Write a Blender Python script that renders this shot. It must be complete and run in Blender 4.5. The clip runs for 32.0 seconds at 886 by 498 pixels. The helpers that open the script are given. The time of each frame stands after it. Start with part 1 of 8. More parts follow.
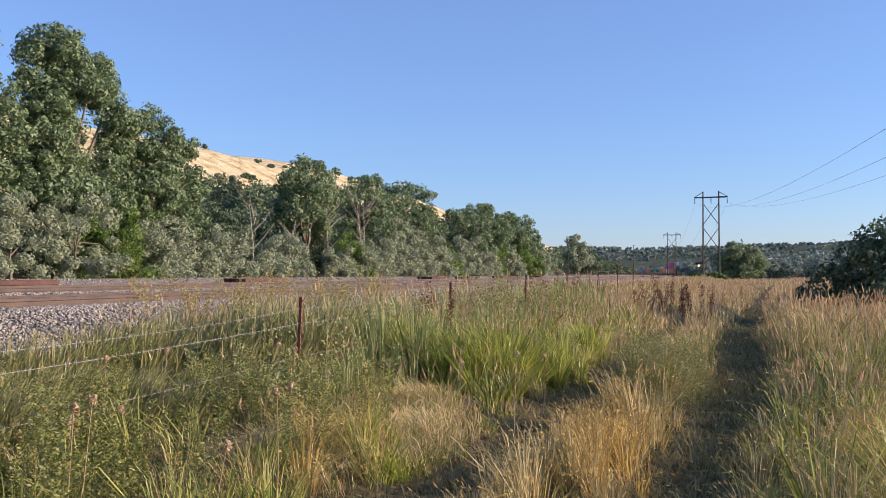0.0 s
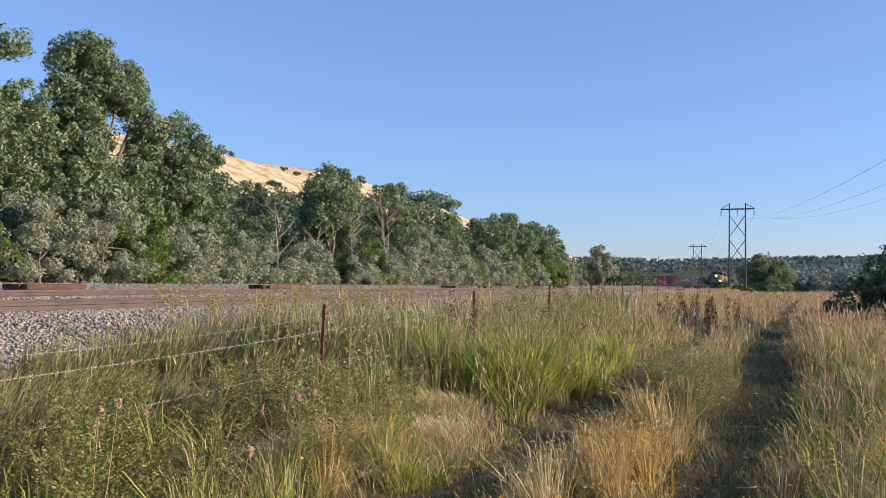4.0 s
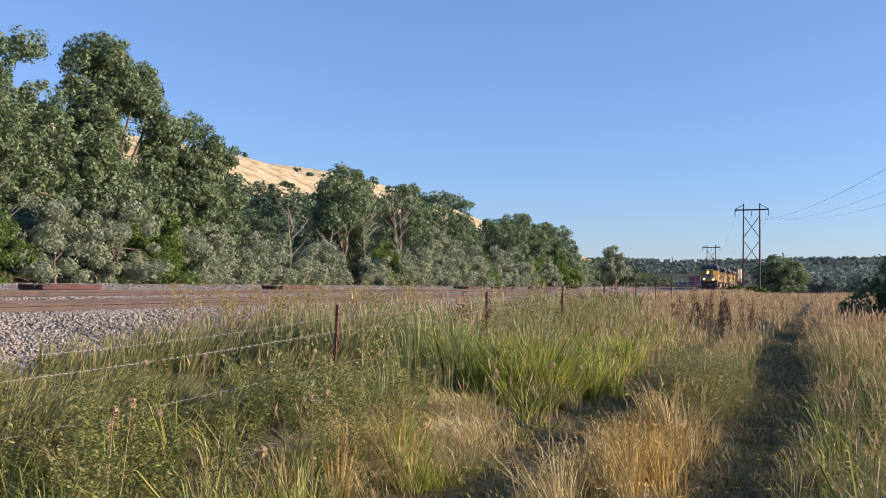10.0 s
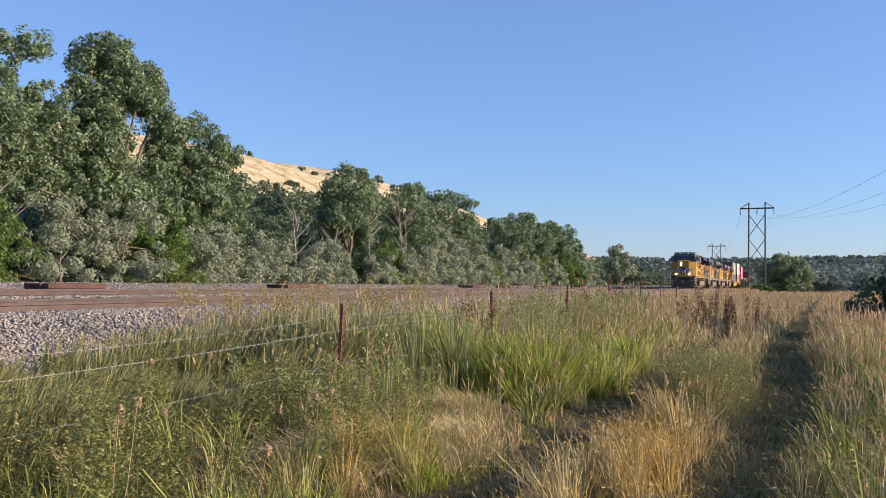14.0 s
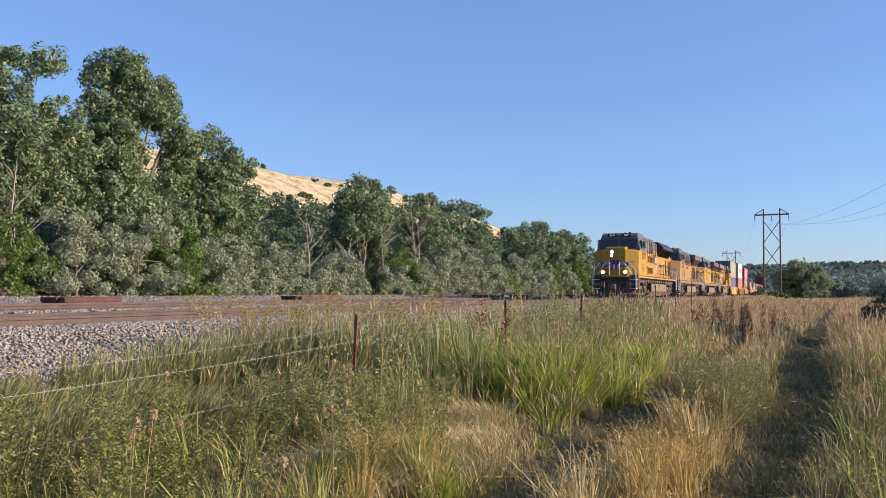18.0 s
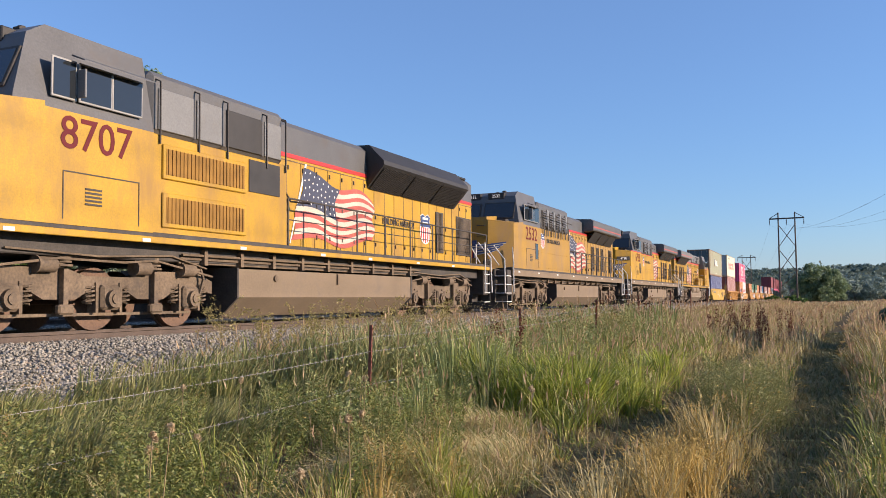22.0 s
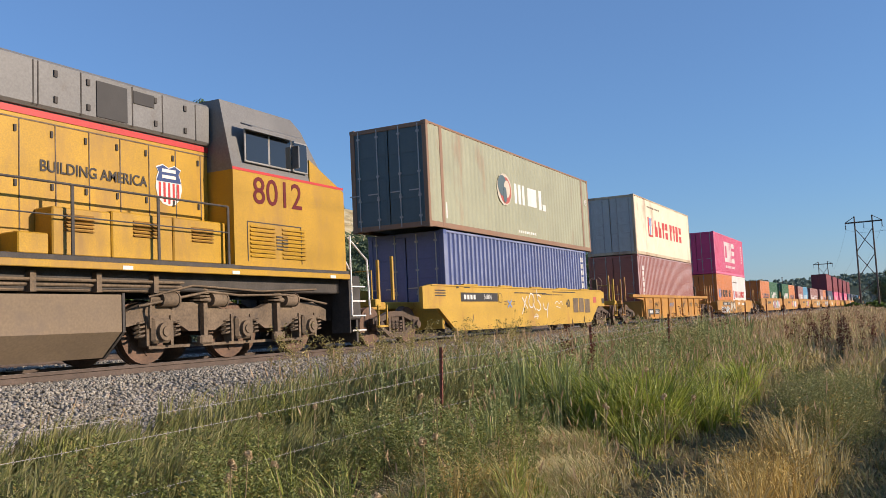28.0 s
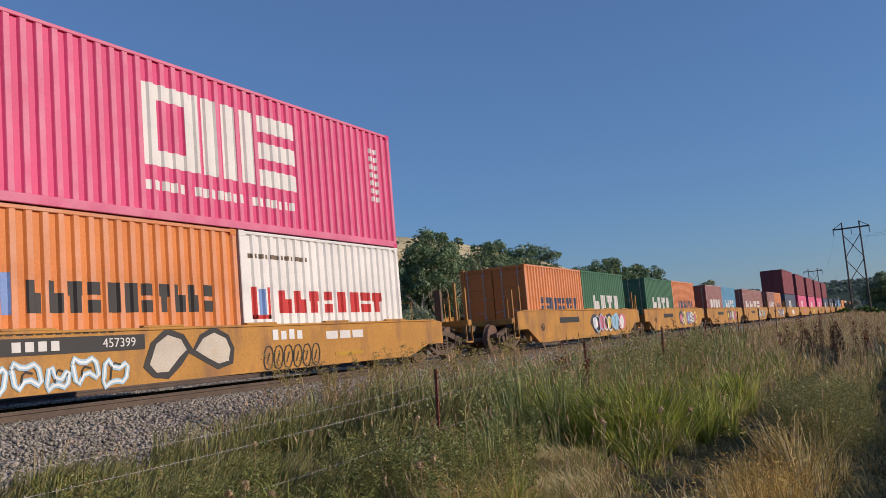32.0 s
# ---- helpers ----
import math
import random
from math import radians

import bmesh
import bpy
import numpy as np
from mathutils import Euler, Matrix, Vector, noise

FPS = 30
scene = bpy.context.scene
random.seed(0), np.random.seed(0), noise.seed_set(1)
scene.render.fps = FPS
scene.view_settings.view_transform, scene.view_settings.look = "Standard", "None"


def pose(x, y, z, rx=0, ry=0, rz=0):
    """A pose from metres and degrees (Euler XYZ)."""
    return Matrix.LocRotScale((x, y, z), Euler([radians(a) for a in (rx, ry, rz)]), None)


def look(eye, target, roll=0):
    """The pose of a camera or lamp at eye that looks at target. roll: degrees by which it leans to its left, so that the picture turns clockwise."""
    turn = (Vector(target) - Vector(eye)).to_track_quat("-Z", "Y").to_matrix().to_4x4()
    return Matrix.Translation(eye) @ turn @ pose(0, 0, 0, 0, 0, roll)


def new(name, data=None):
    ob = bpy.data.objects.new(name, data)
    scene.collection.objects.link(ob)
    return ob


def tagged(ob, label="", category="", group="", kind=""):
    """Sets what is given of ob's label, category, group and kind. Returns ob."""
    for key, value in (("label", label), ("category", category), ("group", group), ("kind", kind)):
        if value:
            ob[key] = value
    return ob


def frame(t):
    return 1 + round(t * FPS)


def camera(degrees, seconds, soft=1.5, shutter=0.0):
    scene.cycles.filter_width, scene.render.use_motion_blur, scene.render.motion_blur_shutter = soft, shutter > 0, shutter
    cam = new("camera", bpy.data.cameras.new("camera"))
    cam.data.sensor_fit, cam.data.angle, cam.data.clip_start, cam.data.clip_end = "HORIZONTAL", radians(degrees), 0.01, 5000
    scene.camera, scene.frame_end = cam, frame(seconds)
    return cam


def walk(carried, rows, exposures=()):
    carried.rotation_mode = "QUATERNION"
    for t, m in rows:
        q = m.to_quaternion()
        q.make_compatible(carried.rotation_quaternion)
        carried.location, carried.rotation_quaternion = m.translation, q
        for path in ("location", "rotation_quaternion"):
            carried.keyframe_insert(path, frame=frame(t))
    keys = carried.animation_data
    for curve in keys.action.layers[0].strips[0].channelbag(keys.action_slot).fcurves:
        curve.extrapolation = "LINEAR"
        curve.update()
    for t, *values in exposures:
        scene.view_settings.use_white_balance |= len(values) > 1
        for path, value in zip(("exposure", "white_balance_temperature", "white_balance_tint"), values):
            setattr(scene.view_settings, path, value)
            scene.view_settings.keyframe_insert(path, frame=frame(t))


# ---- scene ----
EXPO, SKY_LIFT, TINT = 0.74, 0.0, 24
EYE = (0.0, 0.0, 1.6)
FOV = 53.64
cam = camera(FOV, 32.0, soft=0.7, shutter=0.0)

# seconds, degrees left of the track's direction, degrees up, roll
VIEW = [
    (0, 18.57, 1.60, 0.14), (1, 18.77, 1.60, 0.19), (2, 19.30, 1.81, 0.60), (3, 19.72, 1.92, 0.80), (3.5, 20.00, 2.08, 0.81),
    (5.5, 20.25, 2.23, 0.89), (6, 20.29, 2.21, 0.95), (7, 20.39, 2.17, 0.88), (8, 20.50, 2.19, 0.85), (9, 20.57, 2.15, 0.90),
    (10, 20.96, 2.21, 0.90), (11, 21.07, 2.19, 0.85), (12, 21.14, 2.19, 0.85), (13, 21.24, 2.18, 0.84), (14, 21.27, 2.13, 0.88),
    (14.5, 20.81, 2.17, 0.76), (16.5, 21.09, 2.15, 0.66), (17, 21.36, 2.34, 0.63), (17.5, 21.63, 2.51, 0.46), (18, 22.15, 2.77, 0.30),
    (18.5, 22.29, 2.83, 0.28), (19, 22.32, 2.72, 0.21), (20, 22.37, 2.73, 0.24), (20.5, 22.57, 2.96, -0.06), (21, 22.81, 3.28, -0.36),
    (21.5, 22.93, 3.30, -0.37), (22, 23.03, 3.38, -0.58), (22.5, 23.15, 3.57, -0.94), (23, 23.39, 3.70, -1.17), (24, 23.75, 3.90, -1.42),
    (24.5, 23.88, 3.91, -1.46), (25, 23.99, 3.93, -1.62), (25.5, 24.08, 3.94, -1.65), (27.5, 26.94, 4.90, -2.83), (28, 27.31, 4.86, -2.73),
    (28.5, 27.12, 5.19, -3.43), (29, 26.78, 5.78, -4.09), (29.5, 26.77, 6.05, -4.59), (30, 26.82, 6.09, -4.55), (30.5, 26.78, 6.29, -5.01),
    (31, 26.71, 6.39, -5.22), (31.5, 26.64, 6.46, -5.38), (32, 26.61, 6.19, -4.90),
]


def view_pose(pan, up, roll):
    a, e = radians(pan), radians(up)
    ahead = Vector((math.cos(a) * math.cos(e), math.sin(a) * math.cos(e), math.sin(e)))
    return look(EYE, Vector(EYE) + ahead, roll)


walk(cam, [(t, view_pose(p, e, r)) for t, p, e, r in VIEW],
     exposures=[(t, EXPO + e, k, TINT + c) for t, e, k, c in ((0, 0.10, 7300, 3), (6, 0.06, 7250, 2), (20, 0.03, 7200, 0), (22, -0.03, 7150, -4), (25.5, -0.08, 7100, -8), (28.5, -0.37, 6950, -8), (30, -0.58, 6750, -8), (31, -0.80, 6750, -7), (32, -0.88, 6750, -6))])

# ---- daylight: low sun square to the track, from the field's side ----
SUN_EL, SUN_AZ = 17.0, -77.0          # degrees up; degrees left of +X
world = bpy.data.worlds.new("sky")
scene.world = world
world.use_nodes = True
wn = world.node_tree.nodes
sky = wn.new("ShaderNodeTexSky")
sky.sky_type, sky.sun_disc = "NISHITA", False
sky.sun_elevation, sky.sun_rotation = radians(SUN_EL + SKY_LIFT), radians(90 - SUN_AZ)
sky.air_density, sky.dust_density, sky.ozone_density = 1.12, 0.2, 8.0
haze = wn.new("ShaderNodeMix")                # an even, thin haze over the whole dome
haze.data_type = "RGBA"
haze.inputs["Factor"].default_value = 0.27
haze.inputs["B"].default_value = (1.25, 2.25, 4.1, 1)
world.node_tree.links.new(sky.outputs[0], haze.inputs["A"])
world.node_tree.links.new(haze.outputs["Result"], wn["Background"].inputs[0])
wn["Background"].inputs[1].default_value = 0.128
sun = new("sun", bpy.data.lights.new("sun", "SUN"))
sun.data.energy, sun.data.angle, sun.data.color = 4.2, radians(0.6), (1.0, 0.885, 0.74)
d = Vector((math.cos(radians(SUN_AZ)) * math.cos(radians(SUN_EL)), math.sin(radians(SUN_AZ)) * math.cos(radians(SUN_EL)), math.sin(radians(SUN_EL))))
sun.matrix_world = look(d * 100, (0, 0, 0))

# ---- mesh building ----


class Shape:
    """Collects vertices and faces of one mesh."""

    def __init__(self):
        self.v, self.f = [], []

    def add(self, verts, faces):
        n = len(self.v)
        self.v += [tuple(p) for p in verts]
        self.f += [tuple(i + n for i in q) for q in faces]
        return self

    def box(self, x0, x1, y0, y1, z0, z1, c=0.0):
        x0, x1 = sorted((x0, x1))
        y0, y1 = sorted((y0, y1))
        z0, z1 = sorted((z0, z1))
        if c <= 0:
            return self.add([(x0, y0, z0), (x1, y0, z0), (x1, y1, z0), (x0, y1, z0), (x0, y0, z1), (x1, y0, z1), (x1, y1, z1), (x0, y1, z1)],
                            [(0, 3, 2, 1), (4, 5, 6, 7), (0, 1, 5, 4), (1, 2, 6, 5), (2, 3, 7, 6), (3, 0, 4, 7)])
        c = min(c, (x1 - x0) * 0.4, (y1 - y0) * 0.4, (z1 - z0) * 0.4)
        ring = [(x0 + c, y0), (x1 - c, y0), (x1, y0 + c), (x1, y1 - c), (x1 - c, y1), (x0 + c, y1), (x0, y1 - c), (x0, y0 + c)]
        inner = [(x0 + c, y0 + c), (x1 - c, y0 + c), (x1 - c, y0 + c), (x1 - c, y1 - c), (x1 - c, y1 - c), (x0 + c, y1 - c), (x0 + c, y1 - c), (x0 + c, y0 + c)]
        v = [(x, y, z0) for x, y in inner] + [(x, y, z0 + c) for x, y in ring] + [(x, y, z1 - c) for x, y in ring] + [(x, y, z1) for x, y in inner]
        f = []
        for k in range(3):
            for i in range(8):
                j = (i + 1) % 8
                q = (k * 8 + i, k * 8 + j, k * 8 + 8 + j, k * 8 + 8 + i)
                f.append(q)
        f += [tuple(range(7, -1, -1)), tuple(range(24, 32))]
        return self.add(v, f)

    def cyl(self, p0, p1, r, n=10, r2=None, caps=True):
        p0, p1 = Vector(p0), Vector(p1)
        a = (p1 - p0).normalized()
        s = a.orthogonal().normalized()
        t = a.cross(s)
        r2 = r if r2 is None else r2
        v = [p0 + (s * math.cos(2 * math.pi * i / n) + t * math.sin(2 * math.pi * i / n)) * r for i in range(n)]
        v += [p1 + (s * math.cos(2 * math.pi * i / n) + t * math.sin(2 * math.pi * i / n)) * r2 for i in range(n)]
        f = [(i, (i + 1) % n, n + (i + 1) % n, n + i) for i in range(n)]
        if caps:
            f += [tuple(range(n - 1, -1, -1)), tuple(range(n, 2 * n))]
        return self.add(v, f)

    def tube(self, pts, r, n=6, r_end=None):
        pts = [Vector(p) for p in pts]
        v, f = [], []
        s = None
        for k, p in enumerate(pts):
            a = (pts[min(k + 1, len(pts) - 1)] - pts[max(k - 1, 0)]).normalized()
            s = a.orthogonal().normalized() if s is None else (s - a * s.dot(a)).normalized()
            t = a.cross(s)
            rr = r if r_end is None else r + (r_end - r) * k / (len(pts) - 1)
            v += [p + (s * math.cos(2 * math.pi * i / n) + t * math.sin(2 * math.pi * i / n)) * rr for i in range(n)]
        for k in range(len(pts) - 1):
            f += [(k * n + i, k * n + (i + 1) % n, (k + 1) * n + (i + 1) % n, (k + 1) * n + i) for i in range(n)]
        f += [tuple(range(n - 1, -1, -1)), tuple(range((len(pts) - 1) * n, len(pts) * n))]
        return self.add(v, f)

    def prism(self, poly, axis, a, b):
        """A polygon in the plane square to an axis, drawn out from a to b. axis x: (y, z); y: (x, z); z: (x, y)."""
        n = len(poly)
        put = {"x": lambda p, h: (h, p[0], p[1]), "y": lambda p, h: (p[0], h, p[1]), "z": lambda p, h: (p[0], p[1], h)}[axis]
        v = [put(p, a) for p in poly] + [put(p, b) for p in poly]
        f = [(i, (i + 1) % n, n + (i + 1) % n, n + i) for i in range(n)] + [tuple(range(n - 1, -1, -1)), tuple(range(n, 2 * n))]
        return self.add(v, f)

    def mesh(self, name, smooth=True):
        me = bpy.data.meshes.new(name)
        me.from_pydata(self.v, [], self.f)
        bm = bmesh.new()
        bm.from_mesh(me)
        bmesh.ops.recalc_face_normals(bm, faces=bm.faces)
        bm.to_mesh(me)
        bm.free()
        if smooth:
            me.polygons.foreach_set("use_smooth", [True] * len(me.polygons))
            me.set_sharp_from_angle(angle=radians(32))
        return me


def part(name, shape, material, parent=None, label="", at=None):
    """Links a shape (or a mesh) as one mesh object under a thing or a part."""
    me = shape.mesh(name) if isinstance(shape, Shape) else shape
    if not me.materials:
        me.materials.append(material)
    ob = new(name, me)
    if parent is not None:
        ob.parent = parent
    if at is not None:
        ob.matrix_basis = at
    return tagged(ob, label)


def thing(name, label, category, at=None, group="", kind=""):
    ob = new(name)
    ob.empty_display_size = 0.2
    if at is not None:
        ob.matrix_basis = at
    return tagged(ob, label, category, group, kind)


def fast_mesh(name, verts, *face_sets):
    """A mesh out of numpy arrays: vertices (n, 3), and sets of faces (m, k)."""
    me = bpy.data.meshes.new(name)
    verts = np.asarray(verts, np.float32)
    me.vertices.add(len(verts))
    me.vertices.foreach_set("co", verts.ravel())
    loops = np.concatenate([np.asarray(s).ravel() for s in face_sets]).astype(np.int32)
    sizes = np.concatenate([np.full(len(s), np.asarray(s).shape[1]) for s in face_sets])
    me.loops.add(len(loops))
    me.loops.foreach_set("vertex_index", loops)
    me.polygons.add(len(sizes))
    me.polygons.foreach_set("loop_start", np.concatenate([[0], np.cumsum(sizes)[:-1]]).astype(np.int32))
    me.update(calc_edges=True)
    me.validate()
    return me


# ---- materials ----


def ramp(nodes, stops):
    node = nodes.new("ShaderNodeValToRGB")
    cr = node.color_ramp
    while len(cr.elements) < len(stops):
        cr.elements.new(0.5)
    for e, (p, c) in zip(cr.elements, stops):
        e.position, e.color = p, (*c, 1)
    return node


def material(name, base, rough=0.6, metal=0.0, vary=0.12, grain=18.0, coarse=1.3, bump=0.1, dirt=None, dirt_at=0.55, dirt_scale=0.8, spread=0.0, coat=0.0, streak=1.0):
    """A painted, worn or mineral surface: two scales of variation, dirt in patches, fine relief. streak stretches the dirt upright."""
    m = bpy.data.materials.new(name)
    m.use_nodes = True
    n, l = m.node_tree.nodes, m.node_tree.links
    b = n["Principled BSDF"]
    tc = n.new("ShaderNodeTexCoord")
    n1, n2 = n.new("ShaderNodeTexNoise"), n.new("ShaderNodeTexNoise")
    n1.inputs["Scale"].default_value, n1.inputs["Detail"].default_value = coarse, 4
    n2.inputs["Scale"].default_value, n2.inputs["Detail"].default_value = grain, 5
    for q in (n1, n2):
        l.new(tc.outputs["Object"], q.inputs["Vector"])
    low = [max(0, c * (1 - vary)) for c in base]
    high = [min(1, c * (1 + vary)) for c in base]
    r1 = ramp(n, [(0.3, low), (0.7, high)])
    l.new(n1.outputs["Fac"], r1.inputs["Fac"])
    mix = n.new("ShaderNodeMix")
    mix.data_type, mix.blend_type = "RGBA", "OVERLAY"
    mix.inputs["Factor"].default_value = min(1.0, 2.2 * vary + 0.1)
    l.new(r1.outputs["Color"], mix.inputs["A"])
    l.new(n2.outputs["Fac"], mix.inputs["B"])
    out = mix.outputs["Result"]
    if spread:
        oi = n.new("ShaderNodeObjectInfo")
        rs = ramp(n, [(0.0, [1 - spread] * 3), (1.0, [1 + spread] * 3)])
        l.new(oi.outputs["Random"], rs.inputs["Fac"])
        mx = n.new("ShaderNodeMix")
        mx.data_type, mx.blend_type = "RGBA", "MULTIPLY"
        mx.inputs["Factor"].default_value = 1.0
        l.new(out, mx.inputs["A"])
        l.new(rs.outputs["Color"], mx.inputs["B"])
        out = mx.outputs["Result"]
    if dirt:
        mp = n.new("ShaderNodeMapping")
        mp.inputs["Scale"].default_value = (1, 1, 1 / streak)
        l.new(tc.outputs["Object"], mp.inputs["Vector"])
        n3 = n.new("ShaderNodeTexNoise")
        n3.inputs["Scale"].default_value, n3.inputs["Detail"].default_value, n3.inputs["Roughness"].default_value = dirt_scale, 7, 0.68
        l.new(mp.outputs["Vector"], n3.inputs["Vector"])
        r3 = ramp(n, [(dirt_at, (0, 0, 0)), (min(1, dirt_at + 0.18), (1, 1, 1))])
        l.new(n3.outputs["Fac"], r3.inputs["Fac"])
        md = n.new("ShaderNodeMix")
        md.data_type = "RGBA"
        l.new(r3.outputs["Color"], md.inputs["Factor"])
        l.new(out, md.inputs["A"])
        md.inputs["B"].default_value = (*dirt, 1)
        out = md.outputs["Result"]
    l.new(out, b.inputs["Base Color"])
    rr = n.new("ShaderNodeMapRange")
    rr.inputs["To Min"].default_value, rr.inputs["To Max"].default_value = max(0.02, rough - 0.12), min(1, rough + 0.12)
    l.new(n2.outputs["Fac"], rr.inputs["Value"])
    l.new(rr.outputs["Result"], b.inputs["Roughness"])
    b.inputs["Metallic"].default_value = metal
    b.inputs["Coat Weight"].default_value = coat
    if bump:
        bp = n.new("ShaderNodeBump")
        bp.inputs["Strength"].default_value, bp.inputs["Distance"].default_value = bump, 0.01
        l.new(n2.outputs["Fac"], bp.inputs["Height"])
        l.new(bp.outputs["Normal"], b.inputs["Normal"])
    return m


def leafy(name, colours, through_light=0.35, rough=0.55, patch=None):
    """Leaves and blades: each island takes its own tint, light passes through. patch: metres of slow change from place to place."""
    m = bpy.data.materials.new(name)
    m.use_nodes = True
    n, l = m.node_tree.nodes, m.node_tree.links
    b = n["Principled BSDF"]
    g = n.new("ShaderNodeNewGeometry")
    k = len(colours) - 1
    r = ramp(n, [(i / k, c) for i, c in enumerate(colours)])
    fac = g.outputs["Random Per Island"]
    if patch:
        tc, nz, ma = n.new("ShaderNodeTexCoord"), n.new("ShaderNodeTexNoise"), n.new("ShaderNodeMath")
        nz.inputs["Scale"].default_value = 1.0 / patch
        l.new(tc.outputs["Object"], nz.inputs["Vector"])
        ma.operation = "MULTIPLY_ADD"
        ma.inputs[1].default_value = 0.70
        l.new(fac, ma.inputs[0])
        mr = n.new("ShaderNodeMapRange")
        mr.inputs["From Min"].default_value, mr.inputs["From Max"].default_value = 0.3, 0.7
        mr.inputs["To Max"].default_value = 0.30
        l.new(nz.outputs["Fac"], mr.inputs["Value"])
        l.new(mr.outputs["Result"], ma.inputs[2])
        fac = ma.outputs[0]
    l.new(fac, r.inputs["Fac"])
    l.new(r.outputs["Color"], b.inputs["Base Color"])
    b.inputs["Roughness"].default_value = rough
    b.inputs["Specular IOR Level"].default_value = 0.3
    t = n.new("ShaderNodeBsdfTranslucent")
    l.new(r.outputs["Color"], t.inputs["Color"])
    mx = n.new("ShaderNodeMixShader")
    mx.inputs[0].default_value = through_light
    l.new(b.outputs[0], mx.inputs[1])
    l.new(t.outputs[0], mx.inputs[2])
    l.new(mx.outputs[0], n["Material Output"].inputs["Surface"])
    return m


def glow(name, colour, strength):
    m = bpy.data.materials.new(name)
    m.use_nodes = True
    b = m.node_tree.nodes["Principled BSDF"]
    b.inputs["Base Color"].default_value = (0.8, 0.8, 0.8, 1)
    b.inputs["Emission Color"].default_value = (*colour, 1)
    b.inputs["Emission Strength"].default_value = strength
    return m


def glassy(name, tint):
    m = bpy.data.materials.new(name)
    m.use_nodes = True
    b = m.node_tree.nodes["Principled BSDF"]
    b.inputs["Base Color"].default_value = (*tint, 1)
    b.inputs["Roughness"].default_value = 0.06
    b.inputs["Specular IOR Level"].default_value = 0.8
    return m


# ---- the line of the track: straight, then a long left-hand curve ----
TRACK_Y, RAIL_Z, BEND_X, BEND_R = 12.1, 1.16, 315.0, 460.0


def on_track(s, side=0.0):
    """Place and heading (radians) at s metres along the near track; side: metres to its left."""
    if s < BEND_X:
        return s, TRACK_Y + side, 0.0
    a = (s - BEND_X) / BEND_R
    return BEND_X + (BEND_R - side) * math.sin(a), TRACK_Y + BEND_R - (BEND_R - side) * math.cos(a), a


def off_track(x, y):
    """Metres to the left of the near track, for arrays."""
    x, y = np.asarray(x, float), np.asarray(y, float)
    r = np.hypot(x - BEND_X, y - TRACK_Y - BEND_R)
    return np.where((x > BEND_X) & (y < TRACK_Y + BEND_R), BEND_R - r, y - TRACK_Y)


def smooth(a, b, x):
    t = np.clip((np.asarray(x, float) - a) / (b - a), 0, 1)
    return t * t * (3 - 2 * t)


def lumps(x, y, size, seed=0.0):
    """Soft value noise in -1 to 1, for arrays."""
    x, y = np.asarray(x, float) / size + seed * 7.3, np.asarray(y, float) / size - seed * 3.1
    return (np.sin(x * 1.7 + 1.3 * np.sin(y * 1.1 + seed)) + np.sin(y * 1.9 + 1.7 * np.sin(x * 0.8 + 2 + seed)) + np.sin((x + y) * 1.1 + seed * 2)) / 3


RUT = 1.75                                       # from the trodden rut to the overgrown one


def path_y(x):
    """The middle of the trodden path."""
    x = np.asarray(x, float)
    return 0.42 - 0.022 * x - 0.00015 * x * x + 0.12 * np.sin(x * 0.35)


def ground_z(x, y):
    x, y = np.asarray(x, float), np.asarray(y, float)
    d = off_track(x, y)
    z = 0.05 * lumps(x, y, 2.3) + 0.02 * lumps(x, y, 0.7, 2)
    z = z - 0.10 * np.exp(-((y - path_y(x)) / 0.45) ** 2) - 0.07 * np.exp(-((y - path_y(x) - RUT) / 0.3) ** 2)
    z = np.where(d > -8.5, z + 0.35 * smooth(-8.5, -4.3, d), z)
    z = np.where(d > -4.5, np.minimum(0.42, z), z)
    far = smooth(13.0, 17.0, d)
    z = np.where(d > 5, 0.42 + 0.72 * far + 0.12 * far * lumps(x, y, 5, 1), z)
    # the bluff along the far side of the line
    rise = smooth(20, 96, d) * (24.9 + 1.8 * smooth(150, 205, x) - 5.0 * smooth(225, 340, x) + 1.2 * lumps(x, y, 40, 3) + 0.8 * lumps(x, y, 12, 1)) * (1 - smooth(380, 520, x)) * smooth(-400, -150, x)
    rise = rise * (1 - 0.25 * smooth(130, 260, d))
    # tableland round the valley
    r = np.hypot(x, y)
    mesa = smooth(950, 1350, r) * (38 + 11 * smooth(-0.06, 0.2, -y / np.maximum(x, 1.0)) * (x > 0) + 7 * lumps(x, y, 330, 5) + 2.5 * lumps(x, y, 90, 2))
    return z + np.where(d > 18, rise, 0) + mesa


# surfaces
M_steel_rust = material("rusty_rail", (0.088, 0.062, 0.048), 0.75, 0.0, 0.25, 30, 2, 0.3)
M_tie = material("creosoted_wood", (0.105, 0.082, 0.063), 0.9, 0, 0.3, 25, 3, 0.5, spread=0.3)
M_tiestack = material("weathered_tie_stack", (0.085, 0.040, 0.030), 0.9, 0, 0.3, 12, 2, 0.4, spread=0.25)
M_polewood = material("weathered_pole_wood", (0.10, 0.085, 0.07), 0.9, 0, 0.25, 20, 1.5, 0.3)
M_post = material("rusty_red_steel_post", (0.26, 0.085, 0.055), 0.8, 0, 0.3, 60, 6, 0.3, dirt=(0.14, 0.07, 0.04), dirt_at=0.5, dirt_scale=9)
M_wire = material("galvanised_wire", (0.42, 0.39, 0.35), 0.5, 0.3, 0.1, 60, 6, 0)
M_cable = material("dark_cable", (0.10, 0.11, 0.13), 0.6, 0.2, 0.1, 10, 1, 0)
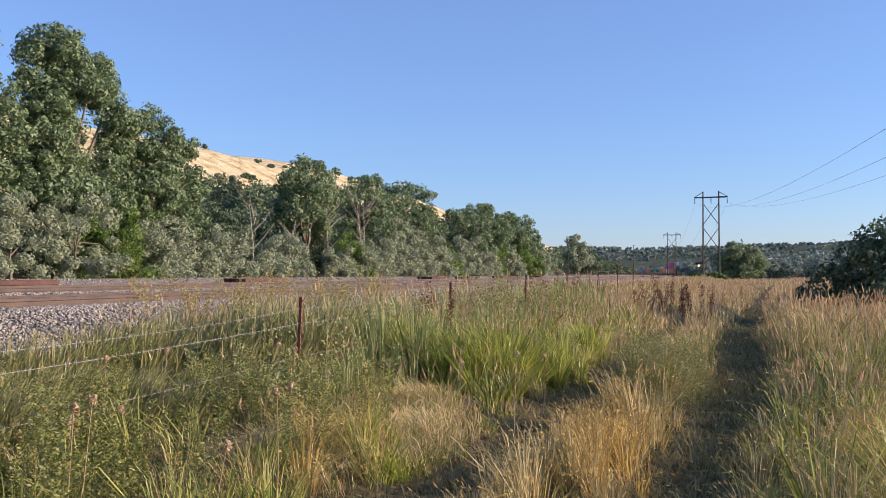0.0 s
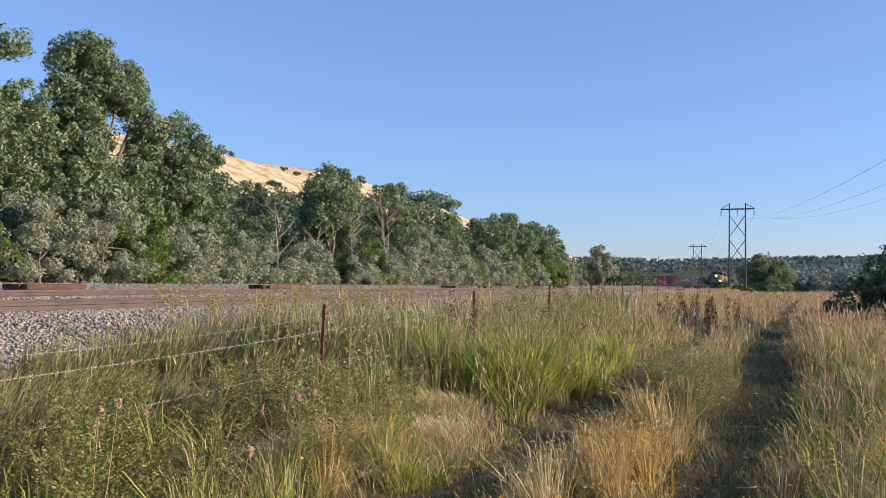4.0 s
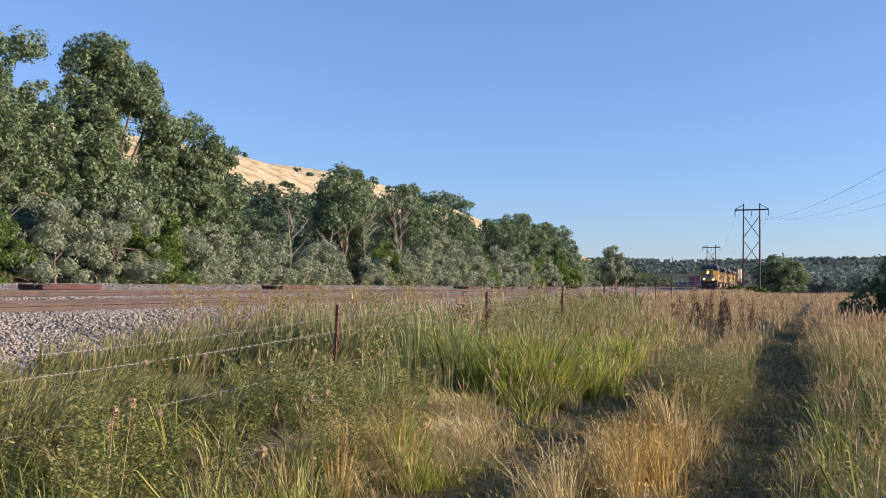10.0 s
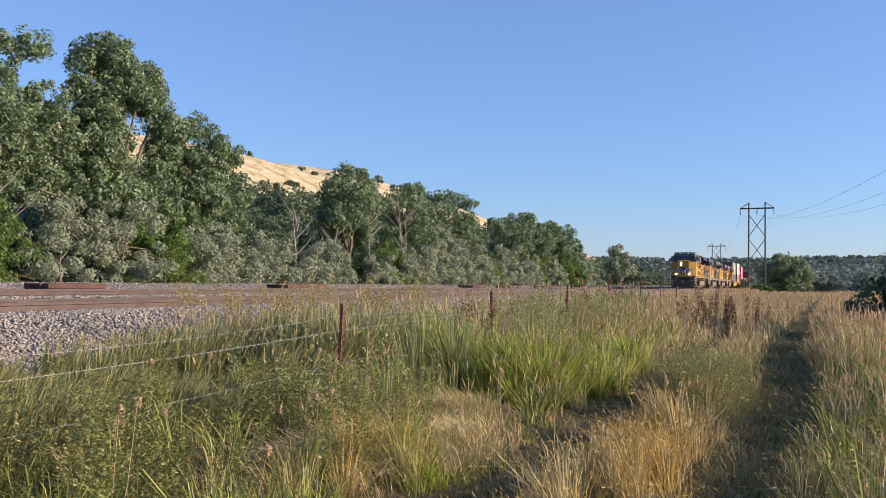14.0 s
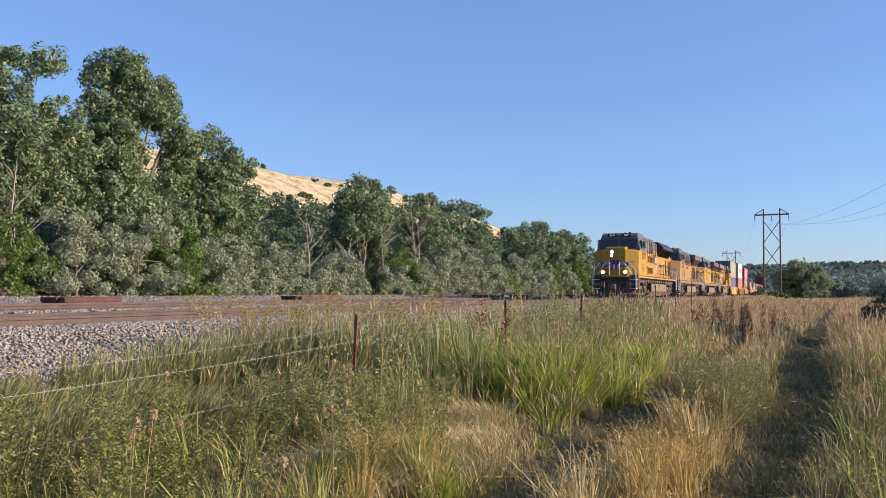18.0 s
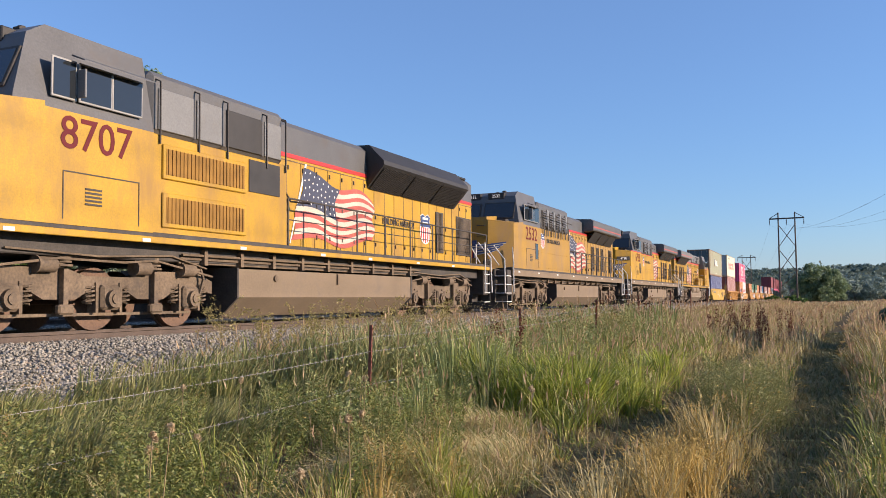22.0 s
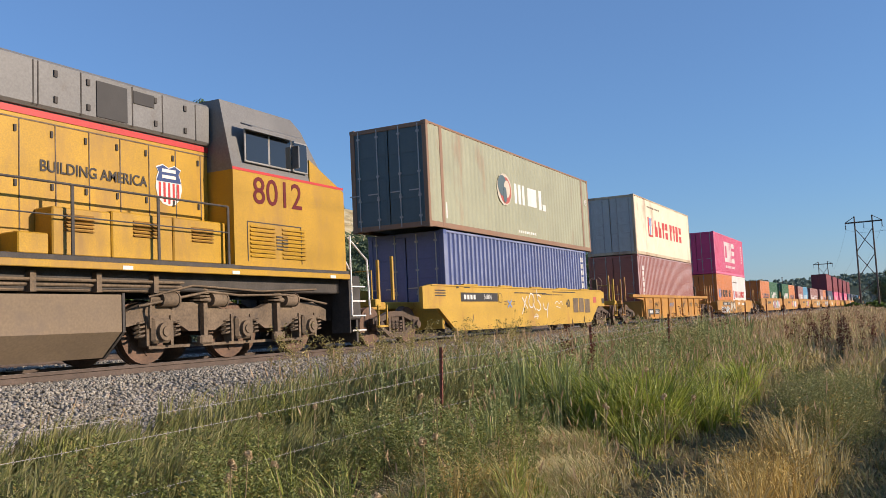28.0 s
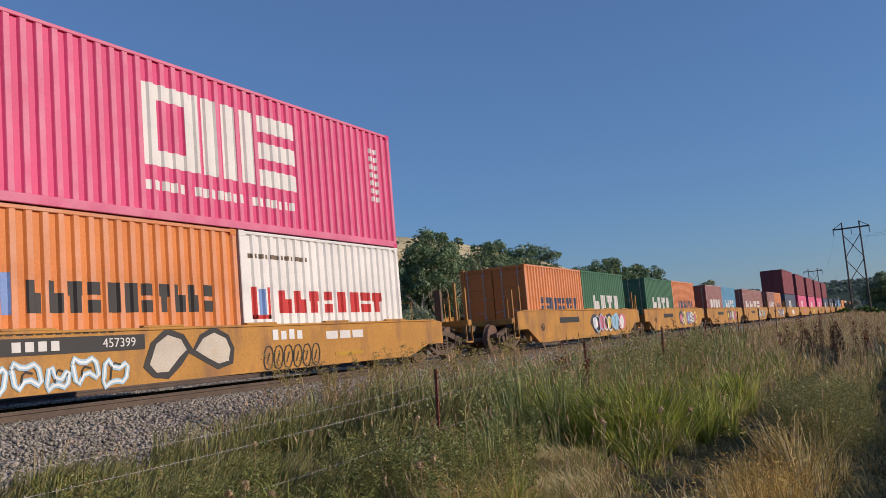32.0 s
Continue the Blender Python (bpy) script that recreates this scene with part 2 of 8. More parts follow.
M_bark = material("grey_brown_bark", (0.17, 0.135, 0.10), 0.95, 0, 0.35, 14, 2, 0.8)
M_deadwood = material("bleached_deadwood", (0.36, 0.31, 0.26), 0.9, 0, 0.2, 14, 2, 0.4)
L_cotton = leafy("cottonwood_leaves", [(0.075, 0.125, 0.060), (0.130, 0.200, 0.098), (0.190, 0.270, 0.135), (0.25, 0.325, 0.170)], 0.32, 0.46)
L_green = leafy("green_shrub_leaves", [(0.075, 0.135, 0.034), (0.135, 0.225, 0.055), (0.20, 0.305, 0.08)], 0.45, 0.5)
L_silver = leafy("silver_olive_leaves", [(0.175, 0.22, 0.14), (0.26, 0.31, 0.20), (0.34, 0.385, 0.255), (0.24, 0.295, 0.165)], 0.34, 0.6)
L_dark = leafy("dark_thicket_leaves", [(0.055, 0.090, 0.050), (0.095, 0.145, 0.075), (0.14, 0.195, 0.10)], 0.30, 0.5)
# the distance's haze is mixed into these leaf colours, paler and bluer
L_far = leafy("haze_tinted_leaves", [(0.13, 0.185, 0.155), (0.195, 0.26, 0.215), (0.265, 0.325, 0.265)], 0.2, 0.7)


def ground_material():
    """Soil and litter in the field, straw-coloured grass on the slopes, scrub on the tableland."""
    m = bpy.data.materials.new("earth_and_dry_grass")
    m.use_nodes = True
    n, l = m.node_tree.nodes, m.node_tree.links
    b = n["Principled BSDF"]
    tc, sep = n.new("ShaderNodeTexCoord"), n.new("ShaderNodeSeparateXYZ")
    l.new(tc.outputs["Object"], sep.inputs[0])

    def nz(scale, detail=5):
        q = n.new("ShaderNodeTexNoise")
        q.inputs["Scale"].default_value, q.inputs["Detail"].default_value = scale, detail
        l.new(tc.outputs["Object"], q.inputs["Vector"])
        return q

    def blend(a, c, f):
        x = n.new("ShaderNodeMix")
        x.data_type = "RGBA"
        for sock, val in (("A", a), ("B", c), ("Factor", f)):
            if isinstance(val, tuple):
                x.inputs[sock].default_value = (*val, 1)
            else:
                l.new(val, x.inputs[sock])
        return x.outputs["Result"]

    def step(val, lo, hi):
        x = n.new("ShaderNodeMapRange")
        x.inputs["From Min"].default_value, x.inputs["From Max"].default_value = lo, hi
        l.new(val, x.inputs["Value"])
        return x.outputs["Result"]

    fine, mid, big = nz(9, 6), nz(0.35, 9), nz(0.055, 6)
    field = ramp(n, [(0.35, (0.075, 0.055, 0.030)), (0.55, (0.15, 0.115, 0.055)), (0.75, (0.24, 0.19, 0.09))])
    l.new(fine.outputs["Fac"], field.inputs["Fac"])
    straw = ramp(n, [(0.32, (0.34, 0.255, 0.13)), (0.48, (0.54, 0.445, 0.25)), (0.7, (0.66, 0.57, 0.37))])
    l.new(mid.outputs["Fac"], straw.inputs["Fac"])
    scrub = ramp(n, [(0.38, (0.060, 0.082, 0.055)), (0.60, (0.085, 0.105, 0.065)), (0.74, (0.19, 0.17, 0.10))])
    l.new(big.outputs["Fac"], scrub.inputs["Fac"])
    slope = step(sep.outputs["Z"], 1.6, 4.0)
    far = n.new("ShaderNodeVectorMath")
    far.operation = "LENGTH"
    l.new(tc.outputs["Object"], far.inputs[0])
    col = blend(field.outputs["Color"], straw.outputs["Color"], slope)
    col = blend(col, scrub.outputs["Color"], step(far.outputs["Value"], 520, 760))
    l.new(col, b.inputs["Base Color"])
    b.inputs["Roughness"].default_value = 0.95
    b.inputs["Specular IOR Level"].default_value = 0.1
    bp = n.new("ShaderNodeBump")
    bp.inputs["Strength"].default_value, bp.inputs["Distance"].default_value = 0.6, 0.05
    l.new(fine.outputs["Fac"], bp.inputs["Height"])
    rocky, bq = nz(0.8, 9), n.new("ShaderNodeBump")
    bq.inputs["Strength"].default_value, bq.inputs["Distance"].default_value = 0.8, 0.9
    lift = n.new("ShaderNodeMath")
    lift.operation = "MULTIPLY"
    l.new(rocky.outputs["Fac"], lift.inputs[0])
    l.new(slope, lift.inputs[1])
    l.new(lift.outputs[0], bq.inputs["Height"])
    l.new(bp.outputs["Normal"], bq.inputs["Normal"])
    l.new(bq.outputs["Normal"], b.inputs["Normal"])
    return m


def grid_lines(spans):
    return np.unique(np.concatenate([np.arange(a, b, s) for a, b, s in spans]))


gx = grid_lines([(-4600, -600, 200), (-600, -60, 20), (-60, 0, 3), (0, 40, 0.5), (40, 120, 1.2), (120, 420, 5), (420, 1500, 18), (1500, 4601, 150)])
gy = grid_lines([(-4600, -600, 200), (-600, -60, 20), (-60, -6, 2), (-6, 9.5, 0.3), (9.5, 60, 1.5), (60, 160, 3), (160, 800, 16), (800, 4601, 150)])
GX, GY = np.meshgrid(gx, gy, indexing="ij")
nx, ny = GX.shape
gi = np.arange(nx * ny).reshape(nx, ny)
ground_me = fast_mesh("ground", np.stack([GX, GY, ground_z(GX, GY)], -1).reshape(-1, 3),
                      np.stack([gi[:-1, :-1], gi[1:, :-1], gi[1:, 1:], gi[:-1, 1:]], -1).reshape(-1, 4))
ground_me.polygons.foreach_set("use_smooth", [True] * len(ground_me.polygons))
ground = part("ground", ground_me, ground_material())
tagged(ground, "dry earth field with a sunlit straw-coloured bluff behind", "ground", kind="structure")

# ---- ballast bed, rails and ties ----


def ballast_material():
    m = bpy.data.materials.new("grey_ballast")
    m.use_nodes = True
    n, l = m.node_tree.nodes, m.node_tree.links
    b = n["Principled BSDF"]
    tc, vo, nz = n.new("ShaderNodeTexCoord"), n.new("ShaderNodeTexVoronoi"), n.new("ShaderNodeTexNoise")
    vo.inputs["Scale"].default_value, nz.inputs["Scale"].default_value = 15, 1.2
    l.new(tc.outputs["Object"], vo.inputs["Vector"])
    l.new(tc.outputs["Object"], nz.inputs["Vector"])
    sp = n.new("ShaderNodeSeparateColor")
    l.new(vo.outputs["Color"], sp.inputs[0])
    r = ramp(n, [(0.0, (0.12, 0.11, 0.10)), (0.5, (0.24, 0.225, 0.205)), (1.0, (0.40, 0.37, 0.33))])
    l.new(sp.outputs[0], r.inputs["Fac"])
    l.new(r.outputs["Color"], b.inputs["Base Color"])
    b.inputs["Roughness"].default_value = 0.9
    bp = n.new("ShaderNodeBump")
    bp.inputs["Strength"].default_value, bp.inputs["Distance"].default_value, bp.invert = 1.0, 0.05, True
    l.new(vo.outputs["Distance"], bp.inputs["Height"])
    l.new(bp.outputs["Normal"], b.inputs["Normal"])
    return m


M_ballast = ballast_material()
STATIONS = [-90 + 6 * i for i in range(67)] + [315 + 9 * i for i in range(1, 56)]


def along(profile, name, closed=False, stations=STATIONS):
    """A profile of (side, height) drawn out along the near track's line."""
    v, k = [], len(profile)
    for s in stations:
        for side, h in profile:
            x, y, _ = on_track(s, side)
            v.append((x, y, h))
    n = k if closed else k - 1
    f = [(i * k + j, i * k + (j + 1) % k, (i + 1) * k + (j + 1) % k, (i + 1) * k + j) for i in range(len(stations) - 1) for j in range(n)]
    sh = Shape().add(v, f)
    return sh


BED_Z = RAIL_Z - 0.19
SECOND = 9.3                                    # the other track's middle, to the left
bed = along([(-4.5, 0.10), (-3.6, 0.42), (-2.35, BED_Z - 0.02), (-2.0, BED_Z + 0.02), (2.0, BED_Z + 0.02), (3.2, BED_Z - 0.14), (6.1, BED_Z - 0.14),
             (7.2, BED_Z), (SECOND + 2.2, BED_Z), (SECOND + 3.2, BED_Z + 0.03), (16.0, 1.30), (17.4, 1.26), (18.8, 0.9)], "ballast")
ballast = part("ballast_bed", bed, M_ballast)
tagged(ballast, "grey crushed-stone ballast bed under two railway tracks", "ballast", kind="structure")

RAIL = [(-0.075, 0.0), (0.075, 0.0), (0.075, 0.025), (0.012, 0.05), (0.012, 0.13), (0.037, 0.14), (0.037, 0.178), (0.028, 0.185), (-0.028, 0.185), (-0.037, 0.178), (-0.037, 0.14), (-0.012, 0.13), (-0.012, 0.05), (-0.075, 0.025)]
M_railhead = material("worn_rail_head", (0.26, 0.21, 0.18), 0.42, 0.7, 0.1, 40, 2, 0.05)
for mid, text, name in ((0.0, "railway track with rusty rails on wooden ties", "near_track"), (SECOND, "second rusty railway track beside the first", "far_track")):
    tr = thing(name, text, "railway track", kind="structure")
    for s in (-0.755, 0.755):
        part("rail", along([(mid + s + a, RAIL_Z - 0.185 + h) for a, h in RAIL], "rail", True), M_steel_rust, tr)
        part("rail_head", along([(mid + s - 0.03, RAIL_Z + 0.001), (mid + s + 0.03, RAIL_Z + 0.001), (mid + s + 0.03, RAIL_Z + 0.005), (mid + s - 0.03, RAIL_Z + 0.005)], "rail_head", True), M_railhead, tr, "polished running surface")
    tie_me = Shape().box(-0.115, 0.115, -1.3, 1.3, -0.16, 0.0, 0.012).mesh("tie")
    tie_me.materials.append(M_tie)
    rng = random.Random(4)
    for i in range(110):
        x, y, _ = on_track(2 + 0.52 * i, mid)
        part("tie", tie_me, M_tie, tr, at=pose(x + rng.uniform(-0.02, 0.02), y + rng.uniform(-0.03, 0.03), RAIL_Z - 0.183 + rng.uniform(-0.006, 0.004), 0, 0, rng.uniform(-1, 1)))
    rest = Shape()
    for i in range(300):
        s = 2 + 0.52 * (110 + i)
        x, y, _ = on_track(s, mid)
        rest.box(x - 0.11, x + 0.11, y - 1.3, y + 1.3, RAIL_Z - 0.34, RAIL_Z - 0.183)
    tagged(part("distant_ties", rest, M_tie, tr), kind="stuff")


def stones(name, n, x_range, side_range, height, size, seed, label):
    """Loose broken stones, each a bent octahedron, on a bed's slope."""
    g = np.random.default_rng(seed)
    x = x_range[0] + (x_range[1] - x_range[0]) * g.random(n) ** 1.6
    s = g.uniform(*side_range, n)
    z = height(s) + g.uniform(-0.012, 0.028, n)
    c = np.stack([x, TRACK_Y + s, z], -1)
    base = np.array([(1, 0.15, 0.1), (-0.1, 1, -0.1), (-1, 0, 0.15), (0.1, -1, 0), (0.25, 0.2, 0.85), (-0.1, 0, -0.8)], float)
    r = g.uniform(size[0], size[1], n)[:, None, None]
    a, b2 = g.uniform(0, 6.28, n), g.uniform(-0.6, 0.6, n)
    rot = np.zeros((n, 3, 3))
    ca, sa, cb, sb = np.cos(a), np.sin(a), np.cos(b2), np.sin(b2)
    rot[:, 0], rot[:, 1], rot[:, 2] = np.stack([ca, -sa * cb, sa * sb], -1), np.stack([sa, ca * cb, -ca * sb], -1), np.stack([0 * a, sb, cb], -1)
    v = base[None] * g.uniform(0.6, 1.35, (n, 6, 1)) * r
    v = np.einsum("nij,nkj->nki", rot, v) + c[:, None]
    tri = np.array([(0, 1, 4), (1, 2, 4), (2, 3, 4), (3, 0, 4), (1, 0, 5), (2, 1, 5), (3, 2, 5), (0, 3, 5)])
    f = (tri[None] + 6 * np.arange(n)[:, None, None]).reshape(-1, 3)
    ob = part(name, fast_mesh(name, v.reshape(-1, 3), f), M_stone)
    return tagged(ob, label, "stones", kind="stuff")


def stone_material():
    m = bpy.data.materials.new("broken_grey_stone")
    m.use_nodes = True
    n, l = m.node_tree.nodes, m.node_tree.links
    b, g, tc, nz = n["Principled BSDF"], n.new("ShaderNodeNewGeometry"), n.new("ShaderNodeTexCoord"), n.new("ShaderNodeTexNoise")
    nz.inputs["Scale"].default_value = 45
    l.new(tc.outputs["Object"], nz.inputs["Vector"])
    r = ramp(n, [(0.0, (0.14, 0.13, 0.108)), (0.3, (0.225, 0.207, 0.172)), (0.65, (0.31, 0.285, 0.235)), (0.93, (0.41, 0.375, 0.31)), (1.0, (0.33, 0.24, 0.17))])
    l.new(g.outputs["Random Per Island"], r.inputs["Fac"])
    mx = n.new("ShaderNodeMix")
    mx.data_type, mx.blend_type = "RGBA", "OVERLAY"
    mx.inputs["Factor"].default_value = 0.35
    l.new(r.outputs["Color"], mx.inputs["A"])
    l.new(nz.outputs["Fac"], mx.inputs["B"])
    l.new(mx.outputs["Result"], b.inputs["Base Color"])
    b.inputs["Roughness"].default_value = 0.9
    return m


M_stone = stone_material()
slope_z = lambda s: np.interp(s, [-4.5, -3.6, -2.35, -2.0, 2.0], [0.10, 0.42, BED_Z - 0.02, BED_Z + 0.02, BED_Z + 0.02])
stones("ballast_stones", 84000, (4, 60), (-4.2, -0.85), slope_z, (0.016, 0.036), 3, "loose broken grey stones on the ballast shoulder")
stones("ballast_stones", 6000, (8, 50), (6.6, 8.0), lambda s: np.full(np.shape(s), BED_Z), (0.026, 0.05), 5, "loose grey stones beside the second track")
stones("ballast_stones", 9000, (14, 75), (11.0, 16.8), lambda s: np.interp(s, [SECOND + 2.2, SECOND + 3.2, 16.0, 17.4], [BED_Z, BED_Z + 0.03, 1.30, 1.26]), (0.026, 0.05), 6, "loose grey stones beyond the second track")

# stacks of worn ties beyond the second track
rng = random.Random(8)
for x0, x1, layers in ((16.5, 19.5, 1), (23.3, 26.1, 2), (38.8, 43.0, 2), (58.0, 60.6, 1), (67.5, 72.0, 2), (77.5, 81.5, 2), (90.5, 99.0, 2), (108.0, 112.5, 2)):
    st = thing("tie_stack", "low stack of worn brown railway ties on gravel", "tie stack", pose((x0 + x1) / 2, 24.3, BED_Z + 0.005), "stacks along the line")
    half = (x1 - x0) / 2
    for k in range(layers):
        for j in range(5):
            y = -0.6 + 0.26 * j + rng.uniform(-0.02, 0.02)
            e = rng.uniform(-0.12, 0.12)
            part("tie", Shape().box(-half + e, half + e, y - 0.12, y + 0.12, 0.175 * k + 0.004, 0.175 * k + 0.172, 0.012), M_tiestack, st)

# ---- barbed-wire fence on steel posts ----
FENCE_Y, FENCE_X0, FENCE_STEP = 4.98, 9.37, 5.9


def fence_z(x):
    return 0.05 + 0.022 * (x - 9.4)


fence = thing("wire_fence", "sagging barbed-wire fence on rusty red steel posts", "fence", kind="structure")
post_x = [FENCE_X0 + FENCE_STEP * k for k in range(-2, 7)]
for i, x in enumerate(post_x):
    z = fence_z(x)
    top = z + (1.27 if x < 30 else 1.3)
    p = Shape()
    p.box(-0.022, 0.022, -0.003, 0.003, 0, top - z + 0.35, 0.001).box(-0.003, 0.003, 0.003, 0.035, 0, top - z + 0.35, 0.001)
    for k in range(18):
        p.box(-0.008, 0.008, -0.011, -0.003, 0.45 + 0.065 * k, 0.475 + 0.065 * k)
    part("post", p, M_post, fence, at=pose(x, FENCE_Y, z - 0.35, (1.5, -1.0, 2.0, 0.4)[i % 4], (-1.2, 0.8, 0.3, -2)[i % 4], 20))
for h, thick in ((1.18, 0.0016), (1.0, 0.0021), (0.61, 0.0017)):
    w, barbs = [], Shape()
    for a, b in zip(post_x, post_x[1:]):
        for k in range(10):
            t = k / 10
            x = a + (b - a) * t
            z = fence_z(x) + h - 0.05 - 0.10 * 4 * t * (1 - t) * (0.6 if h > 1 else 0.3)
            w.append((x, FENCE_Y - 0.03, z))
    wire = part("wire", Shape().tube(w, thick, 5), M_wire, fence)
    for i in range(0, len(w) - 1):
        for t in (0.1, 0.3, 0.5, 0.7, 0.9):
            p = Vector(w[i]).lerp(Vector(w[i + 1]), t)
            if p.x < 24:
                barbs.box(p.x - 0.002, p.x + 0.002, p.y - 0.016, p.y + 0.016, p.z - 0.002, p.z + 0.002).box(p.x - 0.002, p.x + 0.002, p.y - 0.002, p.y + 0.002, p.z - 0.016, p.z + 0.016)
    tagged(part("barbs", barbs, M_wire, wire), kind="stuff")

# ---- power line ----


def h_frame(x, y, height, arm_z, half, turn, label):
    t = thing("transmission_pole", label, "power pole", pose(x, y, float(ground_z(x, y)) - 0.2, 0, 0, turn), "poles of the power line")
    for s in (-1, 1):
        part("pole", Shape().cyl((0, s * half, 0), (0, s * half * 0.97, height + 0.2), 0.21, 10, 0.14), M_polewood, t)
    a = arm_z + 0.2
    part("crossarm", Shape().box(-0.14, -0.02, -half * 2.05, half * 2.05, a - 0.14, a + 0.14, 0.02).box(0.16, 0.26, -half * 2.05, half * 2.05, a - 0.14, a + 0.14, 0.02), M_polewood, t)
    for s in (-1, 1):
        part("arm_brace", Shape().tube([(0, s * half * 2.0, a + 0.1), (0, s * half, height + 0.05)], 0.07, 6), M_polewood, t)
    low, high = height * 0.36, arm_z - 0.6
    mids = [high, (high + low) / 2, low]
    for z1, z0 in zip(mids, mids[1:]):
        part("cross_brace", Shape().tube([(0.16, -half, z0), (0.16, half, z1 - 0.5)], 0.08, 6), M_polewood, t)
        part("cross_brace", Shape().tube([(-0.16, half, z0), (-0.16, -half, z1 - 0.5)], 0.08, 6), M_polewood, t)
    part("cross_brace", Shape().tube([(0.16, -half, low - 0.4), (0.16, half, low - 3.2)], 0.07, 6), M_polewood, t)
    for y1 in (-half * 2.0, 0, half * 2.0):
        ins = Shape()
        for k in range(6):
            ins.cyl((0.05, y1, a - 0.25 - 0.19 * k), (0.05, y1, a - 0.38 - 0.19 * k), 0.14, 8, 0.07)
        part("insulator", ins, M_cable, t, "dark hanging insulator string")
    return t


TOWERS = [(363.0, 24.9, 17.9, 16.9, 1.68, -7), (200.0, 5.4, 19.6, 18.3, 1.72, -7), (-46.0, -24.0, 19.4, 18.1, 1.72, -7), (-250.0, -48.4, 19.4, 18.1, 1.72, -7)]
for x, y, h, a, half, turn in TOWERS:
    h_frame(x, y, h, a, half, turn, "wooden H-frame transmission pole pair with crossbraces")
cables = thing("power_cables", "thin dark power cables sagging between the poles", "cable")
for (xa, ya, ha, aa, hf, ta), (xb, yb, hb, ab, hf2, tb) in zip(TOWERS, TOWERS[1:]):
    for s in (-2.0, 0, 2.0):
        pts = []
        for k in range(25):
            t = k / 24
            ca = math.radians(-7)
            ox, oy = -math.sin(ca) * s * hf, math.cos(ca) * s * hf
            pts.append((xa + (xb - xa) * t + ox, ya + (yb - ya) * t + oy, (aa - 1.2) * (1 - t) + (ab - 1.2) * t - 7.0 * 4 * t * (1 - t)))
        part("cable", Shape().tube(pts, 0.011, 4), M_cable, cables)

for x, y, h, r in ((154.0, 28.3, 3.6, 0.07), (300.0, 33.0, 10.0, 0.16), (262.0, 20.5, 3.0, 0.06), (330.0, 44.0, 6.5, 0.1)):
    p = thing("line_pole", "plain weathered post beside the line", "pole", pose(x, y, float(ground_z(x, y)) - 0.1))
    part("shaft", Shape().cyl((0, 0, 0), (0, 0, h), r, 8, r * 0.75), M_polewood, p)
    part("cap", Shape().box(-r * 1.6, r * 1.6, -r * 1.6, r * 1.6, h, h + r, 0.01), M_polewood, p)

# ---- trees and shrubs ----


def leaf_cloud(g, centres, radii, per, size, flat=0.85):
    """Leaves round clump centres: small pointed triangles, denser near each clump's skin. Returns a mesh's vertices and faces."""
    m = len(centres)
    idx = np.repeat(np.arange(m), per)
    n = len(idx)
    u = g.normal(size=(n, 3))
    u /= np.linalg.norm(u, axis=1)[:, None]
    rad = radii[idx] * (0.45 + 0.6 * g.random(n) ** 0.6)
    c = centres[idx] + u * rad[:, None] * np.array([1, 1, flat])
    nrm = u + g.normal(0, 0.45, (n, 3))
    a = np.cross(nrm, g.normal(size=(n, 3)))
    a /= np.linalg.norm(a, axis=1)[:, None] + 1e-9
    b = np.cross(nrm, a)
    b /= np.linalg.norm(b, axis=1)[:, None] + 1e-9
    s = (size * g.uniform(0.6, 1.35, n))[:, None]
    v = np.stack([c - a * s, c + b * s * 1.05, c + a * s * 0.9], 1)
    f = np.arange(3 * n).reshape(n, 3)
    return v.reshape(-1, 3), f


def tree(name, x, y, height, lobes, leaf, mat, seed, label, category="tree", trunk=0.25, limbs=7, size=0.2, per=70, clumps=70, group="", bare=0.25, clump_r=0.75):
    """lobes: (dx, dy, z, rx, rz) ellipsoids that the crown's clumps fill unevenly."""
    g = np.random.default_rng(seed)
    z0 = float(ground_z(x, y))
    t = thing(name, label, category, pose(x, y, z0 - 0.1), group)
    cs, rs = [], []
    w = np.array([l[3] ** 2 * l[4] for l in lobes])
    for l, k in zip(lobes, np.maximum(4, (clumps * w / w.sum()).astype(int))):
        u = g.normal(size=(k, 3))
        u /= np.linalg.norm(u, axis=1)[:, None]
        r = g.random(k) ** 0.36
        p = u * r[:, None] * np.array([l[3], l[3], l[4]]) + np.array([l[0], l[1], l[2]])
        p[:, 2] = np.maximum(p[:, 2], 0.25)
        cs.append(p)
        rs.append(clump_r * g.uniform(0.6, 1.25, k))
    cs, rs = np.concatenate(cs), np.concatenate(rs)
    part("crown", fast_mesh("crown", *leaf_cloud(g, cs, rs, per, size)), mat, t)
    base = Shape()
    rnd = random.Random(seed)
    top = max(l[2] for l in lobes)
    lean = (rnd.uniform(-0.06, 0.06) * height, rnd.uniform(-0.06, 0.06) * height)
    fork = height * rnd.uniform(0.22, 0.34)
    part("trunk", base.tube([(0, 0, 0), (lean[0] * 0.2, lean[1] * 0.2, fork * 0.5), (lean[0] * 0.5, lean[1] * 0.5, fork), (lean[0], lean[1], top * 0.8)], trunk, 9, trunk * 0.3), M_bark, t)
    for k in range(limbs):
        c = cs[rnd.randrange(len(cs))]
        h0 = fork * rnd.uniform(0.7, 1.5)
        p0 = Vector((lean[0] * 0.5, lean[1] * 0.5, min(h0, top * 0.6)))
        p2 = Vector(c)
        p1 = p0.lerp(p2, 0.5) + Vector((rnd.uniform(-0.4, 0.4), rnd.uniform(-0.4, 0.4), rnd.uniform(0, 0.6)))
        part("limb", Shape().tube([p0, p1, p2], trunk * 0.45, 6, trunk * 0.08), M_bark, t)
    return t


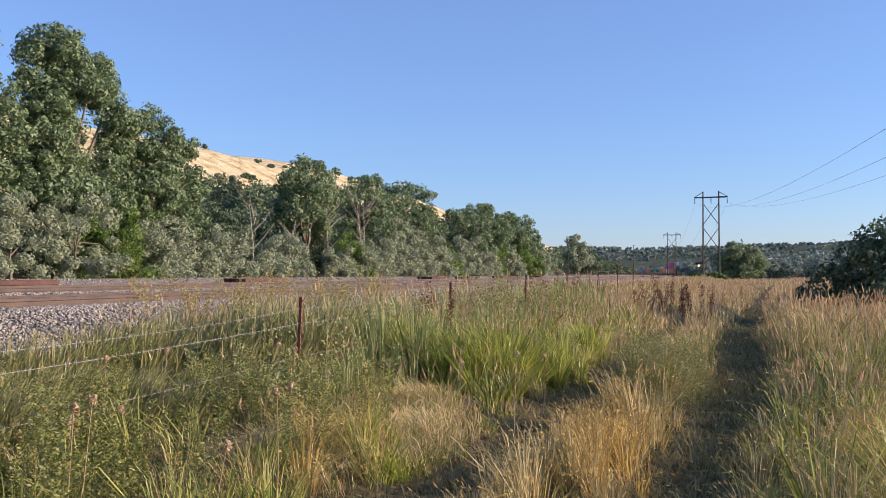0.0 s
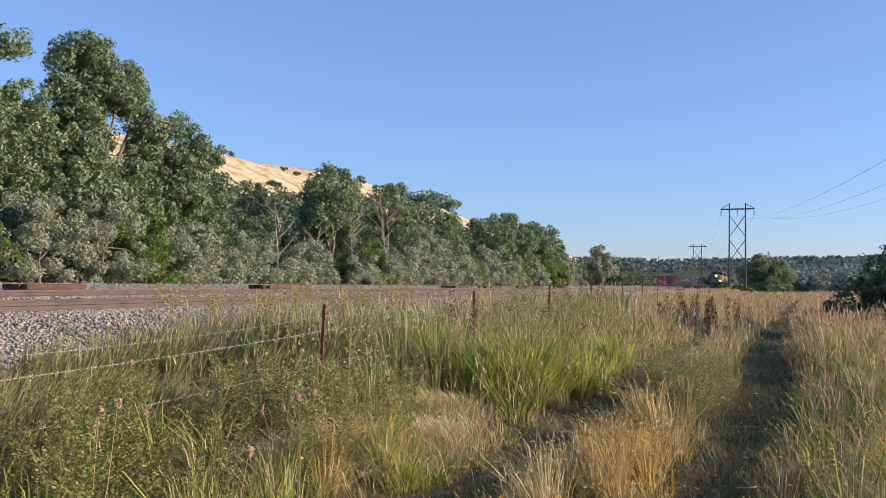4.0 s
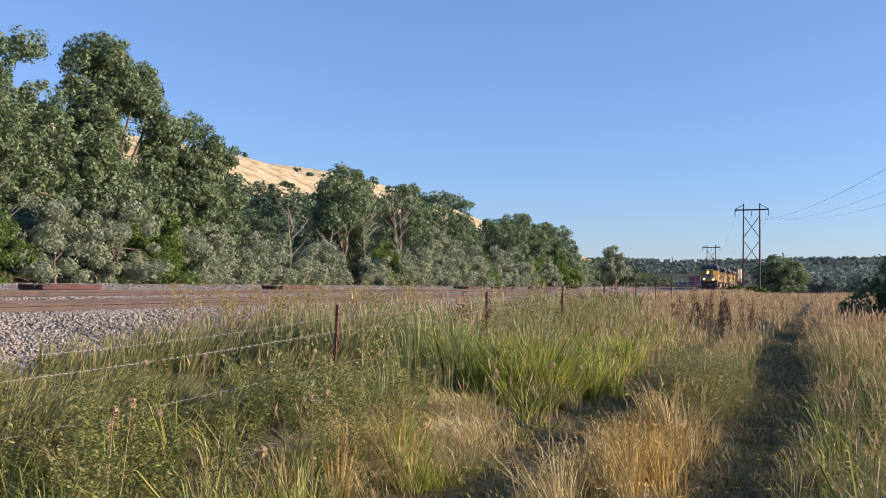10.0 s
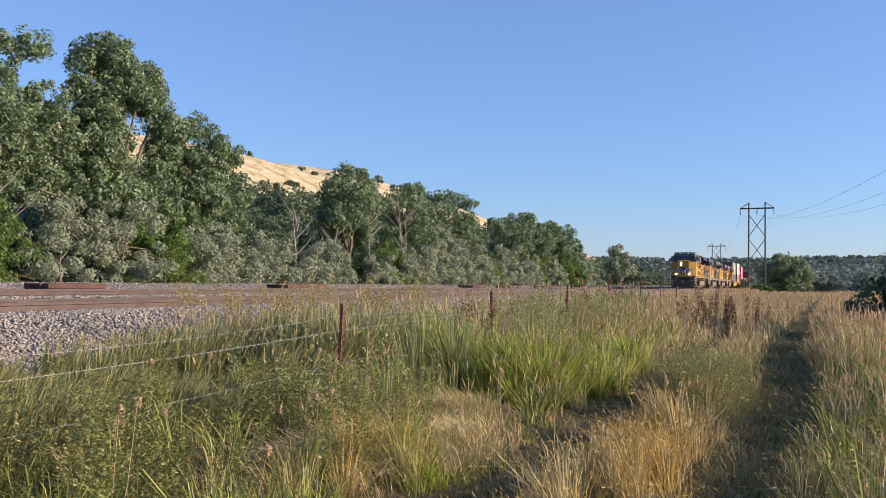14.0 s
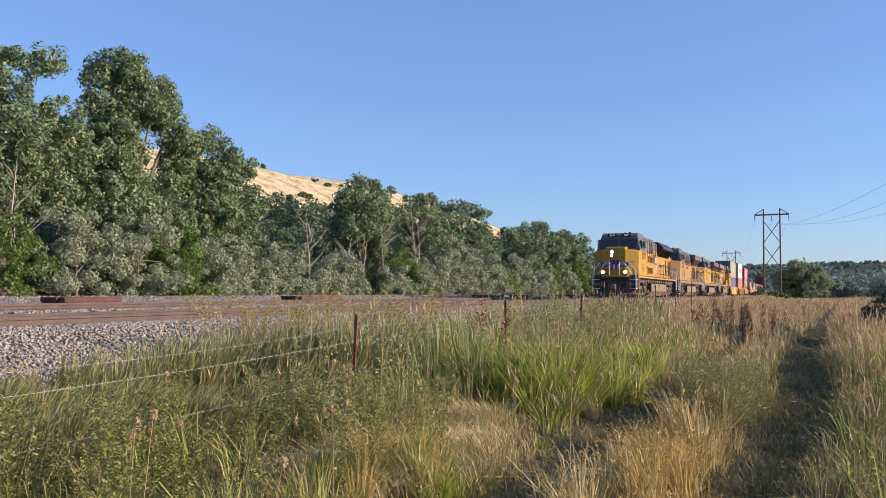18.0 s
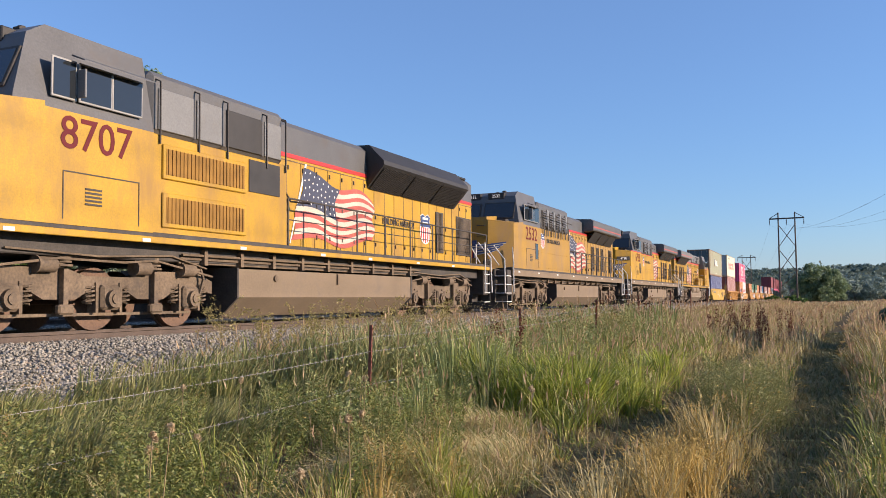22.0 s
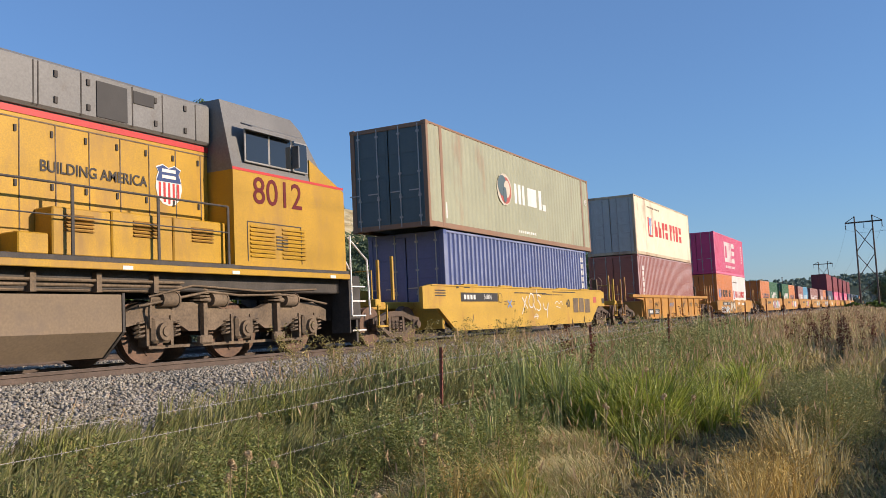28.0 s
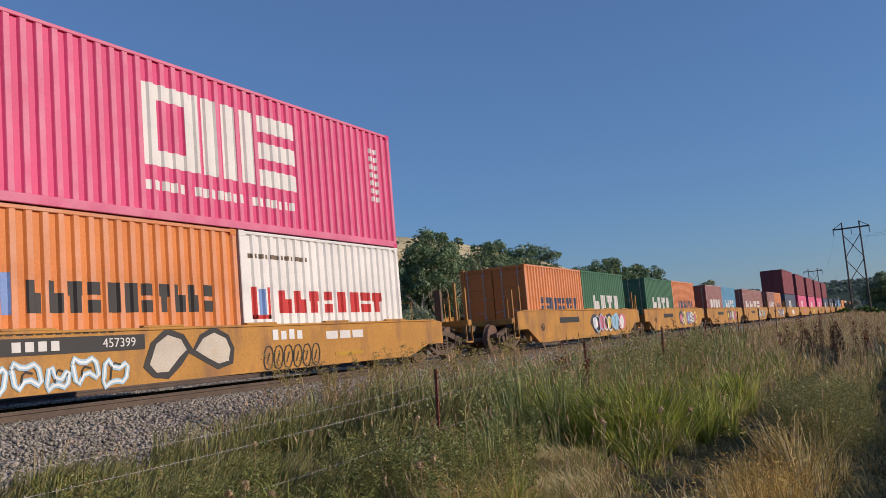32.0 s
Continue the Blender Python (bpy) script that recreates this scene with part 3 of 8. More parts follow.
rng = random.Random(21)
row = "trees along the far side of the line"
COT = "tall cottonwood with glossy green leaves and broken limbs"
SIL = "silver-grey Russian olive shrub with drooping foliage"
# the big cottonwoods: lobes as (x, height, half width, half height)
COTTONWOODS = [
    (28.6, 0.34, [(29.2, 11.9, 1.6, 0.8), (31.2, 12.0, 0.9, 0.6), (27.6, 10.6, 1.9, 1.4), (30.4, 9.2, 1.8, 1.1), (27.4, 8.2, 2.6, 1.6), (28.8, 6.2, 2.6, 1.8), (26.0, 6.0, 2.2, 2.0), (31.8, 10.0, 1.3, 0.9), (31.6, 8.2, 1.7, 1.3), (31.8, 6.0, 1.8, 1.4)]),
    (36.4, 0.42, [(35.2, 13.0, 1.6, 0.9), (33.8, 12.3, 0.9, 1.0), (37.4, 12.3, 1.7, 1.0), (35.8, 11.3, 2.4, 1.1), (38.9, 11.3, 1.4, 1.2), (39.8, 10.2, 1.0, 0.9), (34.4, 9.8, 1.6, 1.3), (33.9, 7.6, 1.7, 1.4), (36.0, 9.4, 1.4, 0.9), (36.2, 7.4, 1.5, 1.2), (40.6, 8.6, 1.1, 1.3), (41.2, 10.2, 0.8, 0.7), (38.2, 7.4, 0.9, 0.7), (35.0, 5.4, 2.6, 1.7), (39.0, 5.9, 1.8, 1.2)]),
    (42.8, 0.28, [(42.4, 10.4, 1.1, 0.8), (41.4, 9.0, 1.2, 1.2), (44.0, 9.6, 1.3, 0.8), (46.0, 9.3, 0.9, 0.8), (43.2, 8.0, 2.2, 1.4), (46.2, 7.2, 1.1, 1.2), (42.6, 6.0, 2.3, 1.8), (45.4, 5.4, 1.8, 1.7)]),
    (62.6, 0.26, [(62.2, 10.2, 1.5, 0.7), (59.8, 9.2, 1.1, 0.8), (64.6, 9.4, 1.4, 0.8), (66.8, 9.7, 0.9, 0.7), (61.8, 8.2, 2.4, 1.2), (66.2, 8.0, 1.7, 1.2), (60.6, 6.4, 2.0, 1.5), (64.2, 6.0, 2.3, 1.6)]),
    (75.0, 0.26, [(73.6, 10.3, 1.8, 0.8), (77.0, 9.8, 2.2, 0.9), (72.4, 8.6, 1.8, 1.2), (75.6, 8.0, 3.0, 1.6), (79.0, 8.6, 1.9, 1.3), (75.0, 5.8, 3.4, 1.8)]),
    (85.4, 0.26, [(83.4, 9.8, 2.2, 1.0), (87.2, 9.8, 2.0, 1.0), (85.6, 8.0, 3.2, 1.6), (90.4, 8.2, 2.0, 1.3), (91.6, 6.2, 2.0, 1.6), (86.4, 5.6, 3.4, 1.8)]),
    (106.0, 0.26, [(103.2, 9.0, 2.0, 1.0), (107.4, 8.8, 2.2, 1.1), (105.4, 7.0, 3.2, 1.6), (108.0, 5.4, 3.0, 1.8)]),
    (114.5, 0.28, [(111.4, 10.0, 2.4, 1.1), (115.8, 9.8, 2.2, 1.0), (113.0, 8.2, 3.4, 1.4), (117.6, 8.0, 3.0, 1.4), (115.0, 5.8, 4.0, 1.8)]),
    (127.0, 0.26, [(123.0, 9.4, 2.6, 1.0), (128.0, 9.8, 3.0, 1.0), (133.0, 9.8, 3.0, 1.0), (129.0, 7.6, 4.4, 1.6), (135.0, 8.0, 2.6, 1.3), (139.5, 9.0, 2.4, 1.1), (142.0, 6.8, 2.6, 1.6), (130.0, 5.2, 4.6, 2.0), (139.0, 5.0, 3.4, 1.8)]),
    (146.0, 0.2, [(148.0, 4.6, 2.2, 1.0), (153.0, 3.8, 2.4, 1.0), (149.0, 3.2, 3.0, 1.2)]),
]
for i, (x, trunk, lobes) in enumerate(COTTONWOODS):
    k = x / 60
    tree("cottonwood", x, 32.6, max(z for _, z, _, _ in lobes), [(lx - x, rng.uniform(-0.5, 0.5), z - 1.15, rx, rz) for lx, z, rx, rz in lobes], 0.2, L_cotton, 1 + i, COT, trunk=trunk, limbs=11 if x < 70 else 7,
         clumps=int((54 if x < 50 else 32) * len(lobes)), group=row, per=92, size=0.080 + 0.042 * k, clump_r=0.40 + 0.14 * k)
# silver olives and green shrubs in front
SHRUBS = [(29.6, 29.4, 4.4, 1.9, 0), (33.2, 29.2, 4.9, 2.2, 0), (37.0, 29.6, 3.8, 1.6, 1), (36.0, 31.0, 4.6, 1.6, 1), (39.6, 29.3, 3.9, 1.7, 0), (43.0, 29.8, 4.0, 1.8, 0), (41.0, 31.0, 4.3, 1.6, 1), (46.6, 29.6, 4.1, 1.9, 0),
          (51.0, 29.4, 3.0, 1.5, 0), (54.6, 29.7, 3.5, 1.8, 0), (58.0, 31.6, 3.8, 2.0, 2), (50.0, 33.0, 5.0, 2.2, 2), (54.0, 34.0, 5.4, 2.4, 2), (62.0, 29.8, 2.8, 1.6, 0), (66.0, 30.2, 4.0, 2.0, 1), (67.5, 29.6, 3.4, 1.8, 0), (71.5, 29.6, 4.4, 2.2, 0),
          (76.0, 29.8, 4.8, 2.4, 0), (81.0, 30.0, 5.2, 2.4, 0), (79.0, 31.5, 6.4, 2.4, 0), (86.0, 29.8, 4.6, 2.4, 0), (90.5, 30.0, 3.6, 1.8, 1), (95.0, 29.8, 5.0, 2.6, 0), (100.0, 30.2, 5.4, 2.6, 0), (98.0, 33.0, 4.2, 2.0, 1), (107.0, 30.0, 4.0, 2.4, 0), (113.0, 30.6, 4.4, 2.6, 1),
          (120.0, 30.4, 4.4, 2.8, 0), (127.0, 30.6, 5.4, 3.0, 1), (134.0, 30.8, 5.6, 3.2, 1), (141.0, 31.0, 5.4, 3.0, 0), (148.0, 31.0, 4.0, 2.6, 0), (66.0, 34.0, 5.6, 2.4, 2), (70.0, 34.5, 6.0, 2.6, 2), (49.4, 36.0, 7.6, 2.6, 2), (53.4, 37.0, 8.2, 3.0, 2), (57.4, 37.0, 7.8, 2.6, 2), (70.0, 38.0, 7.6, 2.8, 2), (61.0, 40.0, 8.4, 3.0, 2), (46.0, 39.0, 8.0, 3.0, 2), (26.0, 29.8, 4.0, 2.0, 1), (22.5, 30.0, 4.6, 2.2, 0), (18.0, 30.5, 5.0, 2.4, 1), (13.0, 31.0, 5.0, 2.6, 0)]
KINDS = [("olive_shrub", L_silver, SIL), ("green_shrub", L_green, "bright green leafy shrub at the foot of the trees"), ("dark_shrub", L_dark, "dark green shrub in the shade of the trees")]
for i, (x, y, h, r, k) in enumerate(SHRUBS):
    name, mat, label = KINDS[k]
    lobes = [(rng.uniform(-0.4, 0.4) * r, 0, h * 0.70, r * 0.66, h * 0.24), (-0.45 * r, -0.1, h * 0.42, r * 0.62, h * 0.32), (0.45 * r, -0.1, h * 0.36, r * 0.66, h * 0.30), (0, -0.3, h * 0.18, r * 0.9, h * 0.17)]
    far = x / 60
    tree(name, x, y, h, lobes, 0.1, mat, 60 + i, label, "shrub", trunk=0.09, limbs=4, size=0.060 + 0.036 * far, per=150, clumps=int(34 + 8 * r), group="shrubs along the line", clump_r=0.42 + 0.1 * far)
# bare dead saplings among them
for i, (x, y, h) in enumerate(((52.4, 31.2, 5.2), (70.2, 30.8, 6.8), (68.6, 30.6, 7.4), (63.5, 31.0, 5.6), (27.5, 30.8, 6.2), (56.5, 30.5, 4.4))):
    t = thing("dead_sapling", "bare bleached dead sapling among the shrubs", "dead tree", pose(x, y, float(ground_z(x, y))))
    rnd = random.Random(400 + i)
    part("trunk", Shape().tube([(0, 0, 0), (rnd.uniform(-0.3, 0.3), 0, h * 0.5), (rnd.uniform(-0.8, 0.8), rnd.uniform(-0.2, 0.2), h)], 0.07, 6, 0.02), M_deadwood, t)
    for k in range(10):
        z = h * rnd.uniform(0.3, 0.9)
        a = rnd.uniform(0, 6.28)
        q = h * rnd.uniform(0.12, 0.3)
        part("branch", Shape().tube([(0, 0, z), (math.cos(a) * q * 0.5, math.sin(a) * q * 0.5, z + q * 0.5), (math.cos(a) * q, math.sin(a) * q, z + q * rnd.uniform(0.7, 1.3))], 0.03, 5, 0.008), M_deadwood, t)
L_willow = leafy("willow_leaves", [(0.12, 0.18, 0.09), (0.195, 0.265, 0.135), (0.28, 0.345, 0.18)], 0.35, 0.5)
# by the field's far end
tree("olive_tree", 176.0, 30.5, 8.6, [(0, 0, 6.4, 2.2, 1.8), (2.6, 0, 4.0, 3.0, 2.2), (-2.0, 0, 3.4, 2.6, 2.2)], 0.2, L_silver, 31, "grey-green olive tree standing apart from the row", trunk=0.2, limbs=5, size=0.3, per=60, clumps=70, clump_r=0.9)
tree("green_tree", 190.0, 31.0, 6.0, [(0, 0, 3.4, 3.2, 2.4), (3.5, 0.5, 2.6, 3.2, 1.8)], 0.2, L_dark, 32, "dark green tree at the end of the row", trunk=0.2, limbs=4, size=0.32, per=60, clumps=60, clump_r=0.9)
tree("willow", 212.0, -0.6, 9.6, [(0, 0, 6.0, 4.6, 3.0), (-1.0, 2.6, 5.0, 3.6, 2.8), (1.0, -3.0, 4.4, 3.6, 2.8), (0, 0, 2.4, 5.4, 2.4)], 0.2, L_willow, 33, "broad rounded green tree at the end of the field", trunk=0.35, limbs=6, size=0.2, per=120, clumps=190, clump_r=1.0)
for i, (x, y, h) in enumerate(((200, 8.5, 1.6), (205, 5.0, 2.0), (196, 3.2, 1.5), (222, -8, 6.0), (228, -14, 7.0), (236, -20, 6.4), (240, -29, 7.5), (250, -38, 7.0), (262, -12, 6.0), (270, -22, 7.0), (255, 12, 5.5))):
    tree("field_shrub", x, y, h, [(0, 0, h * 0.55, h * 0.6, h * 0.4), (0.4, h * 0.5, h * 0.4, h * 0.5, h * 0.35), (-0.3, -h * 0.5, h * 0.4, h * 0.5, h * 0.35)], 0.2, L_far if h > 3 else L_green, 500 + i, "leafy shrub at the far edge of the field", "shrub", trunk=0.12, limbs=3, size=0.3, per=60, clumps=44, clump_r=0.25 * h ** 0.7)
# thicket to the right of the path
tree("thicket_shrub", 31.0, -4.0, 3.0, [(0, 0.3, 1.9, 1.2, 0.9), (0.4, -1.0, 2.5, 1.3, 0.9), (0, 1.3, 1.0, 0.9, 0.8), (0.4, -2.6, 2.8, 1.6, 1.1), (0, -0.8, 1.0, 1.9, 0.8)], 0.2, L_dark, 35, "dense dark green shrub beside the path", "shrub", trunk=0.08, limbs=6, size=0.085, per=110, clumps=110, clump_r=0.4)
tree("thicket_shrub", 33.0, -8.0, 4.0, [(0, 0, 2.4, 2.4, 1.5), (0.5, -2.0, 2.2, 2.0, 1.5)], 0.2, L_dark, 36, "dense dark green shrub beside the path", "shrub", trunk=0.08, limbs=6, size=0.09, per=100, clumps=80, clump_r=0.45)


def far_woods(name, n, spots, size, mat, seed, label, tall=(2.5, 6.0)):
    """Many far crowns in one object."""
    g = np.random.default_rng(seed)
    x, y = spots(g, n)
    h = g.uniform(*tall, n)
    z = ground_z(x, y)
    k = 5 if size < 1 else 3
    c = np.stack([np.repeat(x, k) + g.normal(0, 1, n * k) * np.repeat(h, k) * 0.3, np.repeat(y, k) + g.normal(0, 1, n * k) * np.repeat(h, k) * 0.3, np.repeat(z, k) + np.repeat(h, k) * g.uniform(0.25, 0.8, n * k)], -1)
    ob = part(name, fast_mesh(name, *leaf_cloud(g, c, np.repeat(h, k) * 0.34, 11 if size > 1 else 26, size)), mat)
    return tagged(ob, label, "woods", kind="stuff")


def mesa_spots(g, n):
    r, a = g.uniform(520, 1500, n), np.radians(g.uniform(-14, 26, n))
    keep = lumps(r * np.cos(a), r * np.sin(a), 60, 4) + 0.5 * g.random(n) > -0.05
    r[~keep] = np.where(a[~keep] < 0.02, g.uniform(400, 800, (~keep).sum()), g.uniform(660, 1000, (~keep).sum()))
    return r * np.cos(a), r * np.sin(a)


# far crowns: their haze lies in the leaf colour alone
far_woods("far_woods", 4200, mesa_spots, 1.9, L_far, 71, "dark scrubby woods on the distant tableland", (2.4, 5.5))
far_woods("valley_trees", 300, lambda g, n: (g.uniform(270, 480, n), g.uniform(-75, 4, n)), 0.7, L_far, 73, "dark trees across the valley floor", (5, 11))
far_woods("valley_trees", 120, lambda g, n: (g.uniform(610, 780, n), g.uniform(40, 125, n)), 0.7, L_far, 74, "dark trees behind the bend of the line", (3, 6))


def bluff_spots(g, n):
    x = g.uniform(10, 330, n)
    y = TRACK_Y + g.uniform(24, 24 + 34 * g.random(n) ** 0.7, n)
    return x, y


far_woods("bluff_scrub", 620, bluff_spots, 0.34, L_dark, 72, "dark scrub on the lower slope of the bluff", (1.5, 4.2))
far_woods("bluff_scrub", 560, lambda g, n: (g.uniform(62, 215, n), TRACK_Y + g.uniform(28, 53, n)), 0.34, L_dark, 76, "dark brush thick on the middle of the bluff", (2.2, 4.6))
far_woods("bluff_scrub", 110, lambda g, n: (g.uniform(40, 300, n), TRACK_Y + g.uniform(54, 92, n)), 0.22, L_dark, 75, "scattered low brush on the sunlit bluff", (0.4, 1.3))

# ---- the field's grasses and weeds ----


def blades(g, x, y, h, w, bend, way=None):
    """Bent, tapering blades: five vertices each."""
    n = len(x)
    z = ground_z(x, y) - 0.02
    a = g.uniform(0, 2 * np.pi, n) if way is None else way
    d = np.stack([np.cos(a), np.sin(a), 0 * a], -1)
    b = a + np.pi / 2 + g.normal(0, 0.5, n)
    side = np.stack([np.cos(b), np.sin(b), 0 * b], -1) * (w / 2)[:, None]
    base = np.stack([x, y, z], -1)
    lean = d * (bend * h)[:, None]
    up = np.array([0, 0, 1.0])
    mid = base + lean * 0.32 + up * (h * 0.58)[:, None]
    tip = base + lean * 1.0 + up * (h * np.sqrt(np.maximum(0.1, 1 - 0.5 * bend ** 2)))[:, None]
    v = np.stack([base - side * 0.8, base + side * 0.8, mid + side, mid - side, tip], 1).reshape(-1, 3)
    k = 5 * np.arange(n)[:, None]
    return v, k + np.array([[0, 1, 2, 3]]), k + np.array([[3, 2, 4]]), mid, tip


def heads(g, mid, tip, length, width, plumes=2):
    """Seed heads: crossed slim diamonds on the stalk's end."""
    n = len(tip)
    d = tip - mid
    d /= np.linalg.norm(d, axis=1)[:, None]
    vs, fs = [], []
    for p in range(plumes):
        s = np.cross(d, g.normal(size=(n, 3)))
        s /= np.linalg.norm(s, axis=1)[:, None] + 1e-9
        q = tip - d * (length * 0.35)[:, None]
        vs.append(np.stack([q, q + d * (length * 0.4)[:, None] + s * width[:, None] / 2, q + d * length[:, None], q + d * (length * 0.4)[:, None] - s * width[:, None] / 2], 1).reshape(-1, 3))
        fs.append(np.arange(4 * n).reshape(n, 4) + 4 * n * p)
    return np.concatenate(vs), np.concatenate(fs)


def field_points(g, n, near=2.2, reach=95.0, power=1.7, az=(-11, 57)):
    """Places in the field, thinning out with distance; none on the path or the ballast."""
    d = near + (reach - near) * g.random(n) ** power
    a = np.radians(g.uniform(*az, n))
    x, y = d * np.cos(a), d * np.sin(a)
    d2 = off_track(x, y)
    keep = (d2 < -3.6 - 0.5 * g.random(n)) & (np.abs(y - path_y(x)) > 0.40 - 0.12 * smooth(22, 45, x) + 0.26 * g.random(n) ** 2)
    return x[keep], y[keep]


G_dry = leafy("dry_straw_grass", [(0.17, 0.132, 0.056), (0.35, 0.285, 0.128), (0.58, 0.495, 0.26), (0.39, 0.28, 0.12)], 0.22, 0.6, patch=0.9)
G_green = leafy("green_grass", [(0.085, 0.12, 0.030), (0.21, 0.25, 0.055), (0.39, 0.41, 0.10), (0.56, 0.49, 0.20)], 0.28, 0.45, patch=1.1)
G_gold = leafy("golden_seed_heads", [(0.30, 0.19, 0.055), (0.50, 0.345, 0.105), (0.68, 0.52, 0.20), (0.40, 0.24, 0.075)], 0.3, 0.6, patch=0.6)
G_broad = leafy("broad_green_grass", [(0.14, 0.185, 0.036), (0.30, 0.36, 0.060), (0.45, 0.49, 0.095), (0.60, 0.54, 0.20)], 0.38, 0.42, patch=0.7)
G_straw = leafy("lodged_straw", [(0.36, 0.26, 0.12), (0.60, 0.46, 0.24), (0.74, 0.61, 0.34), (0.27, 0.30, 0.085), (0.40, 0.40, 0.12)], 0.2, 0.6, patch=0.5)
G_slant = leafy("slanting_grass", [(0.10, 0.125, 0.040), (0.20, 0.22, 0.070), (0.36, 0.32, 0.14), (0.15, 0.18, 0.06)], 0.3, 0.5, patch=0.8)
G_rush = leafy("blue_green_rushes", [(0.13, 0.18, 0.070), (0.28, 0.33, 0.125), (0.50, 0.47, 0.22)], 0.28, 0.5, patch=0.8)
G_head = leafy("tan_seed_heads", [(0.42, 0.28, 0.16), (0.54, 0.39, 0.24), (0.66, 0.51, 0.33)], 0.4, 0.7)
G_weed = leafy("weed_leaves", [(0.075, 0.10, 0.030), (0.15, 0.185, 0.050), (0.26, 0.28, 0.085), (0.28, 0.16, 0.065)], 0.26, 0.5, patch=0.5)
G_sage = leafy("sage_leaves", [(0.17, 0.185, 0.065), (0.25, 0.26, 0.095), (0.36, 0.33, 0.14)], 0.25, 0.6)
G_dock = leafy("rust_brown_dock", [(0.12, 0.045, 0.028), (0.17, 0.065, 0.040), (0.22, 0.095, 0.05)], 0.15, 0.7)
G_path = leafy("trodden_grass", [(0.11, 0.12, 0.055), (0.17, 0.18, 0.08), (0.28, 0.24, 0.12), (0.20, 0.145, 0.07)], 0.3, 0.7, patch=0.6)
G_litter = leafy("matted_litter", [(0.20, 0.145, 0.07), (0.30, 0.22, 0.11), (0.14, 0.10, 0.045)], 0.2, 0.8)


def spot(x, y, cx, cy, rx, ry):
    return np.exp(-(((np.asarray(x, float) - cx) / rx) ** 2 + ((np.asarray(y, float) - cy) / ry) ** 2))


def rut(x, y):
    """1 in the middle of either rut of the track through the field, 0 outside."""
    d = np.asarray(y, float) - path_y(x)
    return np.maximum(np.exp(-(d / 0.48) ** 4), 0.94 * np.exp(-((d - RUT) / 0.50) ** 4) * (1 - smooth(30, 45, x)))


def broad(x, y):
    """Where the broad-bladed bright green grass stands in mounds."""
    return np.clip(0.95 * spot(x, y, 11.4, 3.2, 1.0, 0.7) + 0.7 * spot(x, y, 12.2, 4.5, 0.8, 0.5) + 0.8 * spot(x, y, 12.8, 2.35, 0.9, 0.4) + 0.6 * spot(x, y, 15.5, 2.6, 1.3, 0.5) + 0.45 * spot(x, y, 6.3, 2.5, 0.6, 0.3) - 0.5 * hollow(x, y), 0, 1)


def lodged(x, y):
    """Where last year's straw lies flat."""
    return np.clip(1.2 * spot(x, y, 7.4, 3.25, 1.3, 0.62) + 0.8 * spot(x, y, 9.3, 3.5, 0.9, 0.4) + 0.5 * spot(x, y, 9.0, -1.5, 0.9, 0.5), 0, 1)


def weedy(x, y):
    """Where the leafy weeds crowd out the grass, before the fence."""
    return smooth(2.9, 3.5, y) * (1 - smooth(5.3, 5.9, y)) * (1 - smooth(7.6, 8.8, x))


def hollow(x, y):
    """Gaps between the tussocks: near 1 where the ground lies open."""
    return smooth(0.25, 0.6, lumps(x, y, 0.42, 9) + 0.25 * lumps(x, y, 1.1, 4)) * (1 - smooth(16, 24, x))


def greenness(x, y):
    """How green the field is: green from the fence to the middle, straw by the ruts and beyond."""
    band = smooth(2.0, 3.0, y) * (1 - 0.30 * smooth(22, 45, x)) * (1 - smooth(60, 90, x))
    strip = 0.35 * np.exp(-((y - path_y(x) - 0.95) / 0.4) ** 2) * smooth(9, 12, x)
    right = 0.55 * (1 - smooth(14, 30, x)) * (y < 0)
    return np.clip(band - 0.62 * lodged(x, y) + right + strip + 0.35 * lumps(x, y, 0.8, 1) * smooth(1.2, 2.5, np.abs(y - 0.4)), 0, 1)


def tallness(x, y):
    """Height of the stand."""
    h = 0.56 + 0.15 * lumps(x, y, 1.3, 2) + 0.12 * lumps(x, y, 0.45, 5)
    h = h + 0.34 * np.exp(-((y - 5.4) / 1.3) ** 2) * smooth(8.0, 12.0, x) - 0.16 * smooth(3.2, 5.2, y) * (1 - smooth(7.5, 11.0, x))
    h = h + 0.34 * broad(x, y) * smooth(8, 10, x) - 0.30 * lodged(x, y)
    h = h + 0.26 * (y < path_y(x) - 0.9) * smooth(9.5, 13.5, x) + 0.14 * smooth(16, 24, x) * (y > 2.4)
    h = h - 0.16 * spot(x, y, 9.5, 2.1, 4.0, 0.5) - 0.16 * spot(x, y, 5.0, 1.6, 2.2, 0.9)
    h = h - 0.22 * (1 - smooth(3.0, 5.5, np.hypot(x, y)))
    return np.clip(h * (1 - 0.8 * rut(x, y)), 0.08, 1.2)


g = np.random.default_rng(11)


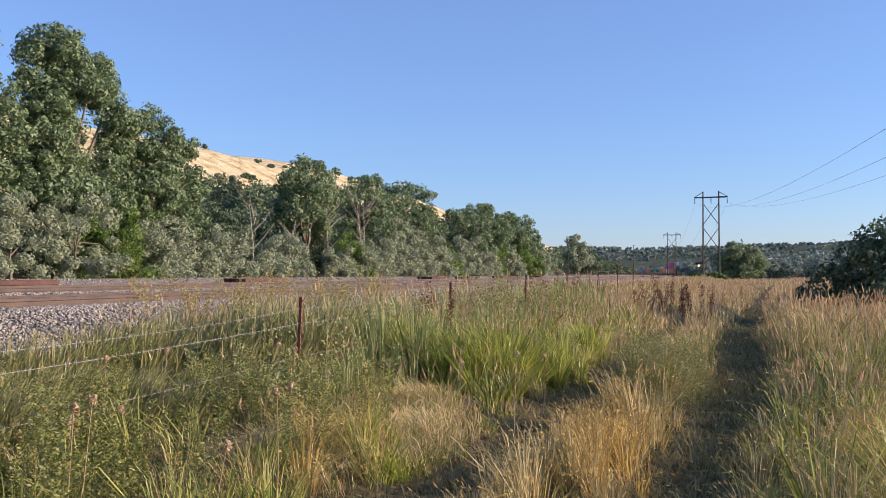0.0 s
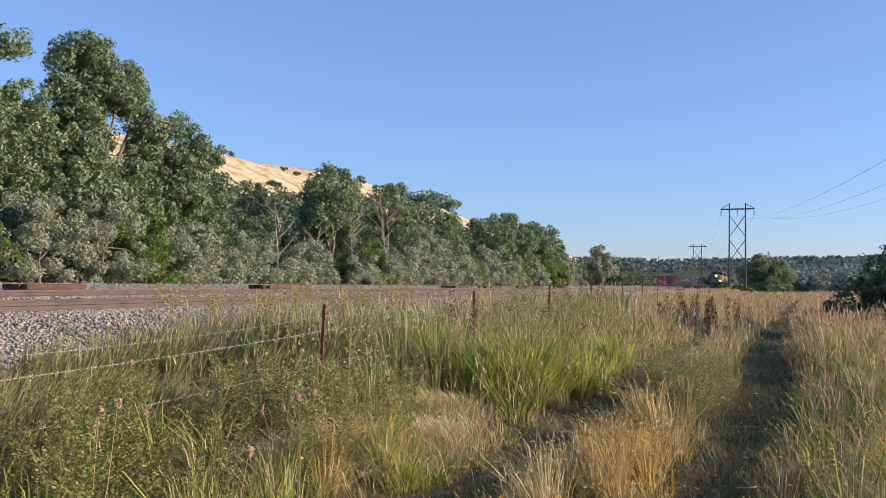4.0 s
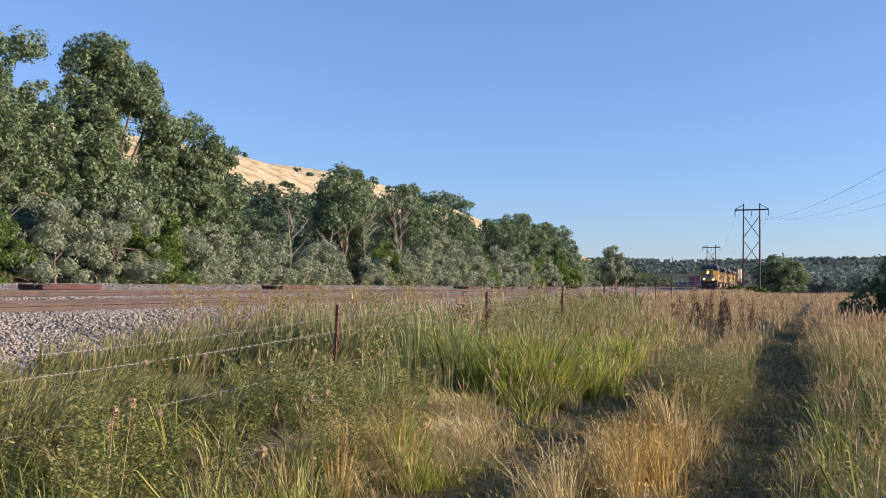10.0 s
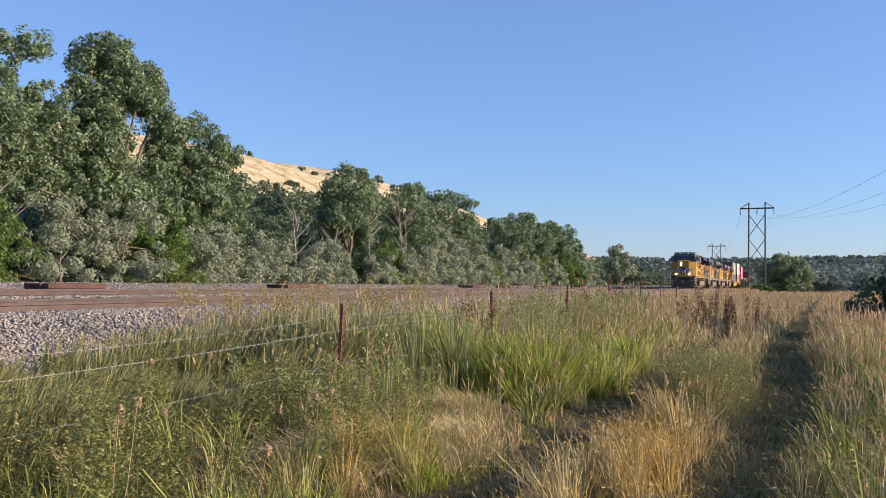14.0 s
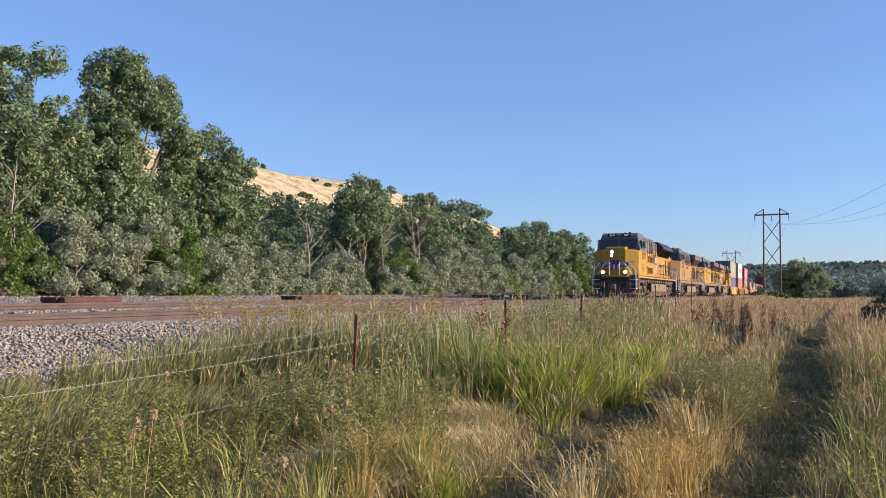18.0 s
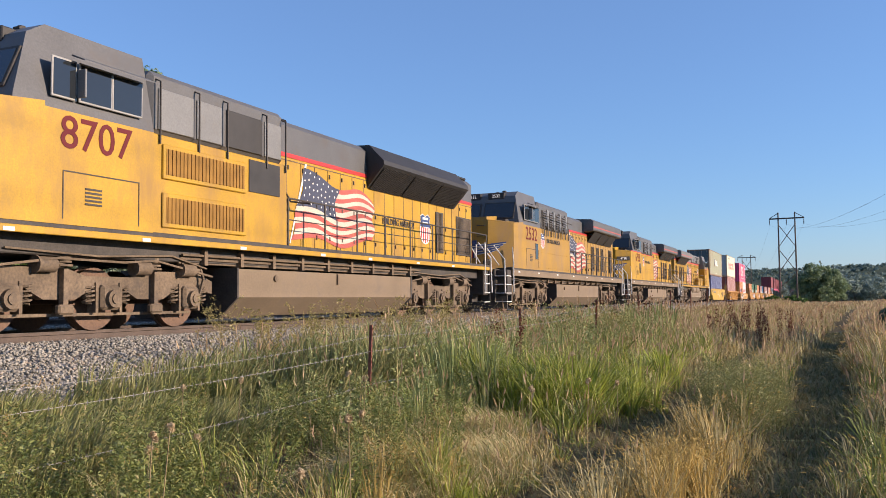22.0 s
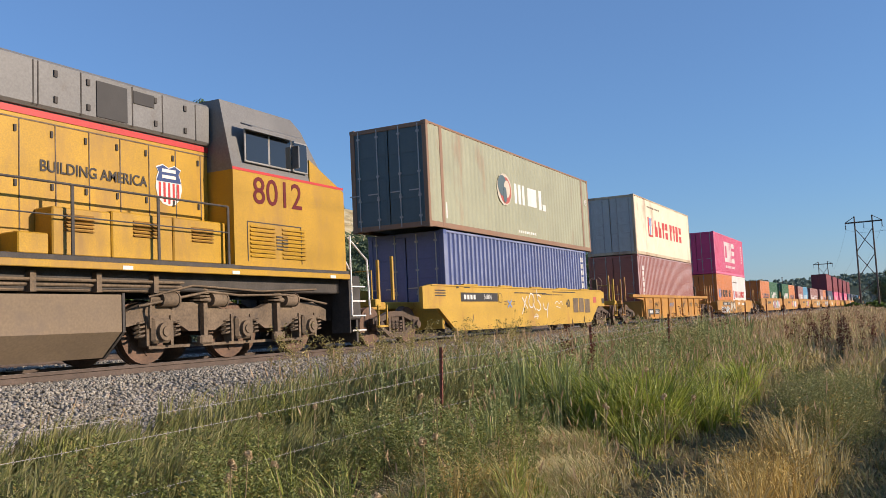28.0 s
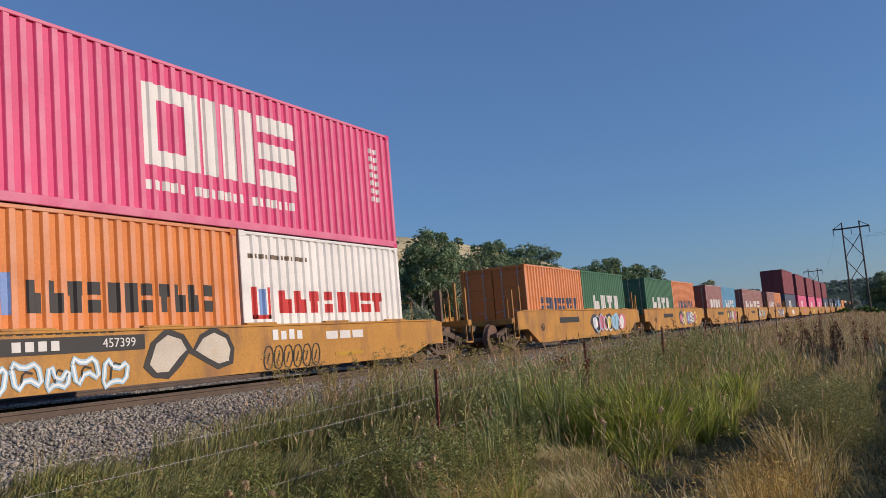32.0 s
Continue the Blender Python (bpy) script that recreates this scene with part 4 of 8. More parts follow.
def tufts(name, n, per, pick, h_mul, w_near, fan, spread, mat, label, power=1.5, reach=26.0, head=None, az=(-11, 57), sway=0.10):
    """Grass in tufts: blades start close together and fan outward."""
    cx, cy = field_points(g, n, power=power, reach=reach, az=az)
    keep = pick(cx, cy, g.random(len(cx))) & (rut(cx, cy) < 0.6 + 0.3 * g.random(len(cx)))
    cx, cy = cx[keep], cy[keep]
    m = len(cx)
    size = g.uniform(0.55, 1.3, m)
    tall = tallness(cx, cy) * h_mul * g.uniform(0.5, 1.3, m)
    idx = np.repeat(np.arange(m), per)
    k = len(idx)
    a = g.uniform(0, 2 * np.pi, k)
    r = spread * size[idx] * np.sqrt(g.random(k))
    x, y = cx[idx] + r * np.cos(a), cy[idx] + r * np.sin(a)
    d = np.hypot(x, y)
    h = tall[idx] * g.uniform(0.45, 1.12, k)
    bend = fan * (0.25 + r / (spread * 1.3)) * g.uniform(0.4, 1.4, k)
    w = w_near * (0.75 + d / 8.0) * g.uniform(0.7, 1.3, k)
    z = ground_z(x, y) - 0.02
    lean = (0.45 * lumps(cx, cy, 0.6, 6) + g.normal(0, 0.35, m))[idx] - 0.1
    out = np.stack([np.cos(a) - sway / np.maximum(fan, 0.1) + 0.5 * lean, np.sin(a) + 0.5 * sway / np.maximum(fan, 0.1) - lean, 0 * a], -1)
    b = g.uniform(0, 2 * np.pi, k)
    side = np.stack([np.cos(b), np.sin(b), 0 * b], -1) * (w / 2)[:, None]
    base = np.stack([x, y, z], -1)
    up = np.array([0, 0, 1.0])
    bh, hh = (bend * h)[:, None], h[:, None]
    p1 = base + out * bh * 0.16 + up * hh * 0.42
    p2 = base + out * bh * 0.52 + up * hh * 0.80
    droop = np.clip(bend, 0, 0.9)[:, None]
    tip = base + out * bh * 1.05 + up * hh * (1.02 - 0.30 * droop)
    v = np.stack([base - side * 0.7, base + side * 0.7, p1 + side, p1 - side, p2 + side * 0.75, p2 - side * 0.75, tip], 1).reshape(-1, 3)
    q = 7 * np.arange(k)[:, None]
    ob = part(name, fast_mesh(name, v, q + np.array([[0, 1, 2, 3]]), q + np.array([[3, 2, 4, 5]]), q + np.array([[5, 4, 6]])), mat)
    tagged(ob, label, "grass", kind="stuff")
    if head:
        sel = (g.random(k) < head[0]) & (h > tall[idx] * 0.8)
        s = 0.8 + d[sel] / 11.0
        hv, hf = heads(g, p2[sel], tip[sel], head[1] * g.uniform(0.7, 1.3, sel.sum()) * np.minimum(s, 2.0), head[2] * s)
        tagged(part(head[3], fast_mesh(head[3], hv, hf), head[4] if len(head) > 4 else G_head), "tan feathery seed heads above the grass", "grass heads", kind="stuff")


def stand(name, n, pick, h_mul, w_near, bend, mat, label, power=1.7, reach=95.0, head=None, az=(-11, 57)):
    x, y = field_points(g, n, power=power, reach=reach, az=az)
    keep = pick(x, y, g.random(len(x))) & (rut(x, y) < 0.5 + 0.4 * g.random(len(x)))
    x, y = x[keep], y[keep]
    d = np.hypot(x, y)
    h = tallness(x, y) * h_mul * g.uniform(0.6, 1.25, len(x))
    w = w_near * (0.8 + d / 9.0) * g.uniform(0.7, 1.3, len(x))
    b = np.abs(g.normal(0, bend, len(x))) + 0.05
    v, q, t, mid, tip = blades(g, x, y, h, w, b)
    ob = part(name, fast_mesh(name, v, q, t), mat)
    tagged(ob, label, "grass", kind="stuff")
    if head:
        sel = g.random(len(x)) < head[0]
        s = (0.8 + d[sel] / 11.0)
        hv, hf = heads(g, mid[sel], tip[sel], head[1] * g.uniform(0.7, 1.3, sel.sum()) * np.minimum(s, 2.2), head[2] * s)
        tagged(part(head[3], fast_mesh(head[3], hv, hf), G_head), "tan feathery seed heads above the grass", "grass heads", kind="stuff")


golden = lambda x, y: spot(x, y, 7.4, 1.05, 1.7, 0.42) + 0.7 * spot(x, y, 6.1, 3.1, 0.7, 0.35) + 0.55 * spot(x, y, 9.6, 1.0, 0.8, 0.4) + 0.6 * spot(x, y, 7.6, -1.2, 1.8, 0.5) + 0.5 * spot(x, y, 7.2, 3.6, 0.8, 0.4)
tufts("green_grass", 2600, 46, lambda x, y, r: (r < greenness(x, y) * (1 - 0.85 * weedy(x, y)) * (1 - hollow(x, y))) & ((y < 4.3) | (x < 9.0)) & (y < 7.6), 1.0, 0.0062, 0.85, 0.11, G_green, "long green grass in arching tufts")
tufts("broad_grass", 14000, 60, lambda x, y, r: r < 1.1 * broad(x, y) - 0.15, 0.95, 0.0062, 1.0, 0.12, G_broad, "broad-bladed bright green grass in mounds")
tufts("dry_grass", 3000, 58, lambda x, y, r: (r > greenness(x, y) + 0.40 * lodged(x, y) + 0.7 * broad(x, y) + 0.6 * golden(x, y)) & (r > hollow(x, y)), 0.95, 0.0044, 0.55, 0.10, G_dry, "dry golden grass in thick tufts", head=(0.5, 0.034, 0.0070, "grass_heads", G_gold))
tufts("golden_grass", 5200, 52, lambda x, y, r: r < golden(x, y) - 0.15, 1.0, 0.0038, 0.55, 0.10, G_gold, "golden fine-stemmed grass full of seed", head=(0.9, 0.030, 0.0075, "golden_heads", G_gold))
tufts("slanting_grass", 2600, 40, lambda x, y, r: (y > 5.1) & (y < 7.6) & (x < 11.0), 1.15, 0.0062, 0.45, 0.12, G_slant, "fine grass slanting along the fence", power=1.15, reach=14, az=(25, 57), sway=-0.5)
tufts("fence_rushes", 1700, 34, lambda x, y, r: (y > 3.9) & (y < 7.9) & (x > 8.6), 1.06, 0.0072, 0.18, 0.13, G_rush, "tall blue-green rushes along the fence", power=1.15, reach=34, az=(8, 50), head=(0.07, 0.06, 0.010, "rush_heads"))
stand("field_grass", 90000, lambda x, y, r: np.hypot(x, y) > 15, 0.95, 0.0052, 0.30, G_dry, "dry golden grass standing thick across the field", power=1.3, head=(0.14, 0.10, 0.014, "field_heads"))
stand("field_green", 42000, lambda x, y, r: (np.hypot(x, y) > 14) & (r < greenness(x, y)), 0.85, 0.0065, 0.35, G_green, "green grass among the dry stand", power=1.3, reach=60)
stand("far_straw", 48000, lambda x, y, r: np.hypot(x, y) > 26, 0.95, 0.006, 0.25, G_dry, "pale dry grass across the far field", power=0.9, reach=230, head=(0.3, 0.10, 0.012, "far_heads"), az=(-12, 20))
stand("tall_heads", 2300, lambda x, y, r: (y < path_y(x) - 0.55) & (x > 9), 1.12, 0.0034, 0.14, G_dry, "tall reed-like stalks with pinkish-tan plumes", power=1.1, reach=34, head=(0.7, 0.10, 0.015, "plumes"), az=(-14, 4))
stand("seed_stalks", 11000, lambda x, y, r: (x > 6) & (r < 0.18 + 0.67 * (y > 2.6) * (x > 8.5)), 1.18, 0.0030, 0.16, G_dry, "thin pale stalks with feathery heads above the grass", power=1.25, reach=42, head=(0.65, 0.085, 0.0125, "stalk_heads"))
stand("undergrowth", 8000, lambda x, y, r: np.hypot(x, y) < 25, 0.50, 0.006, 0.6, G_green, "short green undergrowth between the tufts", power=1.4, reach=25)
stand("matted_grass", 20000, lambda x, y, r: np.hypot(x, y) < 25, 0.32, 0.006, 0.9, G_litter, "matted dead grass at the foot of the stand", power=1.4, reach=25)
stand("open_field", 17000, lambda x, y, r: r > 0.2, 0.85, 0.009, 0.35, G_dry, "dry golden grass across the rest of the field", power=0.8, reach=30, az=(58, 348))
stand("open_green", 9000, lambda x, y, r: r > 0.2, 0.7, 0.011, 0.4, G_green, "green grass across the rest of the field", power=0.8, reach=30, az=(58, 348))
# last year's straw, lying in swirls
lx, ly = field_points(g, 160000, reach=14.0, power=1.1, az=(8, 40))
k = g.random(len(lx)) < lodged(lx, ly) - 0.1
lx, ly = lx[k], ly[k]
v, q, t, _, _ = blades(g, lx, ly, g.uniform(0.25, 0.62, len(lx)) * (0.75 + 0.4 * lumps(lx, ly, 0.35, 3)), 0.0044 * (0.8 + lx / 9), g.uniform(0.45, 1.5, len(lx)), 2.7 + 1.5 * lumps(lx, ly, 0.45, 8) + g.normal(0, 0.55, len(lx)))
tagged(part("lodged_straw", fast_mesh("lodged_straw", v, q, t), G_straw), "last year's straw lying flattened in swirls", "grass", kind="stuff")
# trodden path: short flattened straw
px = 3 + 40 * g.random(30000) ** 1.35
py = path_y(px) + g.normal(0, 0.36, len(px)) + RUT * (g.random(len(px)) < 0.3)
v, q, t, _, _ = blades(g, px, py, g.uniform(0.05, 0.22, len(px)), 0.007 * (0.8 + px / 9), g.uniform(0.4, 1.3, len(px)))
tagged(part("trodden_grass", fast_mesh("trodden_grass", v, q, t), G_path), "short flattened grass on the trodden path", "grass", kind="stuff")


def weeds(name, x, y, h, leaves, leaf, mat, label, spread=0.12, seed=0, stem=M_bark):
    """Leafy stalks: small leaves up and round each stem."""
    gg = np.random.default_rng(seed)
    n = len(x)
    z = ground_z(x, y)
    k = leaves
    t = gg.random((n, k)) ** 0.8
    a = gg.uniform(0, 6.28, (n, k))
    rad = spread * (1.15 - 0.8 * t) * gg.uniform(0.3, 1.2, (n, k))
    leanx, leany = gg.normal(0, 0.14, (n, 1)), gg.normal(0, 0.14, (n, 1))
    c = np.stack([x[:, None] + np.cos(a) * rad + leanx * t * h[:, None], y[:, None] + np.sin(a) * rad + leany * t * h[:, None], z[:, None] + t * h[:, None]], -1).reshape(-1, 3)
    m = len(c)
    d = np.stack([np.cos(a.ravel()), np.sin(a.ravel()), gg.uniform(0.0, 0.9, m)], -1)
    d /= np.linalg.norm(d, axis=1)[:, None]
    s = np.cross(d, gg.normal(size=(m, 3)))
    s /= np.linalg.norm(s, axis=1)[:, None] + 1e-9
    L = (leaf * gg.uniform(0.6, 1.4, m))[:, None]
    v = np.stack([c, c + d * L * 0.5 + s * L * 0.2, c + d * L, c + d * L * 0.5 - s * L * 0.2], 1).reshape(-1, 3)
    f = np.arange(4 * m).reshape(m, 4)
    w = 0.005
    sb = np.stack([x, y, z - 0.02], -1)
    st = sb + np.stack([leanx[:, 0] * h, leany[:, 0] * h, h * 1.02], -1)
    sv = np.stack([sb + [w, 0, 0], sb - [w, 0, 0], st, sb + [0, w, 0], sb - [0, w, 0], st], 1).reshape(-1, 3)
    sf = np.arange(6 * n).reshape(-1, 3) + len(v)
    tagged(part(name, fast_mesh(name, np.concatenate([v, sv]), f, sf), mat), label, "weeds", kind="stuff")


def scatter(n, x0, x1, y0, y1, seed):
    gg = np.random.default_rng(seed)
    return gg.uniform(x0, x1, n), gg.uniform(y0, y1, n), gg


x, y, gg = scatter(84, 3.4, 8.8, 2.7, 5.6, 81)
tall = np.repeat(gg.uniform(0.40, 1.0, len(x)), 5)
x, y = np.repeat(x, 5), np.repeat(y, 5)
x, y = x + gg.normal(0, 0.06, len(x)), y + gg.normal(0, 0.06, len(x))
k = (y / x > 0.40) & (np.hypot(x, y) > 4.4) & (weedy(x, y) > 0.3 * gg.random(len(x)))
weeds("leafy_weeds", x[k], y[k], tall[k] * gg.uniform(0.75, 1.05, k.sum()), 170, 0.026, G_weed, "upright green weeds with small leaves before the fence", 0.042, 81)
x, y, gg = scatter(420, 7.5, 24, 4.0, 7.2, 86)
weeds("fence_weeds", x, y, tallness(x, y) * gg.uniform(0.85, 1.25, len(x)), 80, 0.05, G_rush, "tall blue-green branching weeds along the fence", 0.10, 86)
x, y, gg = scatter(230, 10.6, 14.2, 0.45, 1.45, 82)
weeds("pale_weeds", x, y, gg.uniform(0.4, 0.85, len(x)) * (1 - 0.5 * smooth(13, 14.2, x)), 170, 0.026, G_sage, "pale grey-green weeds along the path", 0.14, 82)
x, y, gg = scatter(120, 5, 14, -1.6, -0.35, 83)
weeds("pale_weeds", x, y, gg.uniform(0.25, 0.55, len(x)), 120, 0.026, G_sage, "pale grey-green weeds along the path", 0.13, 83)
x, y, gg = scatter(60, 9, 26, 7.0, 8.4, 84)
weeds("tumble_mustard", x, y, gg.uniform(0.7, 1.25, len(x)), 150, 0.035, G_dry, "spindly yellowed mustard weeds by the ballast", 0.30, 84)
x, y, gg = scatter(46, 17, 24, 3.6, 5.6, 85)
weeds("feathery_weeds", x, y, gg.uniform(0.9, 1.5, len(x)), 170, 0.05, G_sage, "feathery brown-grey weeds near the fence", 0.35, 85)
for i, (cx, cy, n, hh) in enumerate(((30.0, 2.5, 20, 1.35), (31.5, 1.4, 9, 1.25), (27.0, 5.4, 8, 1.5), (34.0, 0.4, 6, 1.1), (15.0, 5.2, 4, 1.2))):
    gg = np.random.default_rng(90 + i)
    weeds("curly_dock", cx + gg.normal(0, 0.7, n), cy + gg.normal(0, 0.55, n), gg.uniform(0.7, 1.15, n) * hh, 200, 0.052, G_dock, "rust-brown dried dock stalks above the grass", 0.055, 90 + i)

# tall airy mustard plants gone to seed, before the ballast
M_mustard = material("dry_mustard_stem", (0.34, 0.27, 0.11), 0.9, 0, 0.2, 40, 8, 0)
L_mustard = leafy("mustard_pods", [(0.30, 0.25, 0.09), (0.38, 0.32, 0.13), (0.26, 0.25, 0.08)], 0.35, 0.7)
for i, (x, y, h) in enumerate(((10.4, 7.9, 1.35), (15.2, 7.6, 1.35), (16.8, 7.3, 1.45), (13.6, 8.1, 1.1), (18.6, 7.8, 1.25), (20.4, 4.4, 1.45), (21.0, 4.0, 1.3), (19.2, 5.6, 1.2), (12.0, 7.4, 1.0), (23.5, 7.2, 1.2), (14.4, 7.0, 1.15), (11.3, 7.7, 1.1), (12.6, 7.9, 1.2), (13.1, 7.5, 1.25), (14.0, 7.8, 1.3), (14.9, 7.9, 1.15), (15.8, 7.3, 1.2), (11.8, 8.0, 1.05), (16.3, 7.8, 1.1), (17.6, 7.5, 1.2))):
    rnd, gg = random.Random(700 + i), np.random.default_rng(700 + i)
    t = thing("mustard_plant", "airy yellowed mustard plant gone to seed by the ballast", "weed", pose(x, y, float(ground_z(x, y))), "mustard plants")
    part("stem", Shape().tube([(0, 0, 0), (rnd.uniform(-0.04, 0.04), 0, h * 0.5), (rnd.uniform(-0.06, 0.06), 0, h * 0.9)], 0.008, 5, 0.003), M_mustard, t)
    tips = []
    for k in range(16):
        z0 = h * rnd.uniform(0.30, 0.75)
        a, q = rnd.uniform(0, 6.28), h * rnd.uniform(0.16, 0.30)
        z1 = min(h, z0 + h * rnd.uniform(0.15, 0.4))
        part("branch", Shape().tube([(0, 0, z0), (math.cos(a) * q * 0.5, math.sin(a) * q * 0.5, z0 + (z1 - z0) * 0.35), (math.cos(a) * q, math.sin(a) * q, z1)], 0.0035, 4, 0.0015), M_mustard, t)
        for f in (0.5, 0.75, 1.0):
            tips.append((math.cos(a) * q * f, math.sin(a) * q * f, z0 + (z1 - z0) * (f ** 1.4)))
    part("seed_spray", fast_mesh("seed_spray", *leaf_cloud(gg, np.array(tips), np.full(len(tips), 0.06), 12, 0.017)), L_mustard, t, "dry seed pods")["kind"] = "stuff"

# dried thistles and other single stalks
M_fluff = leafy("pale_thistle_fluff", [(0.50, 0.36, 0.20), (0.62, 0.49, 0.31), (0.36, 0.24, 0.13)], 0.3, 0.8)
M_stalk = material("dry_stalk", (0.30, 0.22, 0.11), 0.9, 0, 0.2, 40, 8, 0)
rng = random.Random(5)
for i in range(15):
    if i < 9:
        a, dd = radians(rng.uniform(24, 50)), rng.uniform(4.4, 8.5)
    else:
        a, dd = radians(rng.uniform(10, 34)), rng.uniform(8.0, 11.5)
    x, y = dd * math.cos(a), dd * math.sin(a)
    if y > 7.6:
        continue
    h = rng.uniform(0.6, 0.95)
    t = thing("dried_thistle", "dried thistle with a pale fluffy head", "thistle", pose(x, y, float(ground_z(x, y)), rng.uniform(-8, 8), rng.uniform(-8, 8), rng.uniform(0, 360)), "dried thistles")
    part("stalk", Shape().tube([(0, 0, 0), (0.02, 0, h * 0.5), (0.0, 0.02, h)], 0.005, 5, 0.003), M_stalk, t)
    gg = np.random.default_rng(300 + i)
    part("head", fast_mesh("head", *leaf_cloud(gg, np.array([[0.0, 0.02, h + 0.01], [0.012, 0.03, h - 0.012]]), np.array([0.020, 0.016]) * rng.uniform(0.8, 1.3), 60, 0.014)), M_fluff, t)

# ---- the train ----
SPEED, NOSE_AT = 13.57, 14.2                    # metres a second; the nose's place along the line at 21.5 s
P_yellow = material("bright_yellow_loco_paint", (0.43, 0.240, 0.013), 0.55, 0, 0.13, 40, 0.9, 0.03, dirt=(0.30, 0.165, 0.032), dirt_at=0.49, dirt_scale=1.1, streak=3)
P_faded = material("faded_orange_yellow_paint", (0.345, 0.193, 0.026), 0.6, 0, 0.12, 40, 0.8, 0.03, dirt=(0.27, 0.165, 0.065), dirt_at=0.47, dirt_scale=0.9, streak=3)
P_grey = material("dark_grey_loco_paint", (0.098, 0.098, 0.097), 0.5, 0, 0.12, 30, 1, 0.04, dirt=(0.10, 0.085, 0.07), dirt_at=0.55, dirt_scale=1.2)
P_lgrey = material("light_grey_loco_paint", (0.165, 0.168, 0.165), 0.5, 0, 0.10, 30, 1, 0.04, dirt=(0.18, 0.15, 0.12), dirt_at=0.6, dirt_scale=1.2)
P_mgrey = material("grey_loco_paint", (0.16, 0.157, 0.148), 0.5, 0, 0.12, 30, 1, 0.04, dirt=(0.12, 0.10, 0.08), dirt_at=0.58, dirt_scale=1.2)
P_soot = material("sooty_radiator_paint", (0.026, 0.025, 0.024), 0.6, 0, 0.2, 30, 1, 0.04, dirt=(0.045, 0.038, 0.032), dirt_at=0.58, dirt_scale=1.2)
P_red = material("red_stripe_paint", (0.50, 0.035, 0.03), 0.45, 0, 0.08, 30, 2, 0)
P_number = material("dark_red_number_paint", (0.12, 0.007, 0.010), 0.8, 0, 0.08, 30, 2, 0)
P_white = material("white_paint", (0.66, 0.64, 0.60), 0.5, 0, 0.06, 30, 2, 0.02, dirt=(0.45, 0.38, 0.30), dirt_at=0.66, dirt_scale=2)
P_blue = material("deep_blue_paint", (0.022, 0.050, 0.15), 0.45, 0, 0.1, 30, 2, 0)
P_black = material("black_grille", (0.026, 0.024, 0.022), 0.6, 0, 0.2, 40, 3, 0.05)
P_bogie = material("dark_rusty_cast_steel", (0.105, 0.072, 0.050), 0.85, 0, 0.28, 22, 2.2, 0.25, dirt=(0.05, 0.04, 0.032), dirt_at=0.55, dirt_scale=3)
P_amber = material("dusty_amber_screen", (0.25, 0.125, 0.02), 0.8, 0, 0.2, 60, 3, 0.2)
P_truck = material("dusty_brown_running_gear", (0.150, 0.108, 0.070), 0.85, 0, 0.28, 22, 2.2, 0.25, dirt=(0.075, 0.06, 0.048), dirt_at=0.56, dirt_scale=3)
P_tank = material("dusty_fuel_tank", (0.19, 0.14, 0.09), 0.8, 0, 0.12, 25, 1.0, 0.05, dirt=(0.15, 0.115, 0.085), dirt_at=0.55, dirt_scale=1.0)
P_dark = material("oily_black_underframe", (0.052, 0.045, 0.039), 0.75, 0, 0.3, 30, 3, 0.15)
P_wheel = material("worn_steel_wheel", (0.125, 0.072, 0.046), 0.75, 0.0, 0.25, 25, 3, 0.1)
P_tread = material("bright_step_edge", (0.72, 0.70, 0.66), 0.5, 0, 0.08, 30, 3, 0)
P_fred = material("faded_red_paint", (0.40, 0.085, 0.065), 0.55, 0, 0.12, 30, 1.5, 0, dirt=(0.50, 0.30, 0.10), dirt_at=0.62, dirt_scale=2)
P_fwhite = material("faded_white_paint", (0.52, 0.46, 0.37), 0.55, 0, 0.10, 30, 1.5, 0, dirt=(0.50, 0.32, 0.12), dirt_at=0.6, dirt_scale=2)
P_fblue = material("faded_blue_paint", (0.045, 0.052, 0.085), 0.55, 0, 0.12, 30, 1.5, 0)
P_window = glassy("cab_window", (0.02, 0.024, 0.028))
P_frame = material("bare_window_frame", (0.30, 0.29, 0.27), 0.45, 0.3, 0.08, 30, 3, 0)
LAMP = glow("lit_headlamp", (1.0, 0.86, 0.62), 30.0)
LAMP_IN = glow("dim_number_light", (1.0, 0.93, 0.8), 0.25)


def lettering(name, text, size, mat, parent, at, label="", bold=0.0, squeeze=1.0):
    """Letters as a thin mesh, readable from the side they stand on."""
    cu = bpy.data.curves.new(name, "FONT")
    cu.body, cu.size, cu.extrude, cu.align_x, cu.align_y, cu.offset = text, size, 0.002, "CENTER", "CENTER", bold
    cu.resolution_u = 3
    ob = bpy.data.objects.new(name, cu)
    me = bpy.data.meshes.new_from_object(ob)
    bpy.data.objects.remove(ob)
    for v in me.vertices:
        v.co.x *= squeeze
    me.materials.clear()
    return part(name, me, mat, parent, label, at)


def on_side(x, z, y, far=False):
    """A pose for lettering on a side wall: seen from outside, it reads from left to right."""
    return pose(x, y, z, 90, 0, 180 if far else 0)


